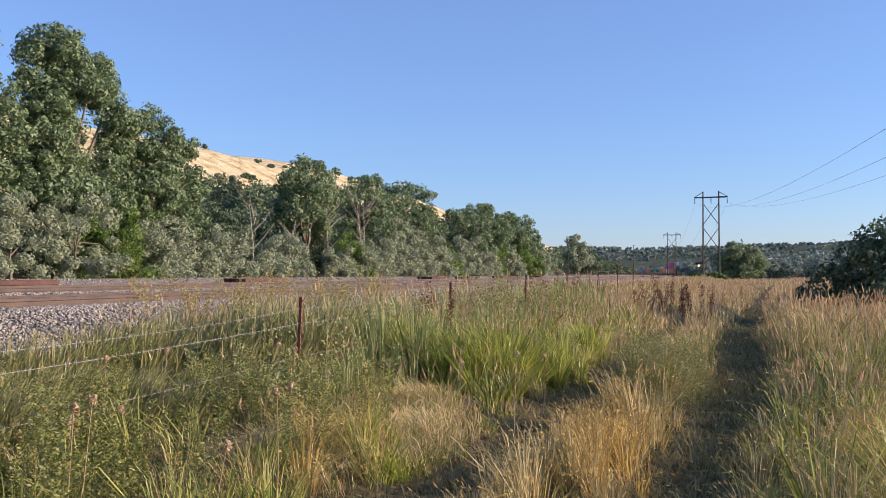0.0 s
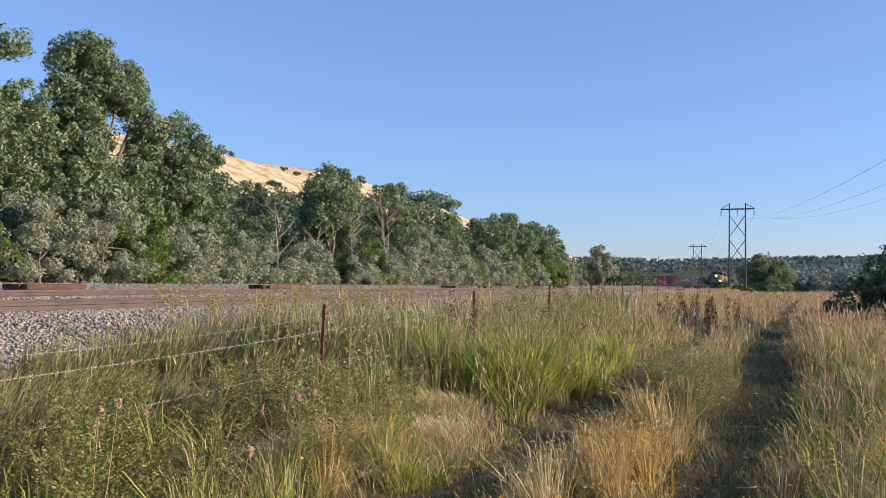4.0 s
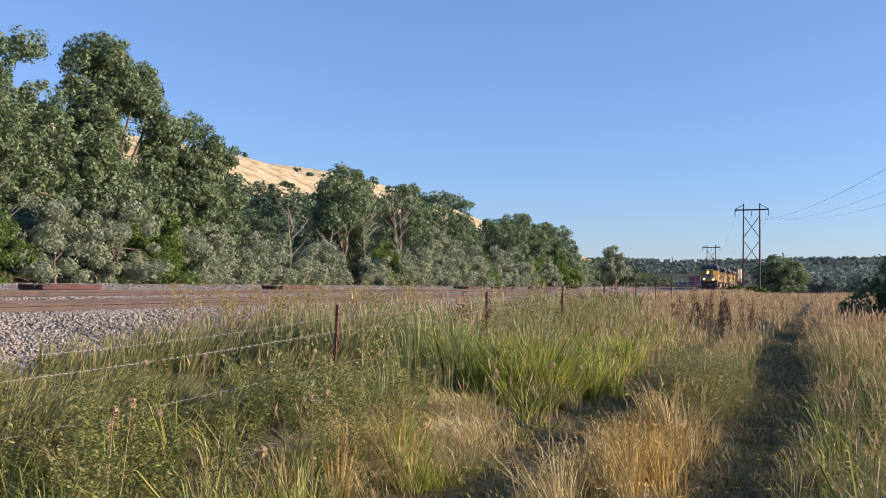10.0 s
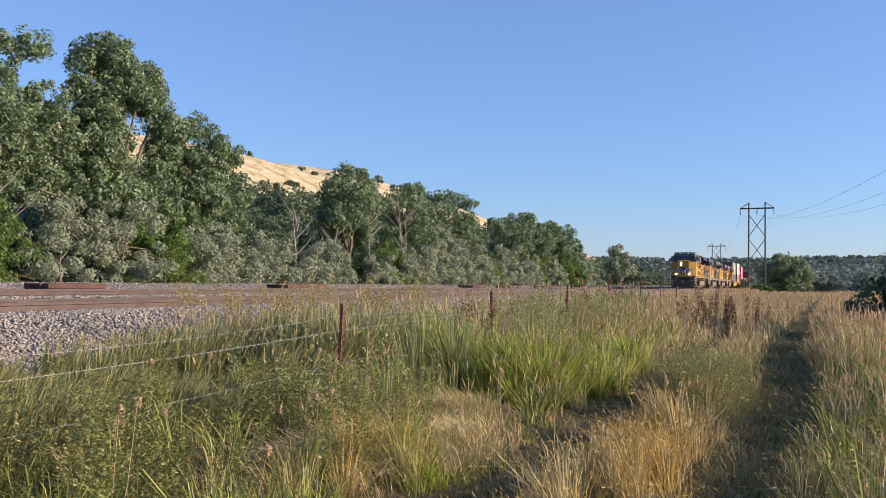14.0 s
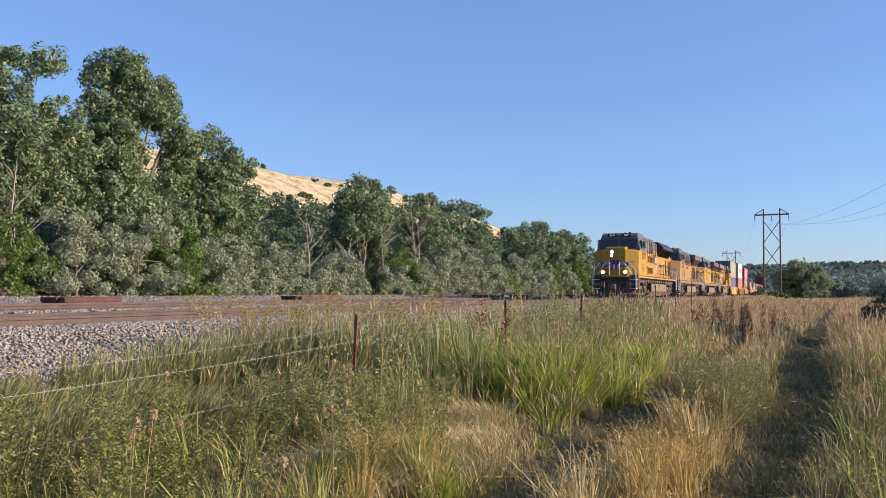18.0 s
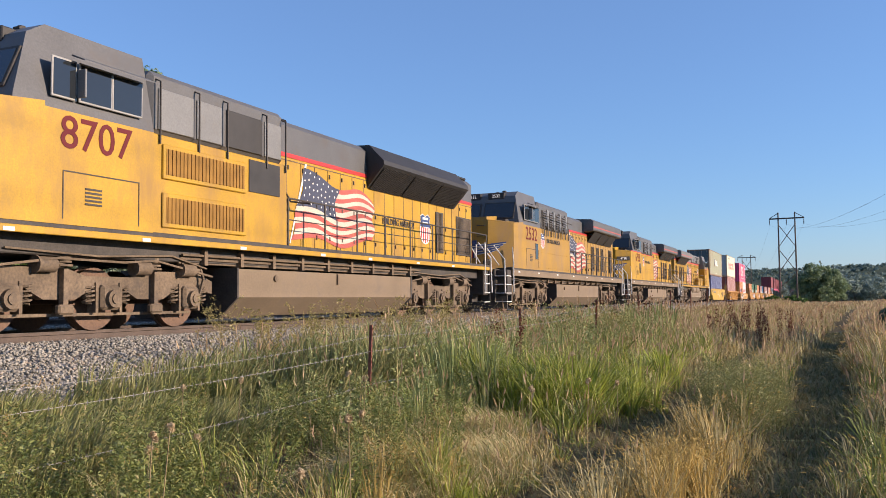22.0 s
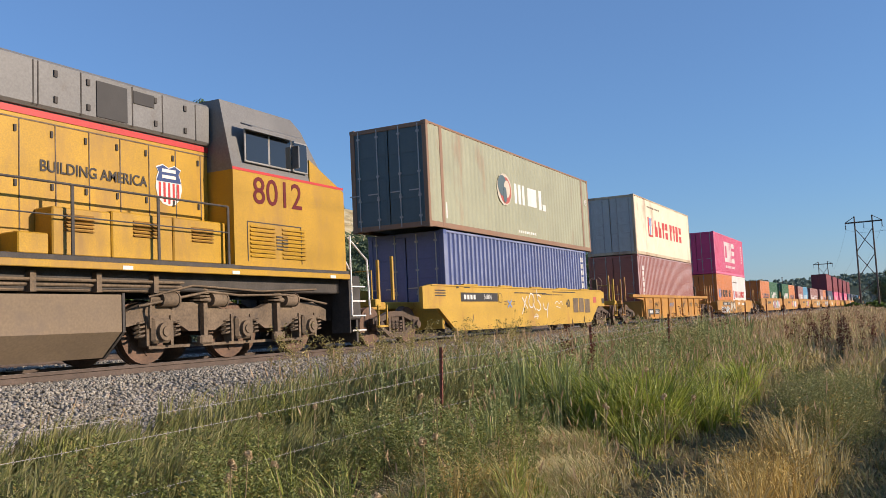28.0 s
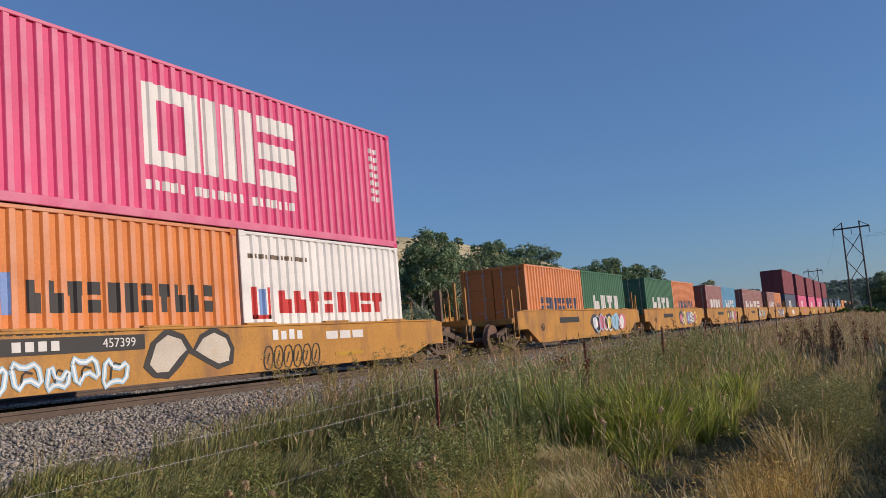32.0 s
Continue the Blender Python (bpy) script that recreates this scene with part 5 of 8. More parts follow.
def shield(parent, x, y, z, s, name="shield"):
    """A plain striped shield on a side wall."""
    out = [(0, -0.5), (0.20, -0.46), (0.36, -0.32), (0.43, -0.08), (0.40, 0.16), (0.34, 0.30), (0.41, 0.42), (0.20, 0.50), (0, 0.43), (-0.20, 0.50), (-0.41, 0.42), (-0.34, 0.30), (-0.40, 0.16), (-0.43, -0.08), (-0.36, -0.32), (-0.20, -0.46)]
    sh = part(name, Shape().prism([(x + a * s, z + b * s) for a, b in out], "y", y, y + 0.004), P_white, parent, "plain striped shield")
    part("shield_field", Shape().prism([(x + a * s * 0.94, z + max(b, 0.08) * s * 0.95) for a, b in out], "y", y - 0.003, y - 0.001), P_blue, sh, "blue upper field")
    for k in range(5):
        a = (-0.30 + 0.15 * k) * s
        part("shield_bar", Shape().box(x + a - 0.036 * s, x + a + 0.036 * s, y - 0.003, y - 0.001, z - (0.46 - 0.9 * (0.15 * (k - 2)) ** 2 * 2) * s, z + 0.06 * s), P_red, sh, "red bar")
    for k in range(2):
        part("shield_bar", Shape().box(x - 0.22 * s, x + 0.22 * s, y - 0.006, y - 0.004, z + (0.16 + 0.15 * k) * s, z + (0.24 + 0.15 * k) * s), P_white, sh, "white bar")


def flag_mural(parent, x0, x1, z0, z1, y, mirrored=False):
    """A waving striped flag painted along the hood."""
    fl = part("flag_mural", Shape().prism([(x0 - 0.05, z0 - 0.05), (x0, z0 - 0.05), (x0 + 0.17 * (x1 - x0), z1), (x0 + 0.16 * (x1 - x0) - 0.04, z1)], "y", y - 0.002, y + 0.004), P_white, parent, "waving striped flag painted on the hood")
    n, w, h = 18, x1 - x0, (z1 - z0) * 0.92

    def at(t, k):
        tall = h * (1 - 0.30 * t)
        return x0 + w * t + 0.16 * w * k / 13 * (1 - t) + 0.02 * w * math.sin(k * 0.9 + 5 * t), y - 0.004, z0 + 0.02 + 0.06 * h * t + 0.075 * h * math.sin(t * 8.0 + 0.12 * k) * (0.3 + 0.7 * min(1, 3 * t)) + tall * k / 13

    for k in range(13):
        strip = Shape()
        for j in range(n):
            ta, tb = j / n, (j + 1) / n
            if k > 5 and tb < 0.46:
                continue
            strip.add([at(ta, k), at(tb, k), at(tb, k + 1), at(ta, k + 1)], [(0, 1, 2, 3)])
        part("flag_stripe", strip, P_fred if k % 2 == 0 else P_fwhite, fl, "red stripe" if k % 2 == 0 else "white stripe")
    canton, stars = Shape(), Shape()
    for j in range(8):
        ta, tb = j / n, (j + 1) / n
        for k in range(6, 13):
            canton.add([at(ta, k), at(tb, k), at(tb, k + 1), at(ta, k + 1)], [(0, 1, 2, 3)])
        for r in range(5):
            t = (j + 0.5) / n
            xc, _, zc = at(t, 6.7 + 1.35 * r + 0.3 * (j % 2))
            s = h * 0.019
            stars.add([(xc - s, y - 0.007, zc), (xc, y - 0.007, zc - s), (xc + s, y - 0.007, zc), (xc, y - 0.007, zc + s)], [(0, 1, 2, 3)])
    part("flag_canton", canton, P_fblue, fl, "blue canton")
    tagged(part("flag_stars", stars, P_white, fl, "rows of small white stars"), kind="stuff")
    return fl


def loco_truck(parent, xc, toward):
    """Three-axle truck: side frames with springs, boxes and brake cylinders, on wheelsets."""
    tr = part("truck", Shape().box(xc - 2.5, xc + 2.5, -0.55, 0.55, 0.55, 0.95, 0.05), P_dark, parent, "dusty three-axle truck")
    ax = [xc - 2.05, xc, xc + 2.05]
    for x in ax:
        ws = part("wheelset", Shape().cyl((0, -0.7, 0), (0, 0.7, 0), 0.09, 8), P_wheel, parent, "brown steel wheelset", at=pose(x, 0, 0.53))
        for s in (-1, 1):
            w = Shape().cyl((0, s * 0.70, 0), (0, s * 0.83, 0), 0.53, 24).cyl((0, s * 0.66, 0), (0, s * 0.70, 0), 0.56, 24).cyl((0, s * 0.83, 0), (0, s * 0.86, 0), 0.20, 12)
            for k in range(6):
                a = k * math.pi / 3
                w.cyl((math.cos(a) * 0.34, s * 0.82, math.sin(a) * 0.34), (math.cos(a) * 0.34, s * 0.845, math.sin(a) * 0.34), 0.06, 8)
            part("wheel", w, P_wheel, ws)
        ROLLERS.append((ws, 0.53))
    for s in (-1, 1):
        y0, y1 = s * 0.98, s * 1.14
        fr = Shape()
        fr.prism([(xc - 2.75, 0.62), (xc - 2.75, 0.86), (xc - 2.3, 1.02), (xc - 0.9, 1.02), (xc - 0.5, 0.90), (xc + 0.5, 0.90), (xc + 0.9, 1.02), (xc + 2.3, 1.02), (xc + 2.75, 0.86), (xc + 2.75, 0.62), (xc + 2.35, 0.70), (xc + 1.7, 0.70),
                  (xc + 1.35, 0.52), (xc + 0.7, 0.52), (xc + 0.35, 0.70), (xc - 0.35, 0.70), (xc - 0.7, 0.52), (xc - 1.35, 0.52), (xc - 1.7, 0.70), (xc - 2.35, 0.70)], "y", y0, y1)
        sf = part("side_frame", fr, P_truck, tr, "cast side frame")
        for x in ax:
            part("axle_box", Shape().box(x - 0.22, x + 0.22, y0, s * 1.24, 0.34, 0.76, 0.05).cyl((x, s * 1.22, 0.53), (x, s * 1.31, 0.53), 0.15, 14).cyl((x, s * 1.30, 0.53), (x, s * 1.335, 0.53), 0.085, 10), P_truck, tr, "axle box with a round cap")
            for dx in (-0.27, 0.27):
                part("pedestal", Shape().box(x + dx - 0.03, x + dx + 0.03, y0, s * 1.17, 0.30, 0.8), P_truck, tr)
            for dx in (-0.40, 0.40):
                coil = [(x + dx + 0.088 * math.cos(k * 0.9), s * 1.1 + 0.088 * math.sin(k * 0.9), 0.45 + 0.0105 * k) for k in range(29)]
                part("spring", Shape().tube(coil, 0.021, 5), P_truck, tr, "coil spring")
        gear = Shape()
        for x in (xc - 1.55, xc + 0.55, xc + 1.75):
            gear.cyl((x, s * 1.2, 1.06), (x + 0.34, s * 1.2, 1.06), 0.125, 12).cyl((x + 0.34, s * 1.2, 1.06), (x + 0.52, s * 1.2, 1.06), 0.05, 8).cyl((x - 0.03, s * 1.2, 1.06), (x, s * 1.2, 1.06), 0.14, 12)
        for x in (xc - 1.0, xc + 1.05):
            gear.box(x - 0.16, x + 0.16, s * 1.16, s * 1.28, 0.28, 0.44, 0.03).box(x - 0.05, x + 0.05, s * 1.15, s * 1.25, 0.42, 1.0)
            for k in range(5):
                gear.cyl((x, s * 1.12, 1.04 + 0.06 * k), (x, s * 1.12, 1.075 + 0.06 * k), 0.19 - 0.012 * k, 10)
        gear.tube([(xc - 2.6, s * 1.26, 0.98), (xc - 1.2, s * 1.3, 1.16), (xc + 0.2, s * 1.3, 1.14), (xc + 1.0, s * 1.28, 1.2), (xc + 2.6, s * 1.26, 0.95)], 0.022, 6)
        gear.tube([(xc - 2.2, s * 1.3, 1.28), (xc - 0.4, s * 1.33, 1.22), (xc + 1.4, s * 1.3, 1.3), (xc + 2.4, s * 1.28, 1.1)], 0.018, 6)
        gear.tube([(xc + 2.2, s * 1.2, 1.4), (xc + 2.35, s * 1.25, 0.9), (xc + 2.3, s * 1.2, 0.6)], 0.03, 6)
        gear.box(xc - 2.2, xc + 2.2, s * 1.02, s * 1.06, 0.25, 0.30)
        part("brake_gear", gear, P_truck, tr, "brake cylinders, rods and hoses")
    return tr


ROLLERS = []


def handrail(parent, y, x0, x1, step, mat=None, z0=1.70, z1=2.72, wide=0.028):
    mat = mat or P_dark
    n = max(1, round((x1 - x0) / step))
    for k in range(n + 1):
        x = x0 + (x1 - x0) * k / n
        part("stanchion", Shape().box(x - wide, x + wide, y - 0.012, y + 0.012, z0 - 0.12, z1, 0.004), mat, parent)
    part("handrail", Shape().tube([(x0, y, z1), (x1, y, z1)], 0.021, 6), mat, parent)
    if z1 - z0 > 0.8:
        part("handrail", Shape().tube([(x0, y, z0 + 0.55), (x1, y, z0 + 0.55)], 0.012, 6), mat, parent)


def steps(parent, x, y, s, face):
    """Corner steps: a slanting stack of bright-edged treads with a white grab rail. face: -1 for the front end."""
    st = part("step_well", Shape().prism([(x - 0.02, 1.62), (x + 0.62, 1.62), (x + 0.62, 0.34), (x - 0.02, 0.34)], "y", y + s * -0.50, y + s * -0.44).box(x + 0.60, x + 0.64, y - s * 0.46, y, 0.34, 1.62), P_dark, parent, "dark step well")
    for k in range(4):
        z = 0.36 + 0.32 * k
        part("tread", Shape().box(x + 0.02, x + 0.56, y - s * 0.44, y + s * 0.01, z, z + 0.035, 0.006), P_dark, st)
        part("tread_edge", Shape().box(x + 0.0 if face < 0 else x + 0.55, x + 0.02 if face < 0 else x + 0.57, y - s * 0.44, y + s * 0.012, z + 0.012, z + 0.040), P_tread, st, "white tread edge")
        part("tread_edge", Shape().box(x + 0.02, x + 0.56, y + s * 0.012, y + s * 0.024, z + 0.010, z + 0.038), P_tread, st, "white tread edge")


def louvres(shape, x0, x1, y, z0, z1, n, s=-1, depth=0.035):
    for k in range(n):
        z = z0 + (z1 - z0) * (k + 0.5) / n
        h = (z1 - z0) / n * 0.55
        shape.add([(x0, y, z + h / 2), (x1, y, z + h / 2), (x1, y + s * depth, z - h / 2), (x0, y + s * depth, z - h / 2), (x0, y, z - h / 2), (x1, y, z - h / 2)], [(0, 1, 2, 3), (3, 2, 5, 4), (0, 3, 4), (1, 5, 2)])


def locomotive(kind, number, yellow, label, flag, slogan, tank_drums=False, lit=False, number_x=3.25):
    """A six-axle road diesel, 22 m long, nose at x = 0.2, on rails at z = 0. kind: how its hood is shaped."""
    L = 21.9
    lo = thing("diesel_locomotive", label, "locomotive", group="locomotives of the train")
    HW = 1.56
    grey = P_grey if kind != "late" else P_mgrey
    # frame, deck and tank
    sill_mat = P_tank if kind == "std" else yellow
    part("deck", Shape().box(0.75, L - 0.35, -HW, HW, 1.58, 1.68, 0.015).box(0.75, L - 0.35, -HW + 0.3, HW - 0.3, 1.2, 1.58, 0.02), P_dark, lo, "dark deck and centre sill")
    for s in (-1, 1):
        part("side_sill", Shape().box(0.78, L - 0.38, s * (HW - 0.05), s * (HW + 0.012), 1.36 if kind == "std" else 1.49, 1.60, 0.01), sill_mat, lo, "painted side sill")
        rn = random.Random(int(number))
        for k in range(7):
            x = 1.6 + 2.75 * k + rn.uniform(-0.3, 0.3)
            part("reflector", Shape().box(x, x + 0.2, s * (HW + 0.012), s * (HW + 0.018), 1.50, 1.56), P_white, lo, "pale reflector strip")
    tank = part("fuel_tank", Shape().prism([(-1.48, 1.12), (-1.48, 0.55), (-1.05, 0.16), (1.05, 0.16), (1.48, 0.55), (1.48, 1.12)], "x", 7.05, 15.2), P_tank, lo, "long dusty brown fuel tank")
    for x in (7.04, 15.18):
        part("tank_rim", Shape().prism([(-1.50, 1.14), (-1.50, 0.54), (-1.06, 0.14), (1.06, 0.14), (1.50, 0.54), (1.50, 1.14)], "x", x, x + 0.05), P_dark, tank)
    part("sight_glass", Shape().box(11.0, 11.06, -1.52, -1.48, 0.85, 1.1), P_truck, tank)
    part("fuel_filler", Shape().cyl((8.4, -1.44, 0.95), (8.4, -1.52, 0.95), 0.07, 10), P_truck, tank)
    if tank_drums:
        for s in (-1, 1):
            for x in (9.6, 12.05):
                part("air_reservoir", Shape().cyl((x + 0.12, s * 1.33, 1.22), (x + 2.1, s * 1.33, 1.22), 0.30, 18).cyl((x, s * 1.33, 1.22), (x + 0.12, s * 1.33, 1.22), 0.16, 18, 0.30).cyl((x + 2.1, s * 1.33, 1.22), (x + 2.22, s * 1.33, 1.22), 0.30, 18, 0.16), P_tank, lo, "dusty cylindrical air reservoir")
    for s in (-1, 1):
        for k, z in enumerate((1.20, 1.27, 1.34)):
            part("side_pipe", Shape().tube([(5.6, s * (1.22 + 0.05 * k), z), (10, s * (1.24 + 0.05 * k), z), (16.2, s * (1.22 + 0.05 * k), z)], 0.026, 6), P_truck, lo)
        for k in range(9):
            part("pipe_bracket", Shape().box(6.2 + 1.15 * k, 6.3 + 1.15 * k, s * 1.1, s * 1.36, 1.16, 1.46), P_truck, lo)
    for xc, d in ((3.95, 1), (L - 3.95, -1)):
        loco_truck(lo, xc, d)
    # ends: pilot, plough, coupler, hoses
    for e, name in ((0, "front"), (1, "rear")):
        X = (lambda v: v) if e == 0 else (lambda v: L - v)
        part("pilot", Shape().box(X(0.35), X(0.80), -1.5, 1.5, 0.62, 1.58, 0.03), P_dark, lo, "black end plate")
        part("anticlimber", Shape().box(X(0.05), X(0.78), -0.95, 0.95, 1.50, 1.66, 0.03), yellow, lo, "painted anticlimber")
        if e == 0:
            plough = Shape()
            for s in (-1, 1):
                plough.prism([(0.0, s * 0.02), (0.42, s * 1.45), (0.50, s * 1.45), (0.12, s * 0.02)], "z", 0.12, 0.80)
            part("snow_plough", plough, P_dark, lo, "black snow plough")
        part("cut_lever", Shape().tube([(X(0.22), -1.3, 1.05), (X(0.18), -0.5, 1.12), (X(0.0), -0.1, 1.1), (X(0.18), 0.5, 1.12), (X(0.22), 1.3, 1.05)], 0.018, 6), P_truck, lo)
        for y in (-0.95, 0.95):
            part("pilot_bracket", Shape().box(X(0.22), X(0.36), y - 0.16, y + 0.16, 0.85, 1.2, 0.02), P_truck, lo)
        cp = part("coupler", Shape().box(X(-0.28), X(0.5), -0.11, 0.11, 0.76, 0.98, 0.03).box(X(-0.48), X(-0.2), -0.16, 0.16, 0.70, 1.04, 0.05), P_truck, lo, "rusty coupler")
        for y in (-0.42, -0.30, 0.32, 0.44):
            part("hose", Shape().tube([(X(0.30), y, 1.05), (X(0.02), y, 0.80), (X(-0.1), y * 0.8, 0.45), (X(0.05), y * 0.6, 0.36)], 0.026, 6), P_truck, lo)
        for y in (-0.7, 0.7):
            part("end_rail", Shape().tube([(X(0.12), y * 0.5, 1.62), (X(0.12), y * 0.5, 2.55), (X(0.12), y * 0.95, 2.55), (X(0.3), y * 1.7, 1.75)], 0.022, 6), P_tread, lo, "white end rail")
        for s in (-1, 1):
            steps(lo, 0.18 if e == 0 else L - 0.80, s * 1.50, s, -1 if e == 0 else 1)
            part("grab_rail", Shape().tube([(X(0.12), s * 1.05, 2.5), (X(0.05), s * 1.50, 1.95), (X(0.02), s * 1.52, 0.72)], 0.022, 6), P_tread, lo, "white grab rail")
            part("grab_rail", Shape().tube([(X(0.80), s * 1.56, 2.45), (X(0.84), s * 1.58, 1.9), (X(0.84), s * 1.58, 0.72)], 0.022, 6), P_tread, lo, "white grab rail")
    # nose and cab
    nose = Shape()
    top = 3.40
    plan = [(0.98, -HW), (0.42, -0.72), (0.42, 0.72), (0.98, HW), (2.2, HW), (2.2, -HW)]
    n6 = len(plan)
    rise = 0.52 if kind == "late" else 0.10
    hi = [top - 0.02, top + 0.10, top + 0.10, top - 0.02, top + rise, top + rise]
    nose.add([(x, y, 1.66) for x, y in plan] + [(x, y, z) for (x, y), z in zip(plan, hi)], [(i, (i + 1) % n6, n6 + (i + 1) % n6, n6 + i) for i in range(n6)] + [tuple(range(n6, 2 * n6)), tuple(range(n6 - 1, -1, -1))])
    ns = part("nose", nose, yellow, lo, "broad painted nose")
    part("nose_brow", Shape().prism([(0.44, 3.36), (0.47, top + 0.22), (1.68, top + 0.34), (1.68, 3.36)], "y", -0.66, 0.66), yellow, ns, "raised middle of the nose")
    part("sand_hatch", Shape().box(1.1, 1.5, -1.2, -0.9, top, top + 0.16, 0.02), P_dark, ns)
    for s in (-1, 1):
        for k in range(4):
            wing = Shape()
            wing.add([(0.41 + 0.0 * k, s * 0.30, 2.55 - 0.10 * k), (0.47, s * 0.80, 2.58 - 0.09 * k), (0.80 - 0.07 * k, s * (1.33 - 0.10 * k), 2.66 - 0.09 * k), (0.80 - 0.07 * k, s * (1.33 - 0.10 * k), 2.60 - 0.09 * k), (0.46, s * 0.80, 2.51 - 0.09 * k), (0.405, s * 0.30, 2.48 - 0.10 * k)], [(0, 1, 4, 5), (1, 2, 3, 4)])
            wing.v = [(v[0] - 0.035, v[1], v[2]) for v in wing.v]
            part("emblem_bar", wing, P_blue, ns, "plain blue wing stripe")
            edge = Shape().add([(v[0] - 0.006, v[1], v[2] - 0.055 if i in (0, 1, 2) else v[2] + 0.0) for i, v in enumerate(wing.v)], [(0, 1, 4, 5), (1, 2, 3, 4)])
            edge.v = [(a, b, c - (0.012 if i > 2 else 0.0)) for i, (a, b, c) in enumerate(edge.v)]
            part("emblem_edge", edge, P_fwhite, ns, "pale edge of the stripe")
    part("nose_shield", Shape().box(0.385, 0.40, -0.27, 0.27, 2.05, 2.72, 0.0), P_blue, ns, "plain striped shield")
    for k in range(4):
        part("shield_bar", Shape().box(0.372, 0.382, -0.21 + 0.14 * k - 0.035, -0.21 + 0.14 * k + 0.035, 2.06, 2.42), P_red if k % 2 else P_white, ns, "painted bar")
    part("nose_door", Shape().box(0.396, 0.412, 0.30, 0.34, 1.9, 3.2).box(0.396, 0.412, 0.95, 0.97, 1.9, 3.2), P_dark, ns, "door seam on the nose")
    for k, z in enumerate((3.28, 2.88)):
        part("grab_iron", Shape().tube([(0.40, -0.30, z), (0.33, -0.30, z), (0.33, -0.62, z), (0.41, -0.62, z)], 0.014, 6), P_dark, ns)
    # cab above the nose: windscreens, roof, side windows
    roof = 4.76
    cab = Shape()
    sec = [(1.62, top + 0.10), (2.08, 4.56), (2.42, roof), (4.55, roof), (4.55, top + 0.02), (1.62, top + 0.02)]
    for s in (-1, 1):
        ed = [(x, s * (HW - (0.0 if z < 4.3 else 0.28)), z) for x, z in sec]
        nn = len(cab.v)
        cab.v += ed
        cab.f.append(tuple(nn + i for i in range(6)))
    for i in range(6):
        cab.f.append((i, (i + 1) % 6, 6 + (i + 1) % 6, 6 + i))
    cb = part("cab", cab, grey, lo, "grey cab with a bevelled roof")
    part("lower_cab", Shape().box(2.2, 4.55, -HW, HW, 1.66, top + 0.02, 0.0), yellow, lo, "painted lower cab side")
    for s in (-1, 1):
        if number in ("6738", "8012"):
            part("cab_stripe", Shape().box(1.0, 4.56, s * (HW + 0.001), s * (HW + 0.006), top + 0.02, top + 0.07), P_red, lo, "thin red stripe")
        for x0, x1 in ((2.32, 2.75), (2.86, 3.50), (3.56, 4.20)):
            wf = part("side_window", Shape().box(x0 - 0.035, x1 + 0.035, s * (HW + 0.002), s * (HW + 0.03), 3.595, 4.225, 0.01), P_frame, cb, "pale window frame")
            part("pane", Shape().box(x0, x1, s * (HW + 0.03), s * (HW + 0.036), 3.63, 4.19), P_window, wf, "dark glass")
        part("window_shade", Shape().prism([(HW * s, 4.30), ((HW + 0.26) * s, 4.20), ((HW + 0.26) * s, 4.22), (HW * s, 4.33)], "x", 2.7, 4.3), grey, cb, "drip awning")
        part("mirror", Shape().box(2.78, 2.82, s * (HW + 0.03), s * (HW + 0.2), 3.65, 4.1, 0.008), P_lgrey, cb)
        slope = math.atan2(4.42 - top - 0.1, 0.4)
        ww = part("windscreen", Shape().box(-0.37, 0.37, -0.64, 0.64, -0.02, 0.015, 0.01), P_dark, cb, "dark framed windscreen", at=Matrix.Translation((1.80, s * 0.70, 3.96)) @ Euler((0, -slope, 0)).to_matrix().to_4x4())
        part("pane", Shape().box(-0.31, 0.31, -0.59, 0.59, 0.016, 0.022), P_window, ww, "dark glass")
        part("number_board", Shape().box(2.02, 2.45, s * 0.50 - 0.34, s * 0.50 + 0.34, 4.44, 4.70, 0.02), P_black, cb, "black number board")
        lettering("board_number", number, 0.17, LAMP_IN, cb, pose(2.012, s * 0.50, 4.57, 90, 0, -90), "pale number")
        lettering("road_number", number, 0.73, P_number, lo, on_side(number_x, 3.07, s * (HW + 0.007), s > 0), "large dark red road number", 0.004, 1.06)
        door = Shape()
        for z in (2.0, 2.06, 2.12, 2.18, 2.24):
            door.box(3.0, 3.35, s * (HW + 0.001), s * (HW + 0.012), z, z + 0.03)
        door.box(2.55, 2.57, s * (HW + 0.001), s * (HW + 0.008), 1.75, 2.48).box(2.55, 4.2, s * (HW + 0.001), s * (HW + 0.008), 2.48, 2.50).box(4.18, 4.20, s * (HW + 0.001), s * (HW + 0.008), 1.75, 2.48)
        part("side_hatch", door, P_dark, lo, "hatch seams and louvres")
        if kind == "late":
            lv = Shape()
            for x in (2.45, 3.4):
                louvres(lv, x, x + 0.72, s * (HW + 0.002), 1.82, 2.45, 8, s)
            part("side_louvres", lv, yellow, lo, "pressed louvres low on the cab")
    kit = Shape()
    for k, (x, y) in enumerate(((2.5, -0.7), (2.8, -0.3), (3.1, 0.4), (3.5, -0.6), (3.9, 0.2), (4.2, -0.9))):
        kit.cyl((x, y, roof), (x, y, roof + 0.07), 0.06, 8).box(x - 0.1, x + 0.12, y - 0.07, y + 0.07, roof, roof + 0.04)
    part("roof_fittings", kit, P_dark, cb, "aerials and fittings")
    # lamps
    hz = 3.18
    hl = part("headlight", Shape().box(0.33, 0.42, 0.08, 0.34, hz - 0.28, hz + 0.28, 0.03), P_dark, ns, "black twin headlamp housing")
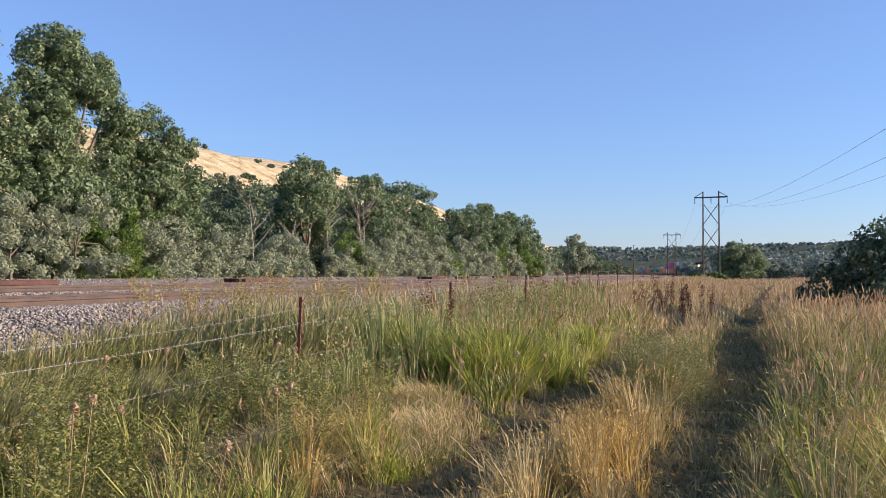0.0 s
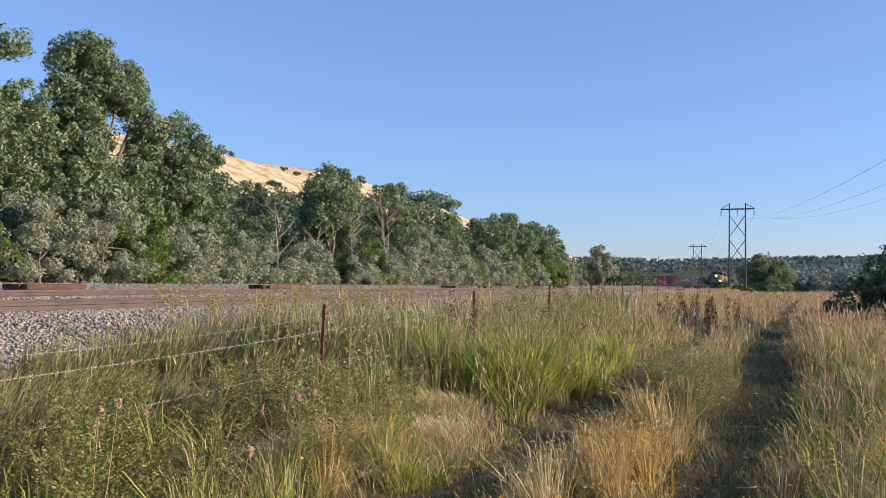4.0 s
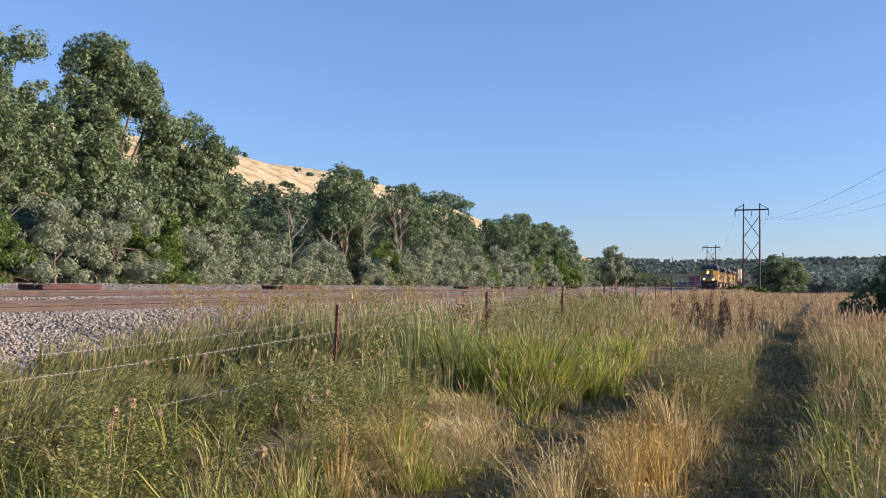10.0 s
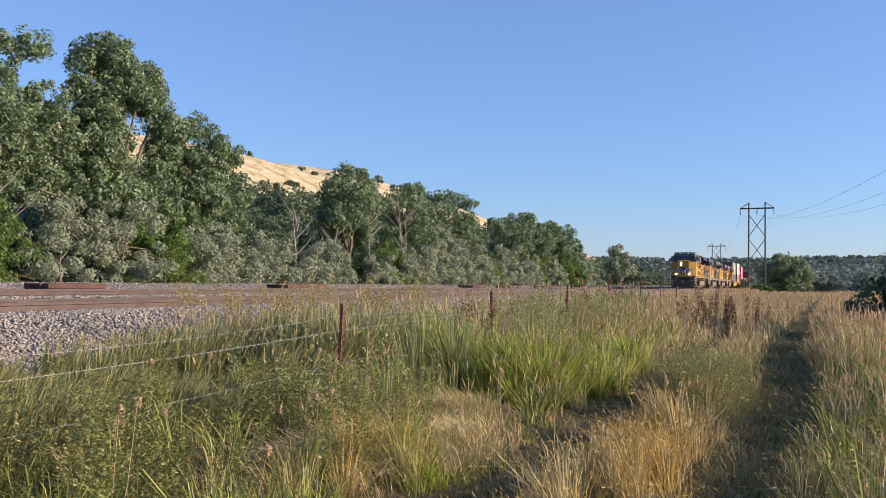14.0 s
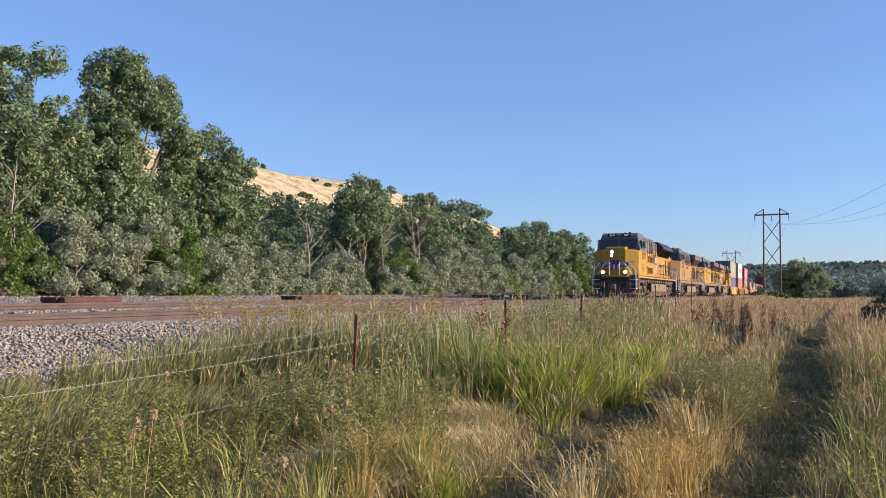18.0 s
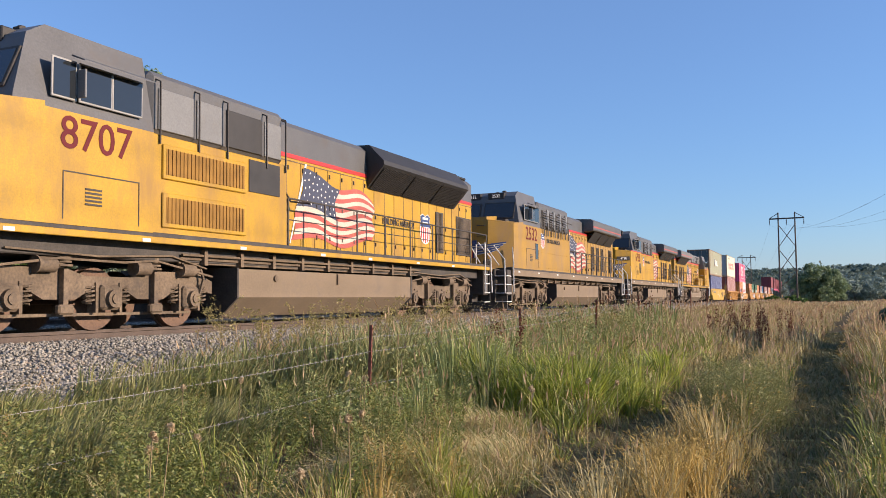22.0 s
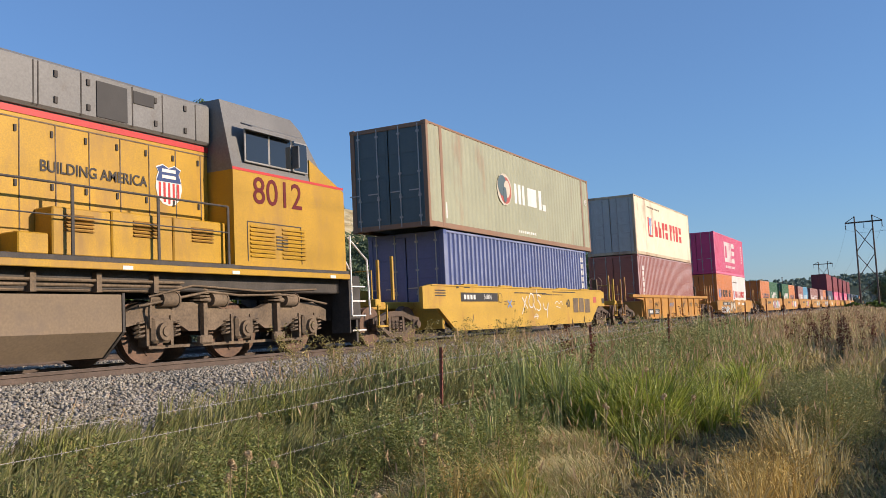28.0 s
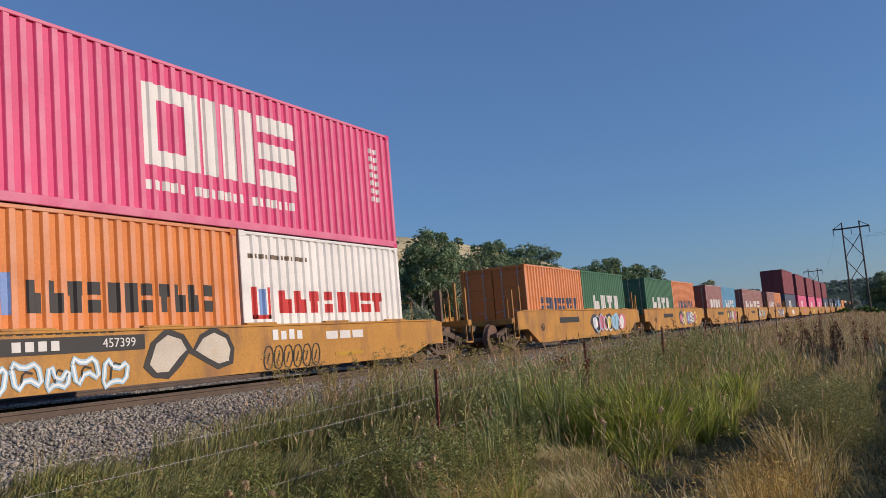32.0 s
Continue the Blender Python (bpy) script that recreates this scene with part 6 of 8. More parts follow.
    for dz in (-0.13, 0.13):
        # open collar, added so the glowing lens shows less from the side
        part("added_collar", Shape().cyl((0.33, 0.21, hz + dz), (0.22, 0.21, hz + dz), 0.108, 16, caps=False), P_dark, hl, "black collar added to hide the lens from the side")
        part("lens", Shape().cyl((0.33, 0.21, hz + dz), (0.322, 0.21, hz + dz), 0.095, 16), LAMP if lit else P_frame, hl, "lit round lamp" if lit else "clear round lamp")
    for s in (-1, 1):
        dl = part("ditch_light", Shape().cyl((0.16, s * 0.80, 1.86), (0.02, s * 0.80, 1.86), 0.13, 14).box(0.05, 0.2, s * 0.80 - 0.1, s * 0.80 + 0.1, 1.66, 1.78, 0.01), P_dark, lo, "black ditch lamp housing")
        # the same added collar, covering the lens off its axis
        part("added_collar", Shape().cyl((0.02, s * 0.80, 1.86), (-0.09, s * 0.80, 1.86), 0.112, 14, caps=False), P_dark, dl, "black collar added to hide the lens from the side")
        part("lens", Shape().cyl((0.02, s * 0.80, 1.86), (0.012, s * 0.80, 1.86), 0.10, 14), LAMP if lit else P_frame, dl, "lit round lamp" if lit else "clear round lamp")
    # hood
    B0, B1 = 4.55, (8.75 if kind == "wide" else 9.3)        # full-width box behind the cab
    bw = HW - 0.02
    end = L - 0.55
    NW = 0.98
    TOP = 4.64 if kind == "wide" else 4.56
    if kind != "late":
        part("equipment_box", Shape().box(B0, B1, -bw, bw, 1.66, 3.42, 0.02), yellow, lo, "painted equipment box behind the cab")
        part("upper_box", Shape().box(B0, B1, -bw + 0.08, bw - 0.08, 3.42, 4.56, 0.10), grey, lo, "grey upper equipment box")
        for s in (-1, 1):
            if number == "6738":
                part("box_stripe", Shape().box(B0, B1, s * (bw + 0.001), s * (bw + 0.006), 3.38, 3.42), P_red, lo, "thin red stripe")
            gr = Shape()
            if kind == "wide":
                for x0, x1, z0, z1 in ((4.85, 7.15, 2.72, 3.18), (4.85, 7.15, 1.86, 2.32)):
                    fr = part("grille", Shape().box(x0 - 0.08, x1 + 0.08, s * (bw + 0.002), s * (bw + 0.04), z0 - 0.08, z1 + 0.08, 0.015), yellow, lo, "framed grille")
                    bars = Shape().box(x0, x1, s * (bw + 0.04), s * (bw + 0.045), z0, z1)
                    part("grille_mesh", bars, P_amber, fr, "dusty amber mesh")
                    for k in range(22):
                        x = x0 + (x1 - x0) * (k + 0.5) / 22
                        part("grille_bar", Shape().box(x - 0.014, x + 0.014, s * (bw + 0.046), s * (bw + 0.06), z0, z1), P_amber, fr)
                part("side_screen", Shape().box(7.35, 8.45, s * (bw + 0.002), s * (bw + 0.02), 2.7, 3.36), P_black, lo, "dark screen")
                for x0, x1 in ((4.75, 5.7), (5.8, 6.55), (6.7, 7.9), (8.0, 8.6)):
                    part("upper_panel", Shape().box(x0, x1, s * (bw - 0.08), s * (bw - 0.05), 3.52, 4.26, 0.01), P_lgrey if x0 != 6.7 else P_black, lo, "light grey panel")
                for x in (4.70, 5.76, 6.62, 7.95, 8.66):
                    part("roof_post", Shape().tube([(x, s * (bw + 0.03), 3.25), (x, s * (bw + 0.03), 4.36), (x, s * (bw - 0.2), 4.46)], 0.02, 6), P_dark, lo)
            else:
                boxes = (5.05, 6.05, 7.05, 8.05) if number == "2532" else (5.75, 6.75)
                for x0 in boxes:
                    fr = part("vent_box", Shape().box(x0, x0 + 0.62, s * (bw - 0.08), s * (bw - 0.04), 3.55, 4.24, 0.01), P_dark, lo, "dark recessed vent")
                    for k in range(6):
                        z = 3.60 + 0.105 * k
                        part("vent_slat", Shape().prism([(s * (bw - 0.04), z + 0.06), (s * (bw + 0.01), z), (s * (bw + 0.01), z + 0.012), (s * (bw - 0.04), z + 0.075)], "x", x0 + 0.04, x0 + 0.58), grey, fr)
                    part("vent_post", Shape().box(x0 + 0.66, x0 + 0.92, s * (bw - 0.08), s * (bw - 0.015), 3.50, 4.30, 0.01), P_lgrey, lo, "pale grey panel between vents")
                part("upper_door", Shape().box(8.45 if number != "2532" else 8.98, 9.2, s * (bw - 0.08), s * (bw - 0.05), 3.50, 4.26, 0.01), P_dark, lo, "dark door in the upper box")
                if number == "2532":
                    for k in range(8):
                        x = 4.9 + 0.56 * k
                        part("hanging_bracket", Shape().box(x, x + 0.11, s * (bw + 0.05), s * (bw + 0.075), 3.15, 3.72, 0.005), P_dark, lo, "dark hanging bracket")
                part("door_window", Shape().box(3.75, 4.1, s * (HW + 0.002), s * (HW + 0.012), 2.1, 2.75), P_window, lo, "small dark door window")
                rv = Shape()
                for k in range(14):
                    for z in (1.78, 2.42, 3.30):
                        rv.cyl((4.7 + 0.33 * k, s * (bw + 0.0), z), (4.7 + 0.33 * k, s * (bw + 0.008), z), 0.014, 6)
                tagged(part("rivets", rv, yellow, lo), kind="stuff")
        if kind == "std":
            for s in (-1, 1):
                rail = Shape().tube([(4.9, s * (bw + 0.14), 3.98), (9.2, s * (bw + 0.14), 3.92)], 0.018, 6)
                part("roof_rail", rail, P_dark, lo)
    hood0 = B1 if kind != "late" else 4.55
    part("hood", Shape().box(hood0, end, -NW, NW, 1.68, 3.80, 0.03), yellow, lo, "long narrow painted hood")
    part("hood_top", Shape().prism([(-NW, 3.80), (-NW + 0.01, TOP - 0.14), (-NW + 0.16, TOP), (NW - 0.16, TOP), (NW - 0.01, TOP - 0.14), (NW, 3.80)], "x", hood0, end), grey, lo, "grey hood roof")
    if kind != "late":
        part("roof_walk", Shape().box(16.0, end - 0.25, -NW + 0.1, NW - 0.1, TOP, TOP + 0.09, 0.03), P_soot, lo, "dark fan cowl along the roof")
    for s in (-1, 1):
        part("hood_stripe", Shape().box(hood0, end, s * (NW + 0.001), s * (NW + 0.007), 3.78, 3.88), P_red, lo, "thin red stripe")
        n = int((end - hood0) / 0.62)
        doors, latch = Shape(), Shape()
        for k in range(n):
            x = hood0 + 0.2 + 0.62 * k
            doors.box(x, x + 0.018, s * (NW + 0.001), s * (NW + 0.010), 1.74, 3.72)
            for z in (1.95, 2.7, 3.5):
                latch.box(x + 0.06, x + 0.10, s * (NW + 0.001), s * (NW + 0.025), z, z + 0.10)
        doors.box(hood0, end, s * (NW + 0.001), s * (NW + 0.009), 3.70, 3.72)
        part("door_seams", doors, P_truck, lo, "seams of the hood doors")
        tagged(part("latches", latch, P_dark, lo), "dark latches and hinges", kind="stuff")
        # radiators
        wg0, wg1 = (13.5, 19.7) if kind == "wide" else (14.1, 21.12)
        if kind == "wide":
            part("radiator_wing", Shape().prism([(s * NW, 3.50), (s * 1.52, 4.12), (s * 1.50, 4.24), (s * 1.06, 4.68), (0, 4.72), (0, 4.1)], "x", wg0, wg1), P_soot, lo, "flared dark radiator wing")
            for k in range(3):
                xa, xb = wg0 + 0.10 + 2.0 * k, wg0 + 2.0 + 2.0 * k
                at = lambda x, f: (x, s * (NW + 0.035 + 0.49 * f), 3.51 + 0.57 * f - 0.02)
                sc = part("radiator_screen", Shape().add([at(xa, 0), at(xb, 0), at(xb, 1), at(xa, 1)], [(0, 1, 2, 3)]), P_black, lo, "black radiator mesh")
                ribs = Shape()
                for j in range(24):
                    x = xa + (xb - xa) * (j + 0.5) / 24
                    ribs.tube([at(x, 0.03), at(x, 0.97)], 0.012, 4)
                tagged(part("screen_ribs", ribs, P_soot, sc), kind="stuff")
        else:
            part("radiator_wing", Shape().prism([(0, 3.90), (s * NW, 3.96), (s * 1.50, 4.02), (s * 1.55, 4.07), (s * 1.55, 4.50), (s * 1.42, 4.60), (0, 4.68)], "x", wg0, wg1), grey, lo, "boxy overhanging radiator cover")
            part("wing_stripe", Shape().box(wg0, wg1, s * 1.551, s * 1.556, 4.17, 4.24), P_fred, lo, "thin red stripe")
            for k in range(3):
                part("radiator_screen", Shape().add([(wg0 + 0.9 + 1.85 * k, s * (NW + 0.02), 3.46), (wg0 + 2.6 + 1.85 * k, s * (NW + 0.02), 3.46), (wg0 + 2.6 + 1.85 * k, s * 1.40, 3.99), (wg0 + 0.9 + 1.85 * k, s * 1.40, 3.99)], [(0, 1, 2, 3)]), P_black, lo, "black slanted radiator screen")
        for x0, wide in (((18.12, 0.62), (19.86, 1.35)) if kind == "wide" else ((15.9, 0.62), (17.0, 0.62), (18.1, 0.62), (20.1, 0.75))):
            fr = part("hood_grille", Shape().box(x0, x0 + wide, s * (NW + 0.002), s * (NW + 0.03), 1.97, 3.28, 0.01), P_dark, lo, "dark slatted grille door")
            for k in range(int(wide / 0.105)):
                part("grille_bar", Shape().box(x0 + 0.06 + 0.1 * k, x0 + 0.09 + 0.1 * k, s * (NW + 0.03), s * (NW + 0.045), 2.02, 3.23), P_truck, fr)
        handrail(lo, s * (HW - 0.05), hood0 + 0.1, L - 0.5, 1.62 if number != "2532" else 1.12, P_dark, wide=0.028 if number != "2532" else 0.07)
        hose = Shape().tube([(hood0 + 0.3, s * (NW + 0.05), 3.9), (hood0 + 0.42, s * (NW + 0.06), 3.2), (hood0 + 0.9, s * (NW + 0.08), 2.75), (hood0 + 1.1, s * (HW - 0.1), 2.70)], 0.025, 6)
        if kind != "late":
            part("conduit", hose, P_dark, lo)
    part("exhaust_stack", Shape().box(11.2, 12.3, -0.35, 0.35, 4.46, 4.62, 0.03), P_dark, lo, "dark exhaust stack")
    part("fan_hatch", Shape().cyl((13.2, 0, 4.46), (13.2, 0, 4.58), 0.4, 16), P_dark, lo, "round fan hatch")
    for k in range(3):
        part("horn", Shape().cyl((10.1 + 0.16 * k, -0.45, 4.46), (10.1 + 0.16 * k, -0.45, 4.64), 0.03, 6).cyl((10.1 + 0.16 * k, -0.35, 4.66), (9.75 + 0.16 * k, -0.55, 4.68), 0.05, 8, 0.12), P_dark, lo, "black air horn")
    if number == "6738":
        for s in (-1, 1):
            nb = part("nose_number_board", Shape().box(-0.42, 0.42, -0.03, 0.02, -0.12, 0.12, 0.01), P_black, lo, "black number board", at=pose(0.70, s * 1.14, 2.95, 0, 0, -56.3 if s < 0 else -123.7))
            lettering("board_number", number, 0.20, LAMP_IN, lo, pose(0.70 - 0.03, s * (1.14 + 0.02), 2.95, 90, 0, -56.3 if s < 0 else -123.7), "pale number")
    if kind == "late":
        # inspection boxes on the roof and walkway boxes
        part("upper_box", Shape().box(4.56, 10.6, -NW - 0.10, NW + 0.10, 3.90, 4.66, 0.05), P_mgrey, lo, "long grey upper box")
        for s in (-1, 1):
            seams = Shape()
            for x in (4.95, 5.75, 6.42, 7.45, 8.22, 8.30, 9.4):
                seams.box(x, x + 0.02, s * (NW + 0.10), s * (NW + 0.108), 3.93, 4.60)
            for x in (5.2, 5.9, 7.3, 7.9):
                for z in (4.02, 4.42):
                    seams.box(x, x + 0.06, s * (NW + 0.10), s * (NW + 0.125), z, z + 0.10)
            part("panel_seams", seams, P_dark, lo, "dark panel seams and latches")
        for s in (-1, 1):
            for x0, x1, z0, z1 in ((6.55, 7.17, 3.96, 4.54), (5.96, 6.42, 4.33, 4.54)):
                part("box_screen", Shape().box(x0, x1, s * (NW + 0.101), s * (NW + 0.118), z0, z1), P_black, lo, "dark screen")
            for x0, x1, z1 in ((4.58, 5.86, 2.44), (5.88, 7.16, 2.43), (7.18, 8.24, 2.40), (8.3, 8.8, 2.0)):
                wb = part("walkway_box", Shape().box(x0, x1, s * (NW + 0.004), s * (NW + 0.40), 1.69, z1, 0.02), yellow, lo, "painted walkway box")
                if z1 > 2.2:
                    lv = Shape()
                    louvres(lv, x0 + 0.34, x0 + 0.86, s * (NW + 0.402), 2.04, 2.32, 5, s)
                    part("louvre", lv, P_amber, wb)
    for s in (-1, 1):
        y = s * (NW + 0.012)
        if s < 0 or kind == "late":
            fx0, fx1 = flag
            fl = flag_mural(lo, fx0, fx1, 1.85, 3.72, -(NW + 0.012))
            if s > 0:
                fl.matrix_basis = Matrix.Rotation(math.pi, 4, "Z") @ Matrix.Translation((-(fx0 + fx1), 0, 0))
            sx, ssx, yy, tz, sz, ss = slogan
            if s < 0:
                shield(lo, ssx, -(yy + 0.010), sz, ss)
            else:
                shield(lo, -ssx, -(yy + 0.010), sz, ss)
                [o for o in lo.children if o.name.startswith("shield")][-1].matrix_basis = Matrix.Rotation(math.pi, 4, "Z")
            lettering("slogan", "BUILDING AMERICA", 0.245, P_dark, lo, on_side(sx, tz, s * (yy + 0.012), s > 0), "black slogan lettering", 0.004, 0.95)
    return lo


# four engines: three nose first, the last tail first
engines = []
SPEC = [("wide", "8707", P_yellow, "bright yellow diesel locomotive with lit headlamps leading the train", (9.75, 13.85), (15.45, 17.33, 0.98, 2.69, 2.66, 0.94), False, True),
        ("std", "2532", P_faded, "faded orange-yellow diesel locomotive, second in the train", (10.75, 14.5), (6.5, 4.86, 1.54, 2.95, 2.92, 0.66), False, False),
        ("std", "6738", P_yellow, "yellow diesel locomotive with an open walkway, third in the train", (10.75, 14.4), (6.82, 5.32, 1.54, 2.91, 2.92, 0.64), False, False),
        ("late", "8012", P_yellow, "yellow diesel locomotive running tail first, with air reservoirs", (10.6, 13.9), (7.10, 5.55, 0.98, 3.05, 3.06, 0.72), True, False)]
for (kind, number, paint, label, flag, slogan, drums, lit), u in zip(SPEC, (0.0, 23.3, 46.25, 68.9)):
    lo = locomotive(kind, number, paint, label, flag, slogan, drums, lit)
    engines.append((lo, u, 21.9, kind == "late"))

# ---- containers ----
CW = 2.438


def container_paint(name, base, rust=0.62, vary=0.08, rough=0.52, coat=0.0, rib_pale=0.0):
    """Rust-streaked container paint; the last argument makes the outer faces of the pressed ribs paler."""
    m = material(name, base, rough, 0, vary, 26, 0.8, 0.04, coat=coat, dirt=(0.26, 0.13, 0.07), dirt_at=rust, dirt_scale=0.75, streak=4)
    if rib_pale:
        n, l = m.node_tree.nodes, m.node_tree.links
        b = n["Principled BSDF"]
        was = b.inputs["Base Color"].links[0].from_socket
        tc, sep, size, rng_, nz, worn, mx = (n.new("ShaderNode" + k) for k in ("TexCoord", "SeparateXYZ", "Math", "MapRange", "TexNoise", "Math", "Mix"))
        l.new(tc.outputs["Object"], sep.inputs[0])
        size.operation = "ABSOLUTE"
        l.new(sep.outputs["Y"], size.inputs[0])
        rng_.inputs["From Min"].default_value, rng_.inputs["From Max"].default_value, rng_.inputs["To Max"].default_value = 1.192, 1.206, rib_pale
        l.new(size.outputs[0], rng_.inputs["Value"])
        nz.inputs["Scale"].default_value, nz.inputs["Detail"].default_value = 2.2, 6
        l.new(tc.outputs["Object"], nz.inputs["Vector"])
        # paler on the outer rib faces, broken up by noise
        worn.operation = "MULTIPLY"
        l.new(rng_.outputs["Result"], worn.inputs[0])
        l.new(nz.outputs["Fac"], worn.inputs[1])
        mx.data_type = "RGBA"
        l.new(worn.outputs[0], mx.inputs["Factor"])
        l.new(was, mx.inputs["A"])
        mx.inputs["B"].default_value = (*[0.62 + 0.3 * c for c in base], 1)
        l.new(mx.outputs["Result"], b.inputs["Base Color"])
    return m


C_sage = container_paint("pale_sage_container", (0.30, 0.305, 0.205), 0.585)
C_edge = container_paint("rusted_sage_edges", (0.25, 0.145, 0.085), 0.50)
C_teal = container_paint("dark_teal_doors", (0.075, 0.115, 0.125), 0.66)
C_pale = container_paint("pale_grey_doors", (0.42, 0.44, 0.42), 0.62)
C_edge2 = container_paint("rusted_cream_edges", (0.52, 0.42, 0.28), 0.50)
C_navy = container_paint("navy_container", (0.080, 0.105, 0.245), 0.70, rough=0.4, coat=0.2, rib_pale=0.42)
C_cream = container_paint("cream_container", (0.68, 0.62, 0.46), 0.575)
C_brown = container_paint("oxide_red_container", (0.32, 0.092, 0.066), 0.70, rough=0.4, coat=0.2, rib_pale=0.6)
C_pink = container_paint("magenta_container", (0.60, 0.050, 0.16), 0.78, rib_pale=0.35)
C_orange = container_paint("orange_container", (0.60, 0.185, 0.035), 0.70, rib_pale=0.3)
C_white = container_paint("white_container", (0.72, 0.70, 0.66), 0.72)
C_green = container_paint("green_container", (0.045, 0.15, 0.075), 0.72)
C_sky = container_paint("light_blue_container", (0.11, 0.32, 0.48), 0.74)
C_slate = container_paint("slate_blue_container", (0.06, 0.075, 0.115), 0.74)
C_wine = container_paint("wine_red_container", (0.20, 0.038, 0.045), 0.74)
W_yellow = material("yellow_well_car_paint", (0.47, 0.285, 0.040), 0.55, 0, 0.10, 30, 0.8, 0.04, dirt=(0.34, 0.16, 0.05), dirt_at=0.55, dirt_scale=0.9, streak=3)
W_worn = material("worn_ochre_well_car_paint", (0.43, 0.205, 0.036), 0.6, 0, 0.12, 30, 0.9, 0.05, dirt=(0.22, 0.105, 0.045), dirt_at=0.50, dirt_scale=1.0, streak=2.5)
W_mark = material("black_marking_paint", (0.03, 0.028, 0.026), 0.6, 0, 0.1, 30, 2, 0)
W_rod = material("zinc_rod", (0.36, 0.35, 0.33), 0.45, 0.6, 0.1, 30, 3, 0)
G_paints = [material("spray_paint", c, 0.5, 0, 0.1, 30, 2, 0) for c in ((0.30, 0.50, 0.62), (0.72, 0.72, 0.70), (0.55, 0.16, 0.22), (0.62, 0.50, 0.10), (0.05, 0.05, 0.055), (0.16, 0.26, 0.50))]
C_MESH = {}


def corrugated(L, H, y, s, z0, waves, deep=0.042):
    """One pressed side wall between the rails."""
    sh = Shape()
    p = L / waves
    prof = []
    for k in range(waves):
        x = k * p
        prof += [(x, 0.0), (x + p * 0.36, 0.0), (x + p * 0.49, deep), (x + p * 0.87, deep)]
    prof.append((L, 0.0))
    n = len(prof)
    v = [(x, y - s * d, z0) for x, d in prof] + [(x, y - s * d, z0 + H) for x, d in prof]
    return sh.add(v, [(i, i + 1, n + i + 1, n + i) for i in range(n - 1)])


def container(name, L, H, paint, label, posts=0.0, fine=True, mates="containers on the train", edge=None, doors=None, press=0.042):
    """A shipping container, floor at z = 0, from x = 0 to L; doors at its x = 0 end, toward the engine."""
    c = thing(name, label, "container", group=mates)
    key = (L, H, fine, press)
    w = CW / 2
    if key not in C_MESH:
        fr = Shape()
        for s in (-1, 1):
            fr.box(0.09, L - 0.09, s * w, s * (w - 0.07), H - 0.075, H - 0.012, 0.008).box(0.09, L - 0.09, s * w, s * (w - 0.06), 0.02, 0.17, 0.008)
            for x in (0, L - 0.13):
                fr.box(x + 0.005, x + 0.125, s * (w - 0.002), s * (w - 0.14), 0.1, H - 0.1, 0.012)
        for x in (0.0, L - 0.1):
            fr.box(x + 0.01, x + 0.09, -w + 0.1, w - 0.1, H - 0.14, H - 0.02, 0.01).box(x + 0.01, x + 0.09, -w + 0.1, w - 0.1, 0.02, 0.16, 0.01)
        if posts:
            for x in (posts, L - posts - 0.16):
                for s in (-1, 1):
                    fr.box(x, x + 0.16, s * (w + 0.004), s * (w - 0.1), 0.02, H - 0.02, 0.01)
        walls = [corrugated(L - 0.24, H - 0.24, s * (w - 0.012), s, 0.165, int(L / (0.278 if fine else 0.55)), press) for s in (-1, 1)]
        top = Shape().box(0.08, L - 0.08, -w + 0.05, w - 0.05, H - 0.05, H - 0.02).box(0.1, L - 0.1, -w + 0.05, w - 0.05, 0.12, 0.16)
        cast = Shape().box(0, 0.178, 0, 0.162, 0, 0.118, 0.012)
        ends = Shape().box(0.035, 0.06, -w + 0.13, -0.012, 0.15, H - 0.13, 0.004)
        ridge = Shape().box(0.026, 0.0348, -w + 0.2, -0.06, 0, (H - 0.6) / 4, 0.004)
        back = Shape().box(L - 0.07, L - 0.05, -w + 0.1, w - 0.1, 0.15, H - 0.13)
        rods = Shape()
        rods.cyl((0.012, 0, 0.06), (0.012, 0, H - 0.06), 0.018, 7).box(-0.01, 0.03, -0.03, 0.03, 0.9, 0.96).box(-0.012, 0.0, -0.02, 0.32, 1.02, 1.05)
        for z in (0.3, 0.85, 1.5, H - 0.3):
            rods.box(0.0, 0.035, -0.05, 0.05, z, z + 0.05)
        C_MESH[key] = [s.mesh("shape") for s in (fr, *walls, top, cast, ends, back, rods, ridge)]
    fr, wl, wr, top, cast, ends, back, rods, ridge = C_MESH[key]
    WALLS[c.name] = (L, int(L / (0.278 if fine else 0.55)), press)

    def put(nm, me, mat, at=None, lab=""):
        m = me.copy()
        m.name = nm
        m.materials.clear()
        return part(nm, m, mat, c, lab, at)

    put("frame", fr, edge or paint)
    s1 = put("side_wall", wl, paint, pose(0.12, 0, 0))
    put("side_wall", wr, paint, pose(0.12, 0, 0))
    put("roof", top, paint)
    put("end_wall", back, paint)
    if fine:
        for i, (x, y, z) in enumerate([(x, y, z) for x in (-0.003, L - 0.175) for y in (-w - 0.003, w - 0.159) for z in (0.0, H - 0.118)]):
            put("corner_casting", cast, edge or paint, pose(x, y, z), "worn corner casting")
    for s in (0, 1):
        dy = s * (w - 0.11 - 0.012) + (0.012 if s else 0)
        dr = put("door", ends, doors or paint, pose(0, dy, 0), "plain steel door")
        if fine:
            for k in range(4):
                m = ridge.copy()
                m.materials.clear()
                part("door_panel", m, doors or paint, dr, "", pose(0, 0, 0.22 + k * (H - 0.42) / 4))
            for k in range(2):
                ob = put("locking_rod", rods, W_rod, pose(0, (-0.95, -0.35, 0.35, 0.95)[2 * s + k], 0), "zinc locking rod")
    return c


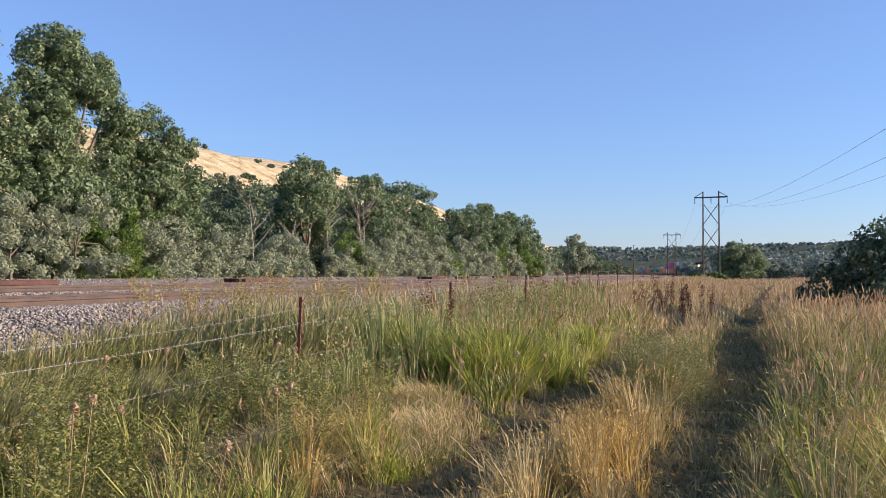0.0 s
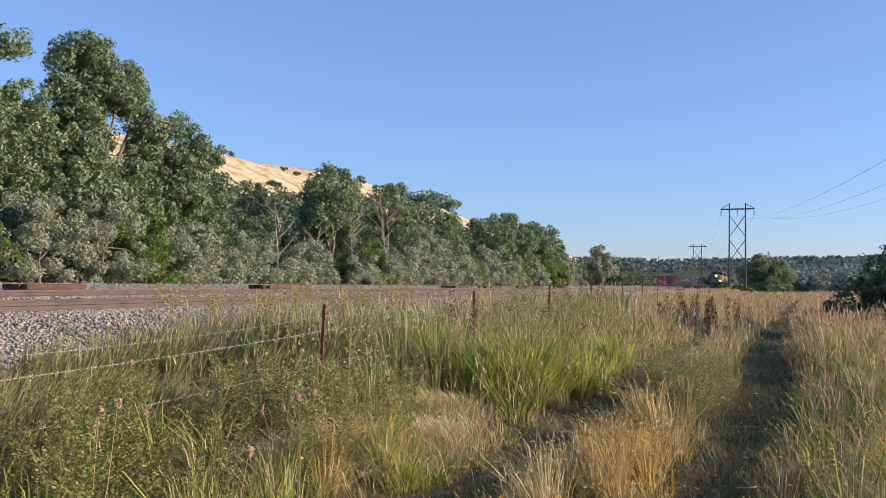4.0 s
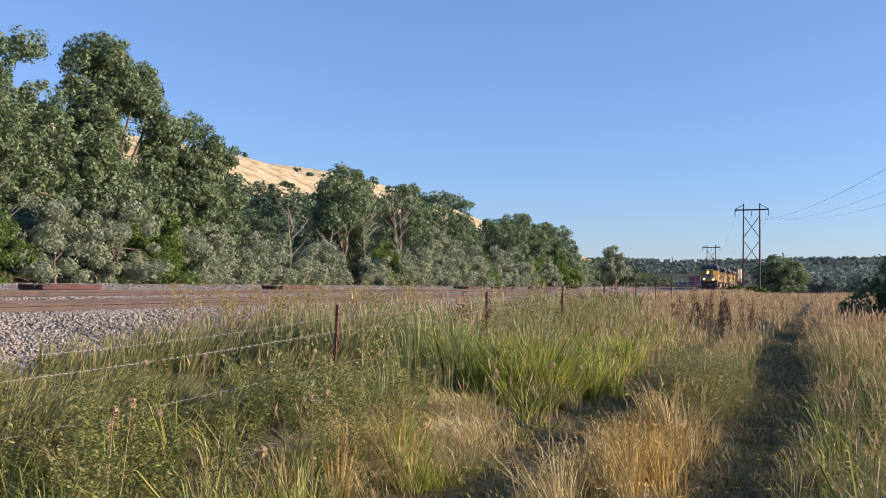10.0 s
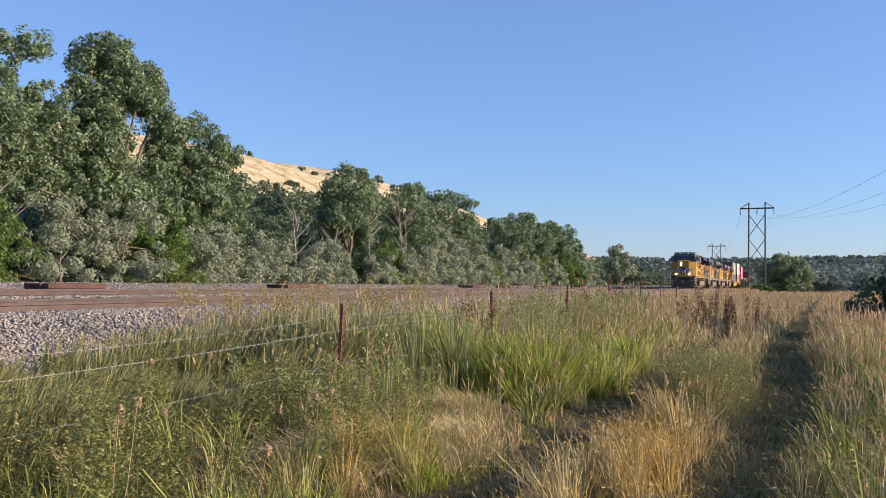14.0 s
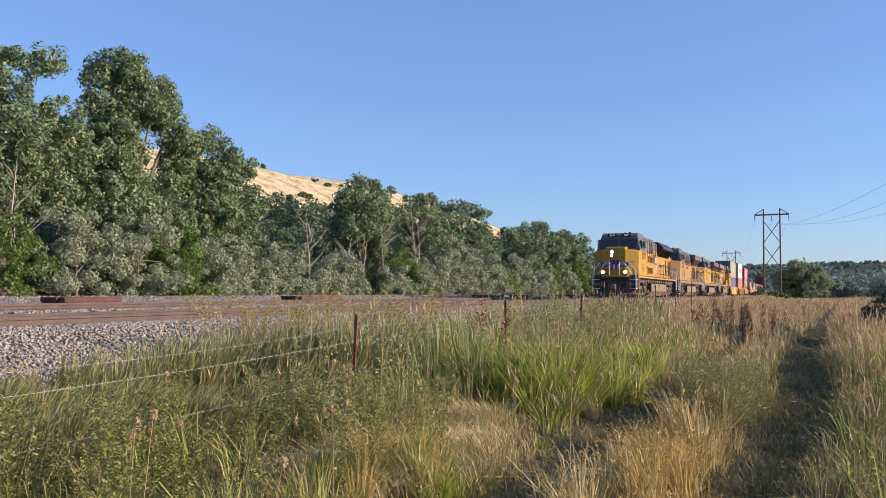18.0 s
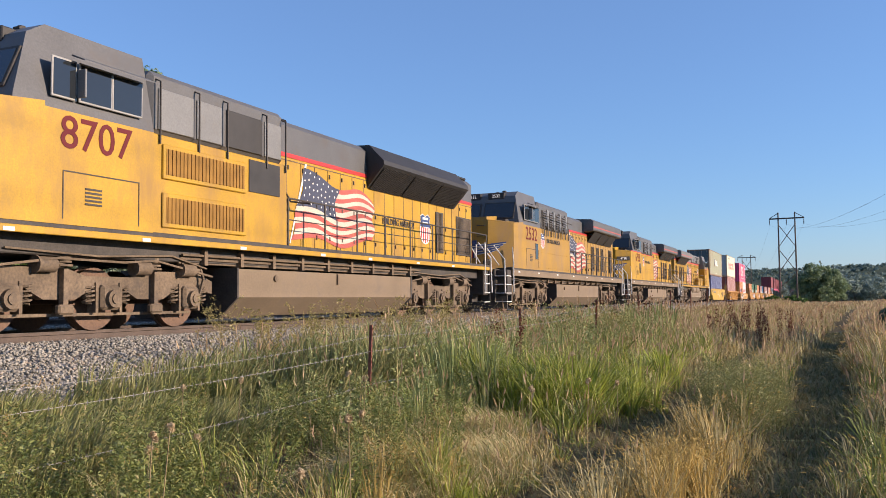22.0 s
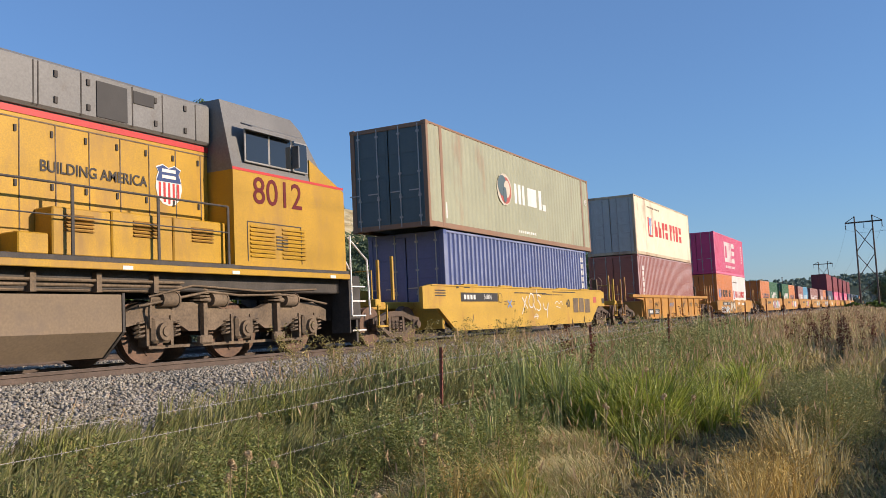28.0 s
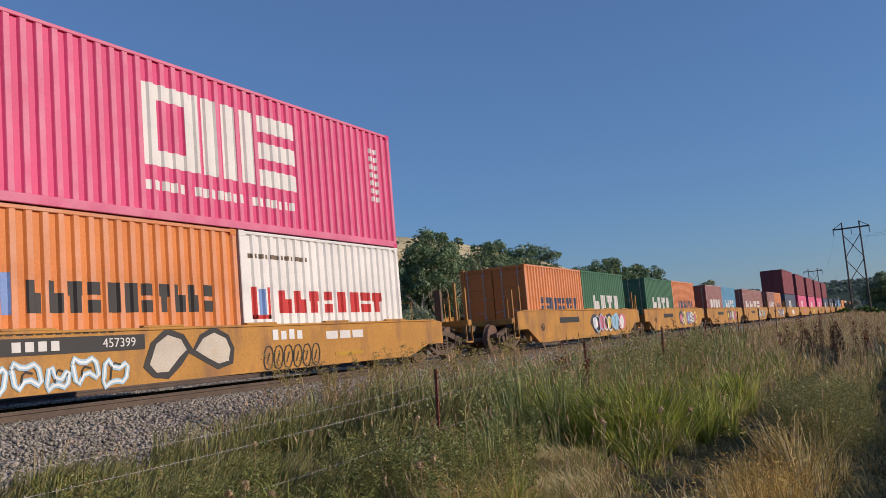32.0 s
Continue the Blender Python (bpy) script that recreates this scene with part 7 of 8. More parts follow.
WALLS = {}                                       # containers by name: length and number of pressed waves


def bars(parent, name, boxes, y, mat, label):
    """Plain painted shapes on a side, each its own part: (x0, x1, z0, z1). On a container they follow the pressed wall."""
    first = None
    for x0, x1, z0, z1 in boxes:
        sh = Shape()
        if parent.name in WALLS:
            L, waves, press = WALLS[parent.name]
            p = (L - 0.24) / waves
            turns = [0.12 + p * (k + f) for k in range(waves) for f in (0, 0.36, 0.49, 0.87)]
            cut = [x0] + [t for t in turns if x0 < t < x1] + [x1]
            deep = [np.interp(((c - 0.12) / p) % 1.0, [0, 0.36, 0.49, 0.87, 1.0], [0, 0, press, press, 0]) for c in cut]
            n = len(cut)
            v = [(c, -(CW / 2 - 0.012) + d - 0.0025, z0) for c, d in zip(cut, deep)] + [(c, -(CW / 2 - 0.012) + d - 0.0025, z1) for c, d in zip(cut, deep)]
            sh.add(v, [(i, i + 1, n + i + 1, n + i) for i in range(n - 1)])
        else:
            sh.box(x0, x1, y - 0.004, y, z0, z1)
        first = part(name, sh, mat, parent, label)
    return first


# ---- well cars ----


def bogie(parent, x, fine=True):
    tr = part("truck", Shape().box(x - 0.22, x + 0.22, -1.0, 1.0, 0.38, 0.72, 0.05).box(x - 0.9, x + 0.9, -0.12, 0.12, 0.5, 0.7), P_bogie, parent, "brown cast-steel truck")
    for dx in (-0.89, 0.89):
        ws = part("wheelset", Shape().cyl((0, -0.7, 0), (0, 0.7, 0), 0.08, 8), P_wheel, parent, "brown steel wheelset", at=pose(x + dx, 0, 0.46))
        for s in (-1, 1):
            part("wheel", Shape().cyl((0, s * 0.70, 0), (0, s * 0.82, 0), 0.46, 20).cyl((0, s * 0.66, 0), (0, s * 0.70, 0), 0.485, 20).cyl((0, s * 0.82, 0), (0, s * 0.87, 0), 0.16, 10), P_wheel, ws)
        if fine:
            ROLLERS.append((ws, 0.46))
    for s in (-1, 1):
        fr = Shape().prism([(x - 1.12, 0.50), (x - 1.12, 0.63), (x - 0.72, 0.69), (x - 0.30, 0.80), (x + 0.30, 0.80), (x + 0.72, 0.69), (x + 1.12, 0.63), (x + 1.12, 0.50), (x + 0.72, 0.55), (x + 0.30, 0.67), (x - 0.30, 0.67), (x - 0.72, 0.55)], "y", s * 0.93, s * 1.05)
        fr.prism([(x - 1.02, 0.36), (x - 1.02, 0.50), (x - 0.74, 0.46), (x - 0.34, 0.29), (x + 0.34, 0.29), (x + 0.74, 0.46), (x + 1.02, 0.50), (x + 1.02, 0.36), (x + 0.66, 0.34), (x + 0.34, 0.17), (x - 0.34, 0.17), (x - 0.66, 0.34)], "y", s * 0.935, s * 1.045)
        fr.box(x - 0.38, x - 0.28, s * 0.94, s * 1.04, 0.20, 0.76).box(x + 0.28, x + 0.38, s * 0.94, s * 1.04, 0.20, 0.76)
        sf = part("side_frame", fr, P_bogie, tr, "cast truss side frame")
        co = Shape()
        for dx in (-0.18, 0.0, 0.18):
            for k in range(4):
                co.cyl((x + dx, s * 1.0, 0.30 + 0.075 * k), (x + dx, s * 1.0, 0.345 + 0.075 * k), 0.075, 8)
        tagged(part("springs", co, P_bogie, tr), "coil springs", kind="stuff")
        for dx in (-0.89, 0.89):
            bx = Shape()
            bx.box(x + dx - 0.13, x + dx + 0.13, s * 1.0, s * 1.1, 0.34, 0.60, 0.03).cyl((x + dx, s * 1.08, 0.46), (x + dx, s * 1.17, 0.46), 0.10, 10)
            part("axle_box", bx, P_bogie, tr)


def well_car(name, L, w0, w1, top, paint, label, ribs=False, trucks=(1.0, None), fine=True, platform=True):
    """A well car from x = 0 to L: side sills round a low well (w0 to w1), end platforms over the trucks."""
    c = thing(name, label, "rail car", group="well cars of the train")
    half = 1.42
    for s in (-1, 1):
        y0, y1 = s * half, s * (half - 0.10)
        if ribs:
            poly = [(w0 - 2.2, top - 0.12), (w0 - 2.2, top), (w1 + 2.2, top), (w1 + 2.2, top - 0.12), (w1 + 0.15, top - 0.24), (w1, 0.20), (w0, 0.20), (w0 - 0.15, top - 0.24)]
        else:
            poly = [(w0 - 1.35, top - 0.62), (w0 - 1.35, top - 0.06), (w0 - 0.9, top), (w1 + 0.9, top), (w1 + 1.35, top - 0.06), (w1 + 1.35, top - 0.62), (w1 + 0.5, top - 0.62), (w1 - 0.5, 0.22), (w0 + 0.5, 0.22), (w0 - 0.5, top - 0.62)]
        sd = part("side_sill", Shape().prism(poly, "y", y0, y1), paint, c, "deep painted side sill")
        if ribs:
            n = 9
            part("top_chord", Shape().box(w0 - 2.2, w1 + 2.2, s * (half - 0.02), s * (half + 0.09), top - 0.13, top + 0.01, 0.015), paint, sd)
            part("bottom_chord", Shape().box(w0, w1, s * (half - 0.02), s * (half + 0.07), 0.18, 0.27, 0.012), paint, sd)
            for k in range(n):
                x = w0 + 0.05 + (w1 - w0 - 0.1) * k / (n - 1)
                part("rib", Shape().box(x - 0.05, x + 0.05, s * (half - 0.02), s * (half + 0.065), 0.25, top - 0.12, 0.008), paint, sd)
        else:
            part("top_flange", Shape().box(w0 - 0.9, w1 + 0.9, s * (half - 0.12), s * (half + 0.03), top - 0.03, top + 0.012, 0.006), paint, sd)
            if fine:
                for k in range(5):
                    x = w0 + (w1 - w0) * (k + 0.4) / 5
                    part("guide_block", Shape().box(x, x + 0.9, s * (half - 0.08), s * (half + 0.02), top + 0.012, top + 0.05, 0.008), paint, sd)
    part("well_floor", Shape().box(w0, w1, -0.25, 0.25, 0.20, 0.30, 0.02).box(w0, w0 + 0.5, -1.3, 1.3, 0.20, 0.30).box(w1 - 0.5, w1, -1.3, 1.3, 0.20, 0.30).box((w0 + w1) / 2 - 0.3, (w0 + w1) / 2 + 0.3, -1.3, 1.3, 0.20, 0.30), P_dark, c, "open well floor")
    for e in (0, 1):
        X = (lambda v: v) if e == 0 else (lambda v: L - v)
        inner = w0 if e == 0 else L - w1
        part("end_platform", Shape().box(X(0.15), X(inner), -0.45, 0.45, 0.86, 1.06, 0.03).box(X(inner - 0.12), X(inner), -1.32, 1.32, 0.30, 1.06, 0.02), paint, c, "end platform and bulkhead")
        part("coupler", Shape().box(X(-0.35), X(0.3), -0.10, 0.10, 0.74, 0.94, 0.03).box(X(-0.5), X(-0.25), -0.15, 0.15, 0.69, 1.0, 0.05), P_truck, c, "rusty coupler")
        if platform:
            part("end_beam", Shape().box(X(0.12), X(0.36), -1.35, 1.35, 0.90, 1.08, 0.02), paint, c, "crosswise end beam")
            for s in (-1, 1):
                part("end_step", Shape().box(X(0.15), X(0.6), s * 1.30, s * 1.38, 0.42, 0.47, 0.01).box(X(0.17), X(0.20), s * 1.34, s * 1.38, 0.42, 0.95).box(X(0.55), X(0.58), s * 1.34, s * 1.38, 0.42, 0.95), paint, c)
                for x in (0.30, 0.95):
                    part("guide_post", Shape().box(X(x), X(x + 0.07), s * 1.26, s * 1.33, 1.06, 2.0 if x < 0.5 else 2.12, 0.008), paint, c, "upright guide post")
                part("end_rail", Shape().tube([(X(0.2), s * 0.55, 1.06), (X(0.2), s * 0.55, 1.75), (X(0.2), s * 1.2, 1.75), (X(0.2), s * 1.2, 1.06)], 0.018, 6), paint, c)
            if e == 1 and fine:
                hb = part("hand_brake", Shape().cyl((X(0.55), -0.6, 1.85), (X(0.50), -0.6, 1.85), 0.28, 16, caps=False).cyl((X(0.55), -0.6, 1.85), (X(0.45), -0.6, 1.85), 0.06, 8).box(X(0.6), X(0.72), -0.7, -0.5, 1.06, 2.0, 0.01), P_truck, c, "hand-brake wheel on its stand")
                for k in range(6):
                    a = k * math.pi / 3
                    part("spoke", Shape().tube([(X(0.52), -0.6, 1.85), (X(0.52), -0.6 + 0.27 * math.cos(a), 1.85 + 0.27 * math.sin(a))], 0.012, 5), P_truck, hb)
    t0, t1 = trucks[0], trucks[1] if trucks[1] is not None else L - trucks[0]
    for x in (t0, t1):
        if x is not False:
            bogie(c, x, fine)
    return c


YC = -CW / 2 - 0.006
YW = -1.42 - 0.004
CARGO = []                                       # (thing, place behind the nose, height over the rail)


def load(c, u, z):
    CARGO.append((c, u, z))
    return c


def spray(parent, x0, x1, z0, z1, y, seed, n=9):
    """Loops and slabs of sprayed colour, no letters."""
    rn = random.Random(seed)
    for k in range(n):
        x = x0 + (x1 - x0) * (k + 0.5) / n
        w, h = (x1 - x0) / n * rn.uniform(0.4, 0.75), (z1 - z0) * rn.uniform(0.35, 0.5)
        z = (z0 + z1) / 2 + rn.uniform(-0.06, 0.06)
        pts = []
        for j in range(9):
            a = j * 0.785
            pts.append((x + w * math.cos(a) * rn.uniform(0.6, 1), y - 0.004, z + h * math.sin(a) * rn.uniform(0.7, 1)))
        mark = Shape().tube(pts, 0.030, 4)
        mark.v = [(a, y - 0.004 + (b - y + 0.004) * 0.1, c) for a, b, c in mark.v]
        part("sprayed_mark", mark, G_paints[(seed + (k // 2) % 2) % 6], parent, "looping sprayed paint")


def stroke(parent, lines, half, mat, y=YW, label="sprayed line"):
    """Flat sprayed lines: each a strip of even width through its turns."""
    for line in lines:
        sh = Shape()
        pts = []
        for k in range(len(line) - 1):                # rounded by halving twice
            (x0, z0), (x1, z1) = line[k], line[k + 1]
            pts += [(x0 * 0.75 + x1 * 0.25, z0 * 0.75 + z1 * 0.25), (x0 * 0.25 + x1 * 0.75, z0 * 0.25 + z1 * 0.75)] if len(line) > 2 else [(x0, z0), (x1, z1)]
        if len(line) > 2 and line[0] == line[-1]:
            pts.append(pts[0])
        elif len(line) > 2:
            pts = [line[0]] + pts + [line[-1]]
        v = []
        for k, (x, z) in enumerate(pts):
            xa, za = pts[max(k - 1, 0)]
            xb, zb = pts[min(k + 1, len(pts) - 1)]
            d = math.hypot(xb - xa, zb - za) or 1.0
            nx_, nz_ = -(zb - za) / d * half, (xb - xa) / d * half
            v += [(x + nx_, y - 0.009, z + nz_), (x - nx_, y - 0.009, z - nz_)]
        sh.add(v, [(2 * k, 2 * k + 1, 2 * k + 3, 2 * k + 2) for k in range(len(pts) - 1)])
        part("sprayed_line", sh, mat, parent, label)


def slab(parent, x0, x1, z0, z1, y, mat, seed, label="patch of sprayed paint"):
    rn = random.Random(seed)
    n = 10
    pts = [((x0 + x1) / 2 + (x1 - x0) / 2 * math.cos(6.283 * k / n) * rn.uniform(0.7, 1.05), (z0 + z1) / 2 + (z1 - z0) / 2 * math.sin(6.283 * k / n) * rn.uniform(0.7, 1.05)) for k in range(n)]
    part("sprayed_patch", Shape().prism(pts, "y", y - 0.004, y - 0.001), mat, parent, label)


# first car: long sage box over a navy box
car1 = well_car("well_car", 19.7, 3.6, 16.2, 1.46, W_yellow, "yellow well car carrying two stacked containers", trucks=(1.55, None))
load(car1, 91.2, 0)
bars(car1, "number_panel", [(4.41, 6.90, 1.02, 1.27)], YW, W_mark, "black number panel")
lettering("car_number", "56896", 0.20, P_white, car1, on_side(6.18, 1.145, YW - 0.008), "white car number", 0, 1.15)
bars(car1, "owner_mark", [(4.60 + 0.20 * k, 4.73 + 0.20 * k, 1.08, 1.21) for k in range(4)], YW - 0.007, P_white, "white bars")
bars(car1, "sill_text", [(2.9, 3.5, 1.16 + 0.07 * k, 1.19 + 0.07 * k) for k in range(3)] + [(8.2, 11.0, 1.28, 1.31), (11.6, 14.0, 1.34, 1.37)], YW, W_mark, "small black text bars")
lettering("well_size", "40", 0.40, W_mark, car1, on_side(13.14, 0.94, YW - 0.002), "black stencilled number", 0.006)
bars(car1, "owner_emblem", [(13.72, 14.26, 0.62, 1.15), (14.38, 14.92, 0.62, 1.15), (15.05, 15.65, 0.60, 1.12)], YW, P_truck, "plain brown emblem blocks")
stroke(car1, [[(8.75, 0.62), (9.18, 1.20)], [(8.80, 1.16), (9.22, 0.80)]], 0.022, P_white)
stroke(car1, [[(9.45, 1.22), (9.32, 1.02), (9.42, 0.84), (9.68, 0.82), (9.84, 1.02), (9.76, 1.24), (9.56, 1.30), (9.45, 1.22)], [(9.70, 0.95), (9.92, 0.74)]], 0.022, P_white)
stroke(car1, [[(10.42, 1.18), (10.18, 1.26), (10.06, 1.12), (10.34, 0.96), (10.42, 0.82), (10.22, 0.70), (10.02, 0.78)], [(10.10, 1.44), (10.12, 1.05)]], 0.022, P_white)
stroke(car1, [[(10.62, 0.98), (10.72, 0.76), (10.98, 0.74), (11.10, 0.96)], [(11.12, 0.98), (10.92, 0.46)]], 0.022, P_white)
stroke(car1, [[(9.75, 0.52), (10.15, 0.54)], [(9.95, 0.62), (10.15, 0.54), (9.98, 0.44)], [(9.85, 0.60), (9.75, 0.48)]], 0.016, P_white)
stroke(car1, [[(11.75, 0.95), (12.0, 1.05), (12.2, 0.92), (12.4, 1.06), (12.55, 0.90)], [(11.9, 0.85), (12.3, 0.80)]], 0.012, P_white)
stroke(car1, [[(7.62, 1.06), (7.94, 0.84)], [(7.94, 1.06), (7.62, 0.84)]], 0.026, G_paints[5])
bars(car1, "plate_box", [(6.95, 7.20, 0.99, 1.26)], YW, W_yellow, "outlined plate mark")
stroke(car1, [[(6.95, 0.99), (7.20, 0.99), (7.20, 1.26), (6.95, 1.26), (6.95, 0.99)]], 0.008, W_mark)
bars(car1, "small_text", [(7.38, 7.55, 1.0, 1.025), (7.38, 7.55, 0.93, 0.955), (8.02, 8.22, 1.0, 1.025), (8.02, 8.22, 0.93, 0.955), (4.62, 5.0, 1.40, 1.48), (4.15, 4.30, 1.38, 1.50)] + [(10.6 + 0.17 * k, 10.72 + 0.17 * k, 1.24, 1.27) for k in range(12)], YW, W_mark, "small black text bars")
bars(car1, "end_label", [(16.1, 16.5, 0.98, 1.2)], YW, P_fred, "faded red label")
bars(car1, "placard", [(17.2, 17.5, 0.95, 1.15)], YW, W_mark, "black placard")
navy = load(container("container", 12.192, 2.591, C_navy, "navy blue container in the well of the first car", press=0.048), 95.15, 0.42)
mol = load(container("container", 13.716, 2.896, C_sage, "weathered sage-grey container stacked on a navy one", posts=0.76, edge=C_edge, doors=C_teal, press=0.010), 94.4, 3.03)
def disc(parent, name, x, z, rx, rz, mat, label, lift=0.006, n=14, lo=0.0, hi=6.2832):
    """A painted round or half-round patch on a container's side, standing just off its ribs."""
    pts = [(x + rx * math.cos(lo + (hi - lo) * k / n), z + rz * math.sin(lo + (hi - lo) * k / n)) for k in range(n)]
    part(name, Shape().prism(pts, "y", YC - lift, YC + 0.004), mat, parent, label)


disc(mol, "crest", 5.12, 1.57, 0.58, 0.52, P_fwhite, "pale round crest")
disc(mol, "crest_band", 5.18, 1.55, 0.47, 0.44, P_fred, "faded red crest band", 0.009)
disc(mol, "crest_field", 4.96, 1.68, 0.36, 0.34, C_teal, "dark green crest field", 0.012)
disc(mol, "crest_core", 5.30, 1.60, 0.24, 0.28, P_fwhite, "pale patch on the crest", 0.015)
disc(mol, "crest_core", 5.12, 1.40, 0.14, 0.26, C_teal, "dark green patch on the crest", 0.018)
bars(mol, "emblem", [(5.97, 6.17, 1.22, 1.88), (6.32, 6.52, 1.22, 1.88), (6.67, 6.87, 1.22, 1.88), (7.13, 7.93, 1.24, 1.86), (8.14, 8.40, 1.20, 1.88), (8.52, 8.84, 1.20, 1.42)], YC, P_white, "plain white emblem blocks")
bars(mol, "small_text", [(6.18 + 0.18 * k, 6.30 + 0.18 * k, 0.27, 0.35) for k in range(9)] + [(1.0, 1.1, 0.3, 0.75)], YC, P_white, "small pale bars")
lettering("length_mark", "45", 0.34, P_white, mol, on_side(13.25, 1.95, YC - 0.004), "white length mark")
for k in range(3):
    bars(navy, "small_text", [(11.35 + 0.2 * k, 11.43 + 0.2 * k, 0.9 + 0.25 * j, 1.08 + 0.25 * j) for j in range(6)], YC, P_white, "small pale bars")
# second car: cream box over an oxide-red box
car2 = well_car("well_car", 19.8, 3.75, 16.45, 1.34, W_worn, "worn ochre well car with ribbed sides and two stacked containers", ribs=True, trucks=(1.85, None))
load(car2, 111.35, 0)
bars(car2, "number_panel", [(4.22, 6.55, 0.40, 0.66)], -1.43, W_mark, "black number panel")
lettering("car_number", "53282", 0.22, P_white, car2, on_side(5.98, 0.53, -1.438), "white car number")
bars(car2, "owner_mark", [(4.36 + 0.22 * k, 4.51 + 0.22 * k, 0.46, 0.60) for k in range(4)], -1.437, P_white, "white bars")
rn = random.Random(77)
for x, w, mat in ((5.42, 1.1, W_mark), (8.55, 1.1, G_paints[5]), (11.5, 0.9, W_mark), (13.2, 1.2, P_truck), (14.9, 0.9, W_mark)):
    for k in range(5):
        xa = x + w * k / 5
        stroke(car2, [[(xa + rn.uniform(-0.05, 0.1), 0.68 + rn.uniform(0, 0.1)), (xa + rn.uniform(0, 0.25), 1.04 + rn.uniform(-0.1, 0.05)), (xa + rn.uniform(0.1, 0.3), 0.74 + rn.uniform(0, 0.2)), (xa + rn.uniform(0.15, 0.32), 0.95)]], 0.020, mat, -1.422)
bars(car2, "small_text", [(4.6, 5.3, 0.95 + 0.05 * k, 0.965 + 0.05 * k) for k in range(3)] + [(6.9, 7.3, 0.75 + 0.06 * k, 0.775 + 0.06 * k) for k in range(5)], -1.43, P_dark, "small dark text bars")
brown = load(container("container", 12.192, 2.896, C_brown, "oxide-red container in the well of the second car", press=0.036), 115.15, 0.41)
ym = load(container("container", 12.192, 2.896, C_cream, "rust-streaked cream container stacked on a red one", edge=C_edge2, doors=C_pale, press=0.022), 115.15, 3.31)
bars(brown, "upright_text", [(0.80, 1.08, 0.80 + 0.27 * k, 1.02 + 0.27 * k) for k in range(6)], YC, P_white, "white upright blocks")
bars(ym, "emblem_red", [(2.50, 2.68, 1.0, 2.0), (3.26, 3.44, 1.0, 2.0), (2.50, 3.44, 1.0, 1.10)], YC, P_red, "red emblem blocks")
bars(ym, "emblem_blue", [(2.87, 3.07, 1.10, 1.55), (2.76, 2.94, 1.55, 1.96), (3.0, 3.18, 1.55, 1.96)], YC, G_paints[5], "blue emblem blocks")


def word_blocks(parent, x0, x1, z0, z1, n, mat, y=YC, label="plain painted blocks", name="emblem", gap=0.28, seed=3):
    """Brand lettering stands as upright blocks of its size and colour."""
    rn = random.Random(seed)
    w = (x1 - x0) / n
    h = z1 - z0
    bx = []
    for k in range(n):
        a, b = x0 + w * k, x0 + w * (k + 1) - gap * w
        t = (b - a) * 0.30
        form = rn.randrange(4)
        if form == 0:
            bx += [(a, b, z0, z1)]
        elif form == 1:
            bx += [(a, b, z0, z0 + 0.62 * h), (a, a + 1.6 * t, z0 + 0.62 * h, z1)]
        elif form == 2:
            bx += [(a, b, z0 + 0.55 * h, z1), (a + 0.5 * t, b - 0.5 * t, z0, z0 + 0.55 * h)]
        else:
            bx += [(a, b, z0, z0 + 0.42 * h), (a, b, z0 + 0.58 * h, z1)]
    return bars(parent, name, bx, y, mat, label)


word_blocks(ym, 3.85, 6.95, 1.08, 1.92, 4, P_red, label="red painted blocks")
word_blocks(ym, 7.14, 10.15, 1.08, 1.94, 4, P_red, label="red painted blocks", seed=5)
bars(ym, "small_text", [(2.52 + 0.165 * k, 2.63 + 0.165 * k, 2.45, 2.54) for k in range(15)], YC, P_truck, "small dark bars")
# third car: magenta box over an orange and a white short box
car3 = well_car("well_car", 19.8, 3.6, 16.3, 1.10, W_worn, "graffiti-marked ochre well car carrying stacked containers", trucks=(1.5, None))
load(car3, 131.5, 0)
bars(car3, "number_panel", [(4.20, 7.18, 0.77, 1.01)], YW, W_mark, "black number panel")
lettering("car_number", "457399", 0.20, P_white, car3, on_side(6.66, 0.89, YW - 0.008), "white car number", 0, 1.1)
bars(car3, "owner_mark", [(4.78 + 0.21 * k, 4.92 + 0.21 * k, 0.82, 0.96) for k in range(4)], YW - 0.007, P_white, "white bars")
rn = random.Random(31)
for k, (x, w) in enumerate(((3.6, 0.55), (4.2, 0.5), (4.75, 0.5), (5.3, 0.42), (5.75, 0.5), (6.3, 0.52))):
    z0, z1 = 0.20 + rn.uniform(0, 0.04), 0.70 + rn.uniform(-0.05, 0.03)
    mid, flip = (z0 + z1) / 2, (lambda z: z) if k % 2 else (lambda z: 0.93 - z)
    form = [(x, flip(z0)), (x + 0.08, flip(z1)), (x + w * 0.5, flip(mid + rn.uniform(-0.1, 0.12))), (x + w, flip(z1 - rn.uniform(0, 0.1))), (x + w * 0.85, flip(z0 + rn.uniform(0, 0.08))), (x + w * 0.4, flip(z0 + 0.12)), (x, flip(z0))]
    stroke(car3, [form], 0.045, G_paints[0], YW)
    stroke(car3, [form], 0.018, G_paints[1], YW - 0.004)
    stroke(car3, [[(x + 0.15, z0 + 0.12), (x + 0.2, z1 - 0.1), (x + w * 0.7, z1 - 0.14)]], 0.014, W_mark, YW - 0.002)
wave = [(7.12, 0.48), (7.30, 0.86), (7.66, 1.10), (8.06, 0.98), (8.26, 0.72), (8.44, 0.96), (8.80, 1.10), (9.18, 0.94), (9.32, 0.70), (9.26, 0.42), (8.86, 0.34), (8.46, 0.52), (8.16, 0.66), (7.96, 0.46), (7.66, 0.26), (7.34, 0.30)]
part("sprayed_patch", Shape().prism(wave, "y", YW - 0.004, YW - 0.001), W_mark, car3, "black-edged sprayed patch")
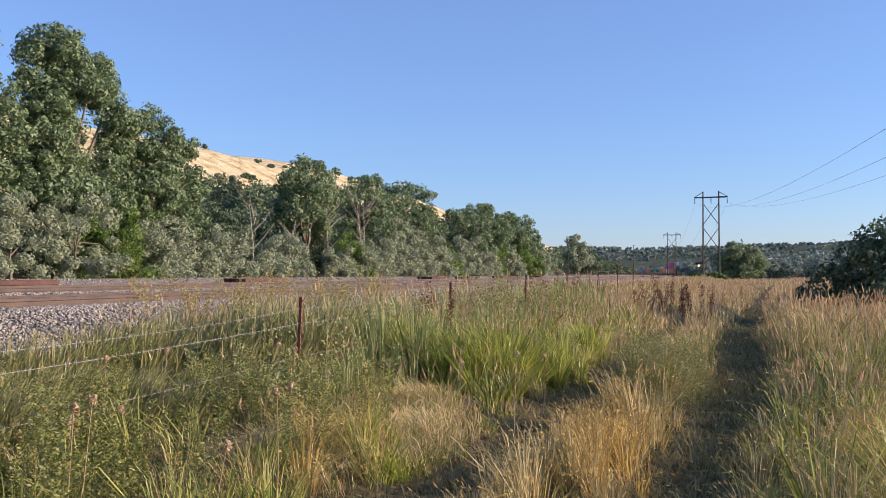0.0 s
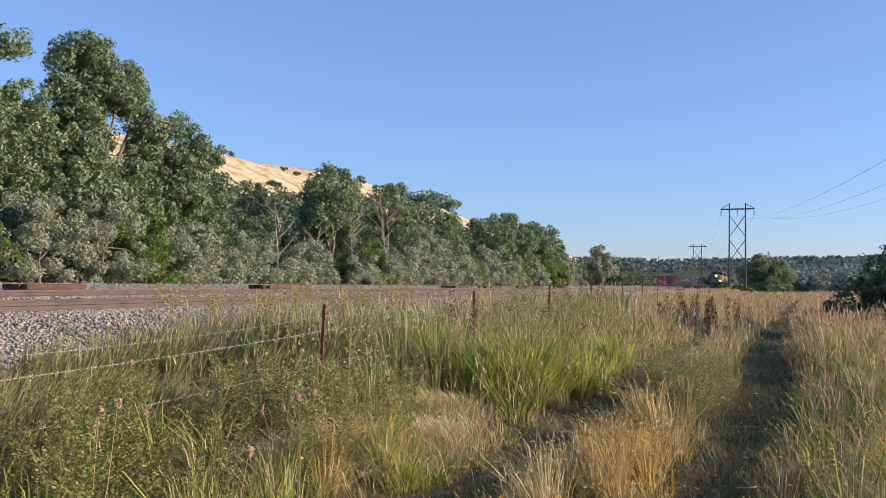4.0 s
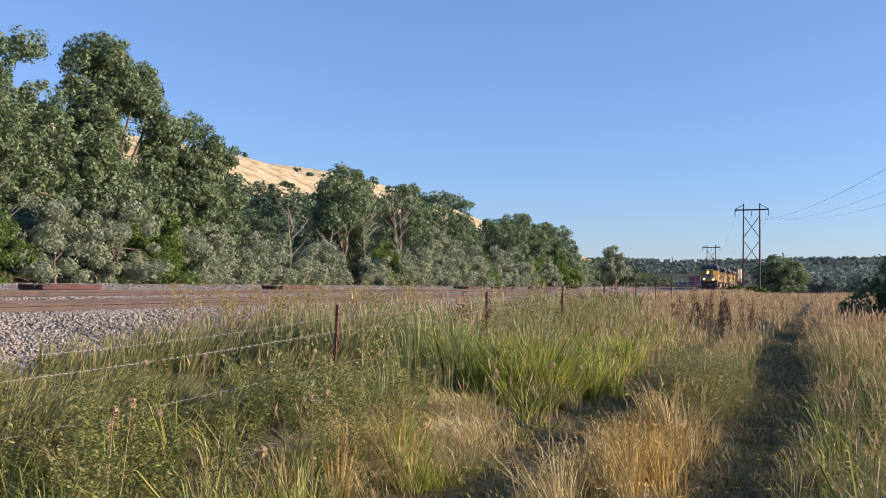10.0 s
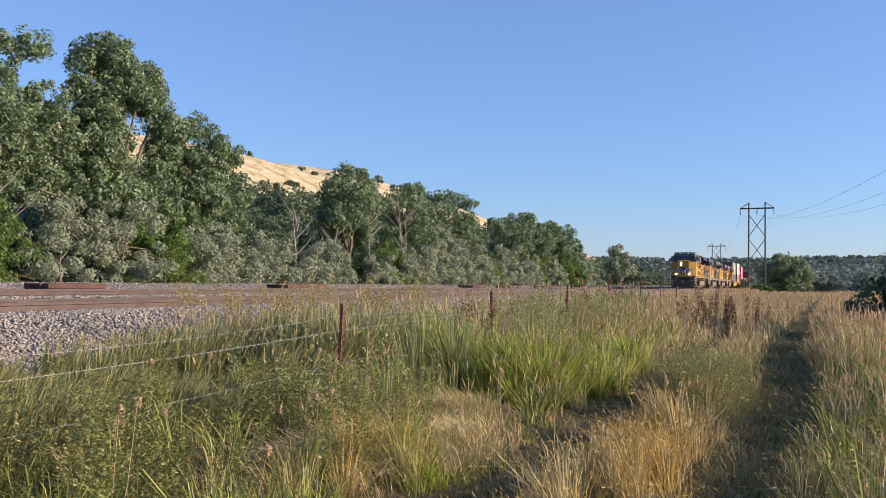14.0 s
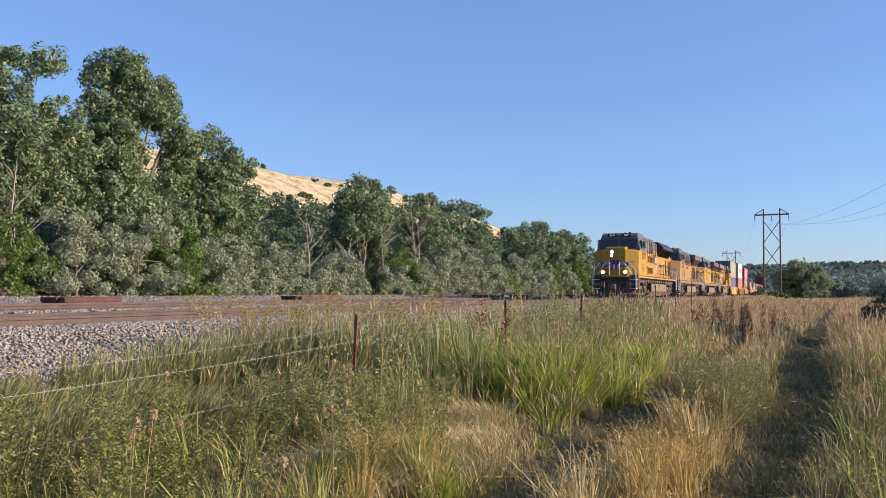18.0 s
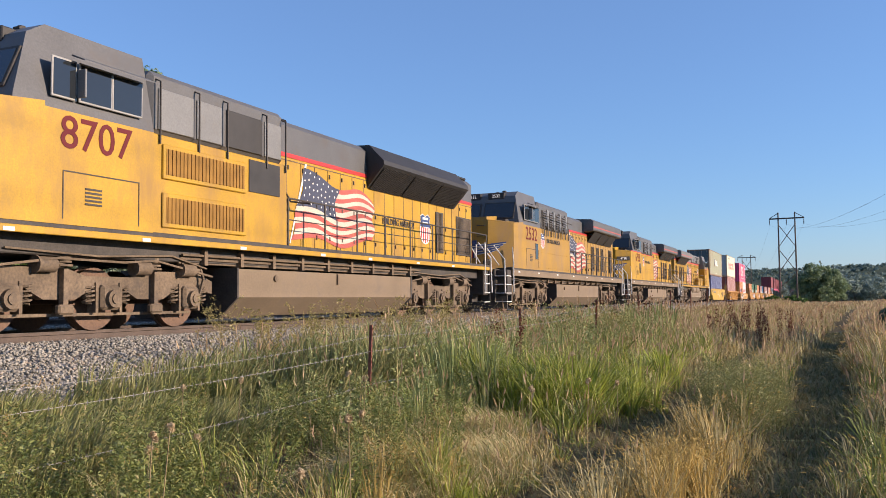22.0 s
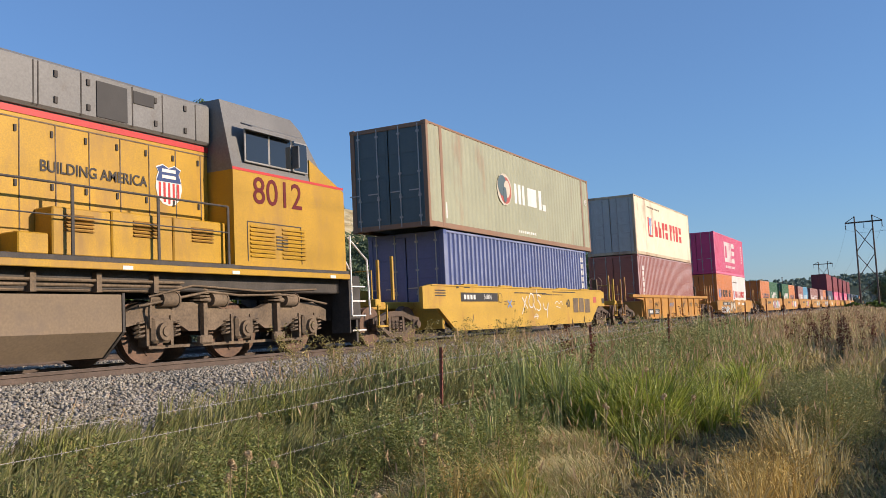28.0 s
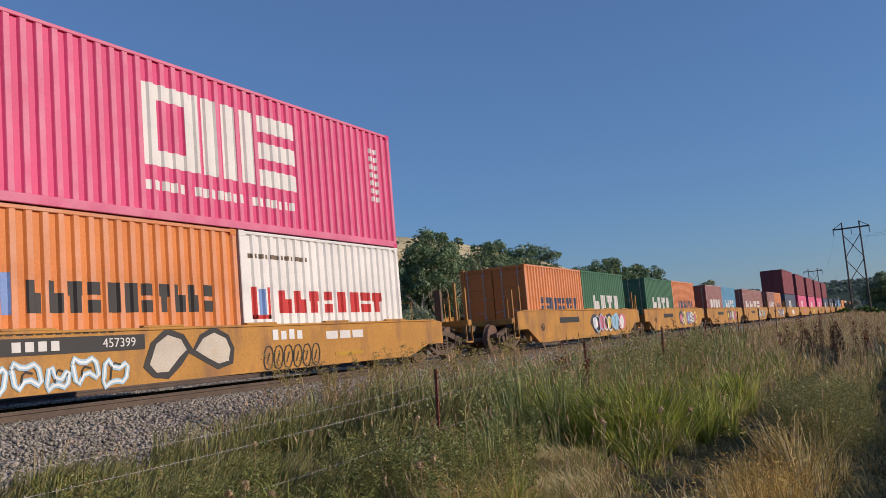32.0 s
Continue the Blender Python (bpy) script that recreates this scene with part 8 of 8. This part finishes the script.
for lobe in ([(7.26, 0.52), (7.42, 0.84), (7.68, 0.98), (7.98, 0.90), (8.10, 0.72), (7.92, 0.60), (7.66, 0.38), (7.40, 0.38)], [(8.32, 0.70), (8.52, 0.90), (8.80, 0.99), (9.10, 0.88), (9.20, 0.68), (9.14, 0.48), (8.88, 0.44), (8.56, 0.58)]):
    part("sprayed_patch", Shape().prism(lobe, "y", YW - 0.008, YW - 0.005), P_fwhite, car3, "pale sprayed patch")
for k in range(4):
    x = 10.45 + 0.26 * k
    bars(car3, "sprayed_bar", [(x, x + 0.17, 0.80, 1.0 - 0.03 * (k % 2))], YW, G_paints[1], "pale sprayed bar")
for k in range(6):
    x = 10.12 + 0.31 * k
    stroke(car3, [[(x, 0.30), (x + 0.06, 0.66), (x + 0.26, 0.70), (x + 0.32, 0.46), (x + 0.18, 0.22), (x, 0.30)], [(x + 0.1, 0.36), (x + 0.2, 0.56)]], 0.013, W_mark)
bars(car3, "owner_emblem", [(12.25, 12.68, 0.76, 0.93), (12.76, 13.18, 0.76, 0.93), (13.26, 13.70, 0.76, 0.93)], YW, P_white, "white blocks")
bars(car3, "yellow_mark", [(12.55, 13.68, 0.40, 0.47)], YW, P_yellow, "yellow bar")
bars(car3, "small_text", [(3.9 + 0.16 * k, 4.01 + 0.16 * k, 1.05, 1.09) for k in range(17)], YW, W_mark, "small black text bars")
orange = load(container("short_container", 6.058, 2.591, C_orange, "short orange container in the well of the third car"), 135.25, 0.36)
white = load(container("short_container", 6.058, 2.591, C_white, "short white container in the well of the third car"), 141.38, 0.36)
one = load(container("container", 12.192, 2.896, C_pink, "bright magenta container stacked on two short ones"), 135.25, 2.95)
bars(one, "emblem", [(3.85, 4.20, 0.96, 2.42), (4.84, 5.19, 0.96, 2.42), (4.20, 4.84, 0.96, 1.24), (4.20, 4.84, 2.14, 2.42), (5.32, 5.68, 0.96, 2.42), (5.86, 6.22, 0.96, 2.42), (6.40, 6.77, 0.96, 2.42), (6.92, 8.15, 0.96, 1.30), (6.92, 8.15, 1.52, 1.86), (6.92, 8.15, 2.08, 2.42)], YC, P_white, "plain white emblem blocks")
bars(one, "small_text", [(3.85 + 0.20 * k, 3.99 + 0.20 * k, 0.53, 0.70) for k in range(21) if k not in (5, 13)], YC, P_white, "small white blocks")
bars(one, "small_text", [(11.2 + 0.22 * j, 11.30 + 0.22 * j, 1.1 + 0.2 * k, 1.22 + 0.2 * k) for j in range(2) for k in range(7)], YC, P_white, "small white blocks")
word_blocks(orange, 1.48, 5.46, 1.02, 1.50, 11, W_mark, label="dark painted blocks", gap=0.3)
bars(orange, "emblem", [(0.55, 0.75, 1.0, 1.6), (0.80, 1.0, 0.9, 1.5), (1.05, 1.22, 1.0, 1.6)], YC, G_paints[5], "blue emblem blocks")
word_blocks(white, 1.17, 5.26, 0.98, 1.44, 8, P_red, label="red painted blocks")
bars(white, "emblem_red", [(0.32, 0.44, 0.87, 1.5), (0.78, 0.90, 0.87, 1.5), (0.32, 0.90, 0.87, 0.95)], YC, P_red, "red emblem blocks")
bars(white, "emblem_blue", [(0.50, 0.72, 0.95, 1.46)], YC, G_paints[5], "blue emblem blocks")
bars(white, "small_text", [(0.28 + 0.165 * k, 0.39 + 0.165 * k, 2.06, 2.15) for k in range(12)], YC, P_truck, "small dark bars")

# articulated sets behind: five wells each
SETS = [
    (154.1, [[("o", 6.058), ("g", 6.058)], [("g", 6.058), ("o", 6.058)], [("b", 6.058), ("s", 6.058)], [("b", 12.192)], [("b", 6.058), ("o", 6.058)]], False),
    (236.0, [[("n", 12.192)], [("p", 12.192)], [("p", 12.192)], [("p", 12.192)], [("n", 12.192)]], True),
    (317.8, [[("n", 6.058), ("n", 6.058)], [("n", 12.192)], [("s", 6.058), ("n", 6.058)], [("o", 12.192)], [("o", 6.058), ("w", 6.058)]], False),
    (399.6, [[], [("o", 6.058)], [], [("o", 12.192)], []], False),
    (481.4, [[], [], [("b", 12.192)], [], []], False),
]
PAINTS = {"o": (C_orange, "orange"), "g": (C_green, "green"), "b": (C_brown, "oxide-red"), "s": (C_sky, "light blue"), "n": (C_slate, "slate-blue"), "p": (C_pink, "magenta"), "w": (C_white, "white")}
for n_set, (u0, wells, stacked) in enumerate(SETS):
    for i, cargo in enumerate(wells):
        fine = n_set == 0
        wu = well_car("articulated_well", 16.0, 1.75, 14.25, 1.32, W_worn, "ochre articulated well car unit in the middle of the train", trucks=(0.0, 16.0 if i == 4 else False) if i else (0.6, False), fine=fine, platform=(i in (0, 4)))
        load(wu, u0 + 16.3 * i, 0)
        if n_set == 0:
            spray(wu, 8.5, 12.5, 0.35, 1.15, YW - 0.05, i, 7)
            for k in range(5):
                slab(wu, 8.0 + 0.95 * k, 9.3 + 0.95 * k, 0.36, 1.2, YW - 0.008 * k, G_paints[4 if k == 0 else (i + 2 * k) % 6], 30 + 5 * i + k)
                slab(wu, 8.25 + 0.95 * k, 9.0 + 0.95 * k, 0.5, 1.05, YW - 0.008 * k - 0.004, G_paints[(i + k + 1) % 4], 60 + 5 * i + k)
            bars(wu, "number_panel", [(4.4, 6.6, 0.85, 1.05)], YW, W_mark, "black number panel")
            lettering("well_size", "40", 0.36, W_mark, wu, on_side(2.6, 0.72, YW - 0.002), "black stencilled number")
        else:
            slab(wu, 6.0, 9.0, 0.4, 1.1, YW, G_paints[(i + n_set) % 6], 50 + i + 7 * n_set)
        x = 1.9
        for kk, (key, L) in enumerate(cargo):
            paint, word = PAINTS[key]
            c = load(container("short_container" if L < 7 else "container", L, 2.591, paint, f"{word} container riding low in an articulated well", fine=fine), u0 + 16.3 * i + x, 0.34)
            if n_set == 0:
                word_blocks(c, 1.4, L * 0.88, 0.95, 1.45 if key == "o" else 1.6, 9 if key == "o" else 4, C_slate if key == "o" else P_white, seed=kk + i)
            elif key in "pn":
                bars(c, "emblem", [(4.2, 5.2, 0.9, 1.8), (5.6, 6.6, 0.9, 1.8)], YC, P_white, "plain white emblem blocks")
            x += L + 0.08
        if stacked:
            load(container("container", 12.192, 2.896, C_wine if i else C_wine, "wine-red container stacked high on another", fine=fine), u0 + 16.3 * i + 1.9, 2.94)

# ---- what moves ----


def along_line(u, length, reverse=False):
    """Rows for walk(): the middle of a car that spans length metres from u behind the nose."""
    def rows(z, dx):
        out = []
        for k in range(33):
            t = float(k)
            s = NOSE_AT + SPEED * (21.5 - t) + u + length / 2
            x, y, a = on_track(s)
            turn = pose(x, y, RAIL_Z + z, 0, 0, math.degrees(a) + (180 if reverse else 0))
            out.append((t, turn @ Matrix.Translation((-length / 2 + dx, 0, 0))))
        return out
    return rows


def motions():
    for lo, u, L, back in engines:
        walk(lo, along_line(u, L, back)(0.0, 0.0))
    for ws, r, way in WHEELS:
        x, _, z = ws.location
        walk(ws, [(k / FPS, pose(x, 0, z, 0, (way * 360 * SPEED * k / FPS / (2 * math.pi * r)) % 360, 0)) for k in range(0, 961)])
    for c, u, z in CARGO:
        L = CAR_LEN.get(c.name.split(".")[0], 12.192)
        walk(c, along_line(u, L)(z, 0.0))


WHEELS = []
for ws, r in ROLLERS:
    WHEELS.append((ws, r, 1 if ws.parent is engines[3][0] else -1))
CAR_LEN = {"well_car": 19.75, "articulated_well": 16.0, "short_container": 6.058}
motions()
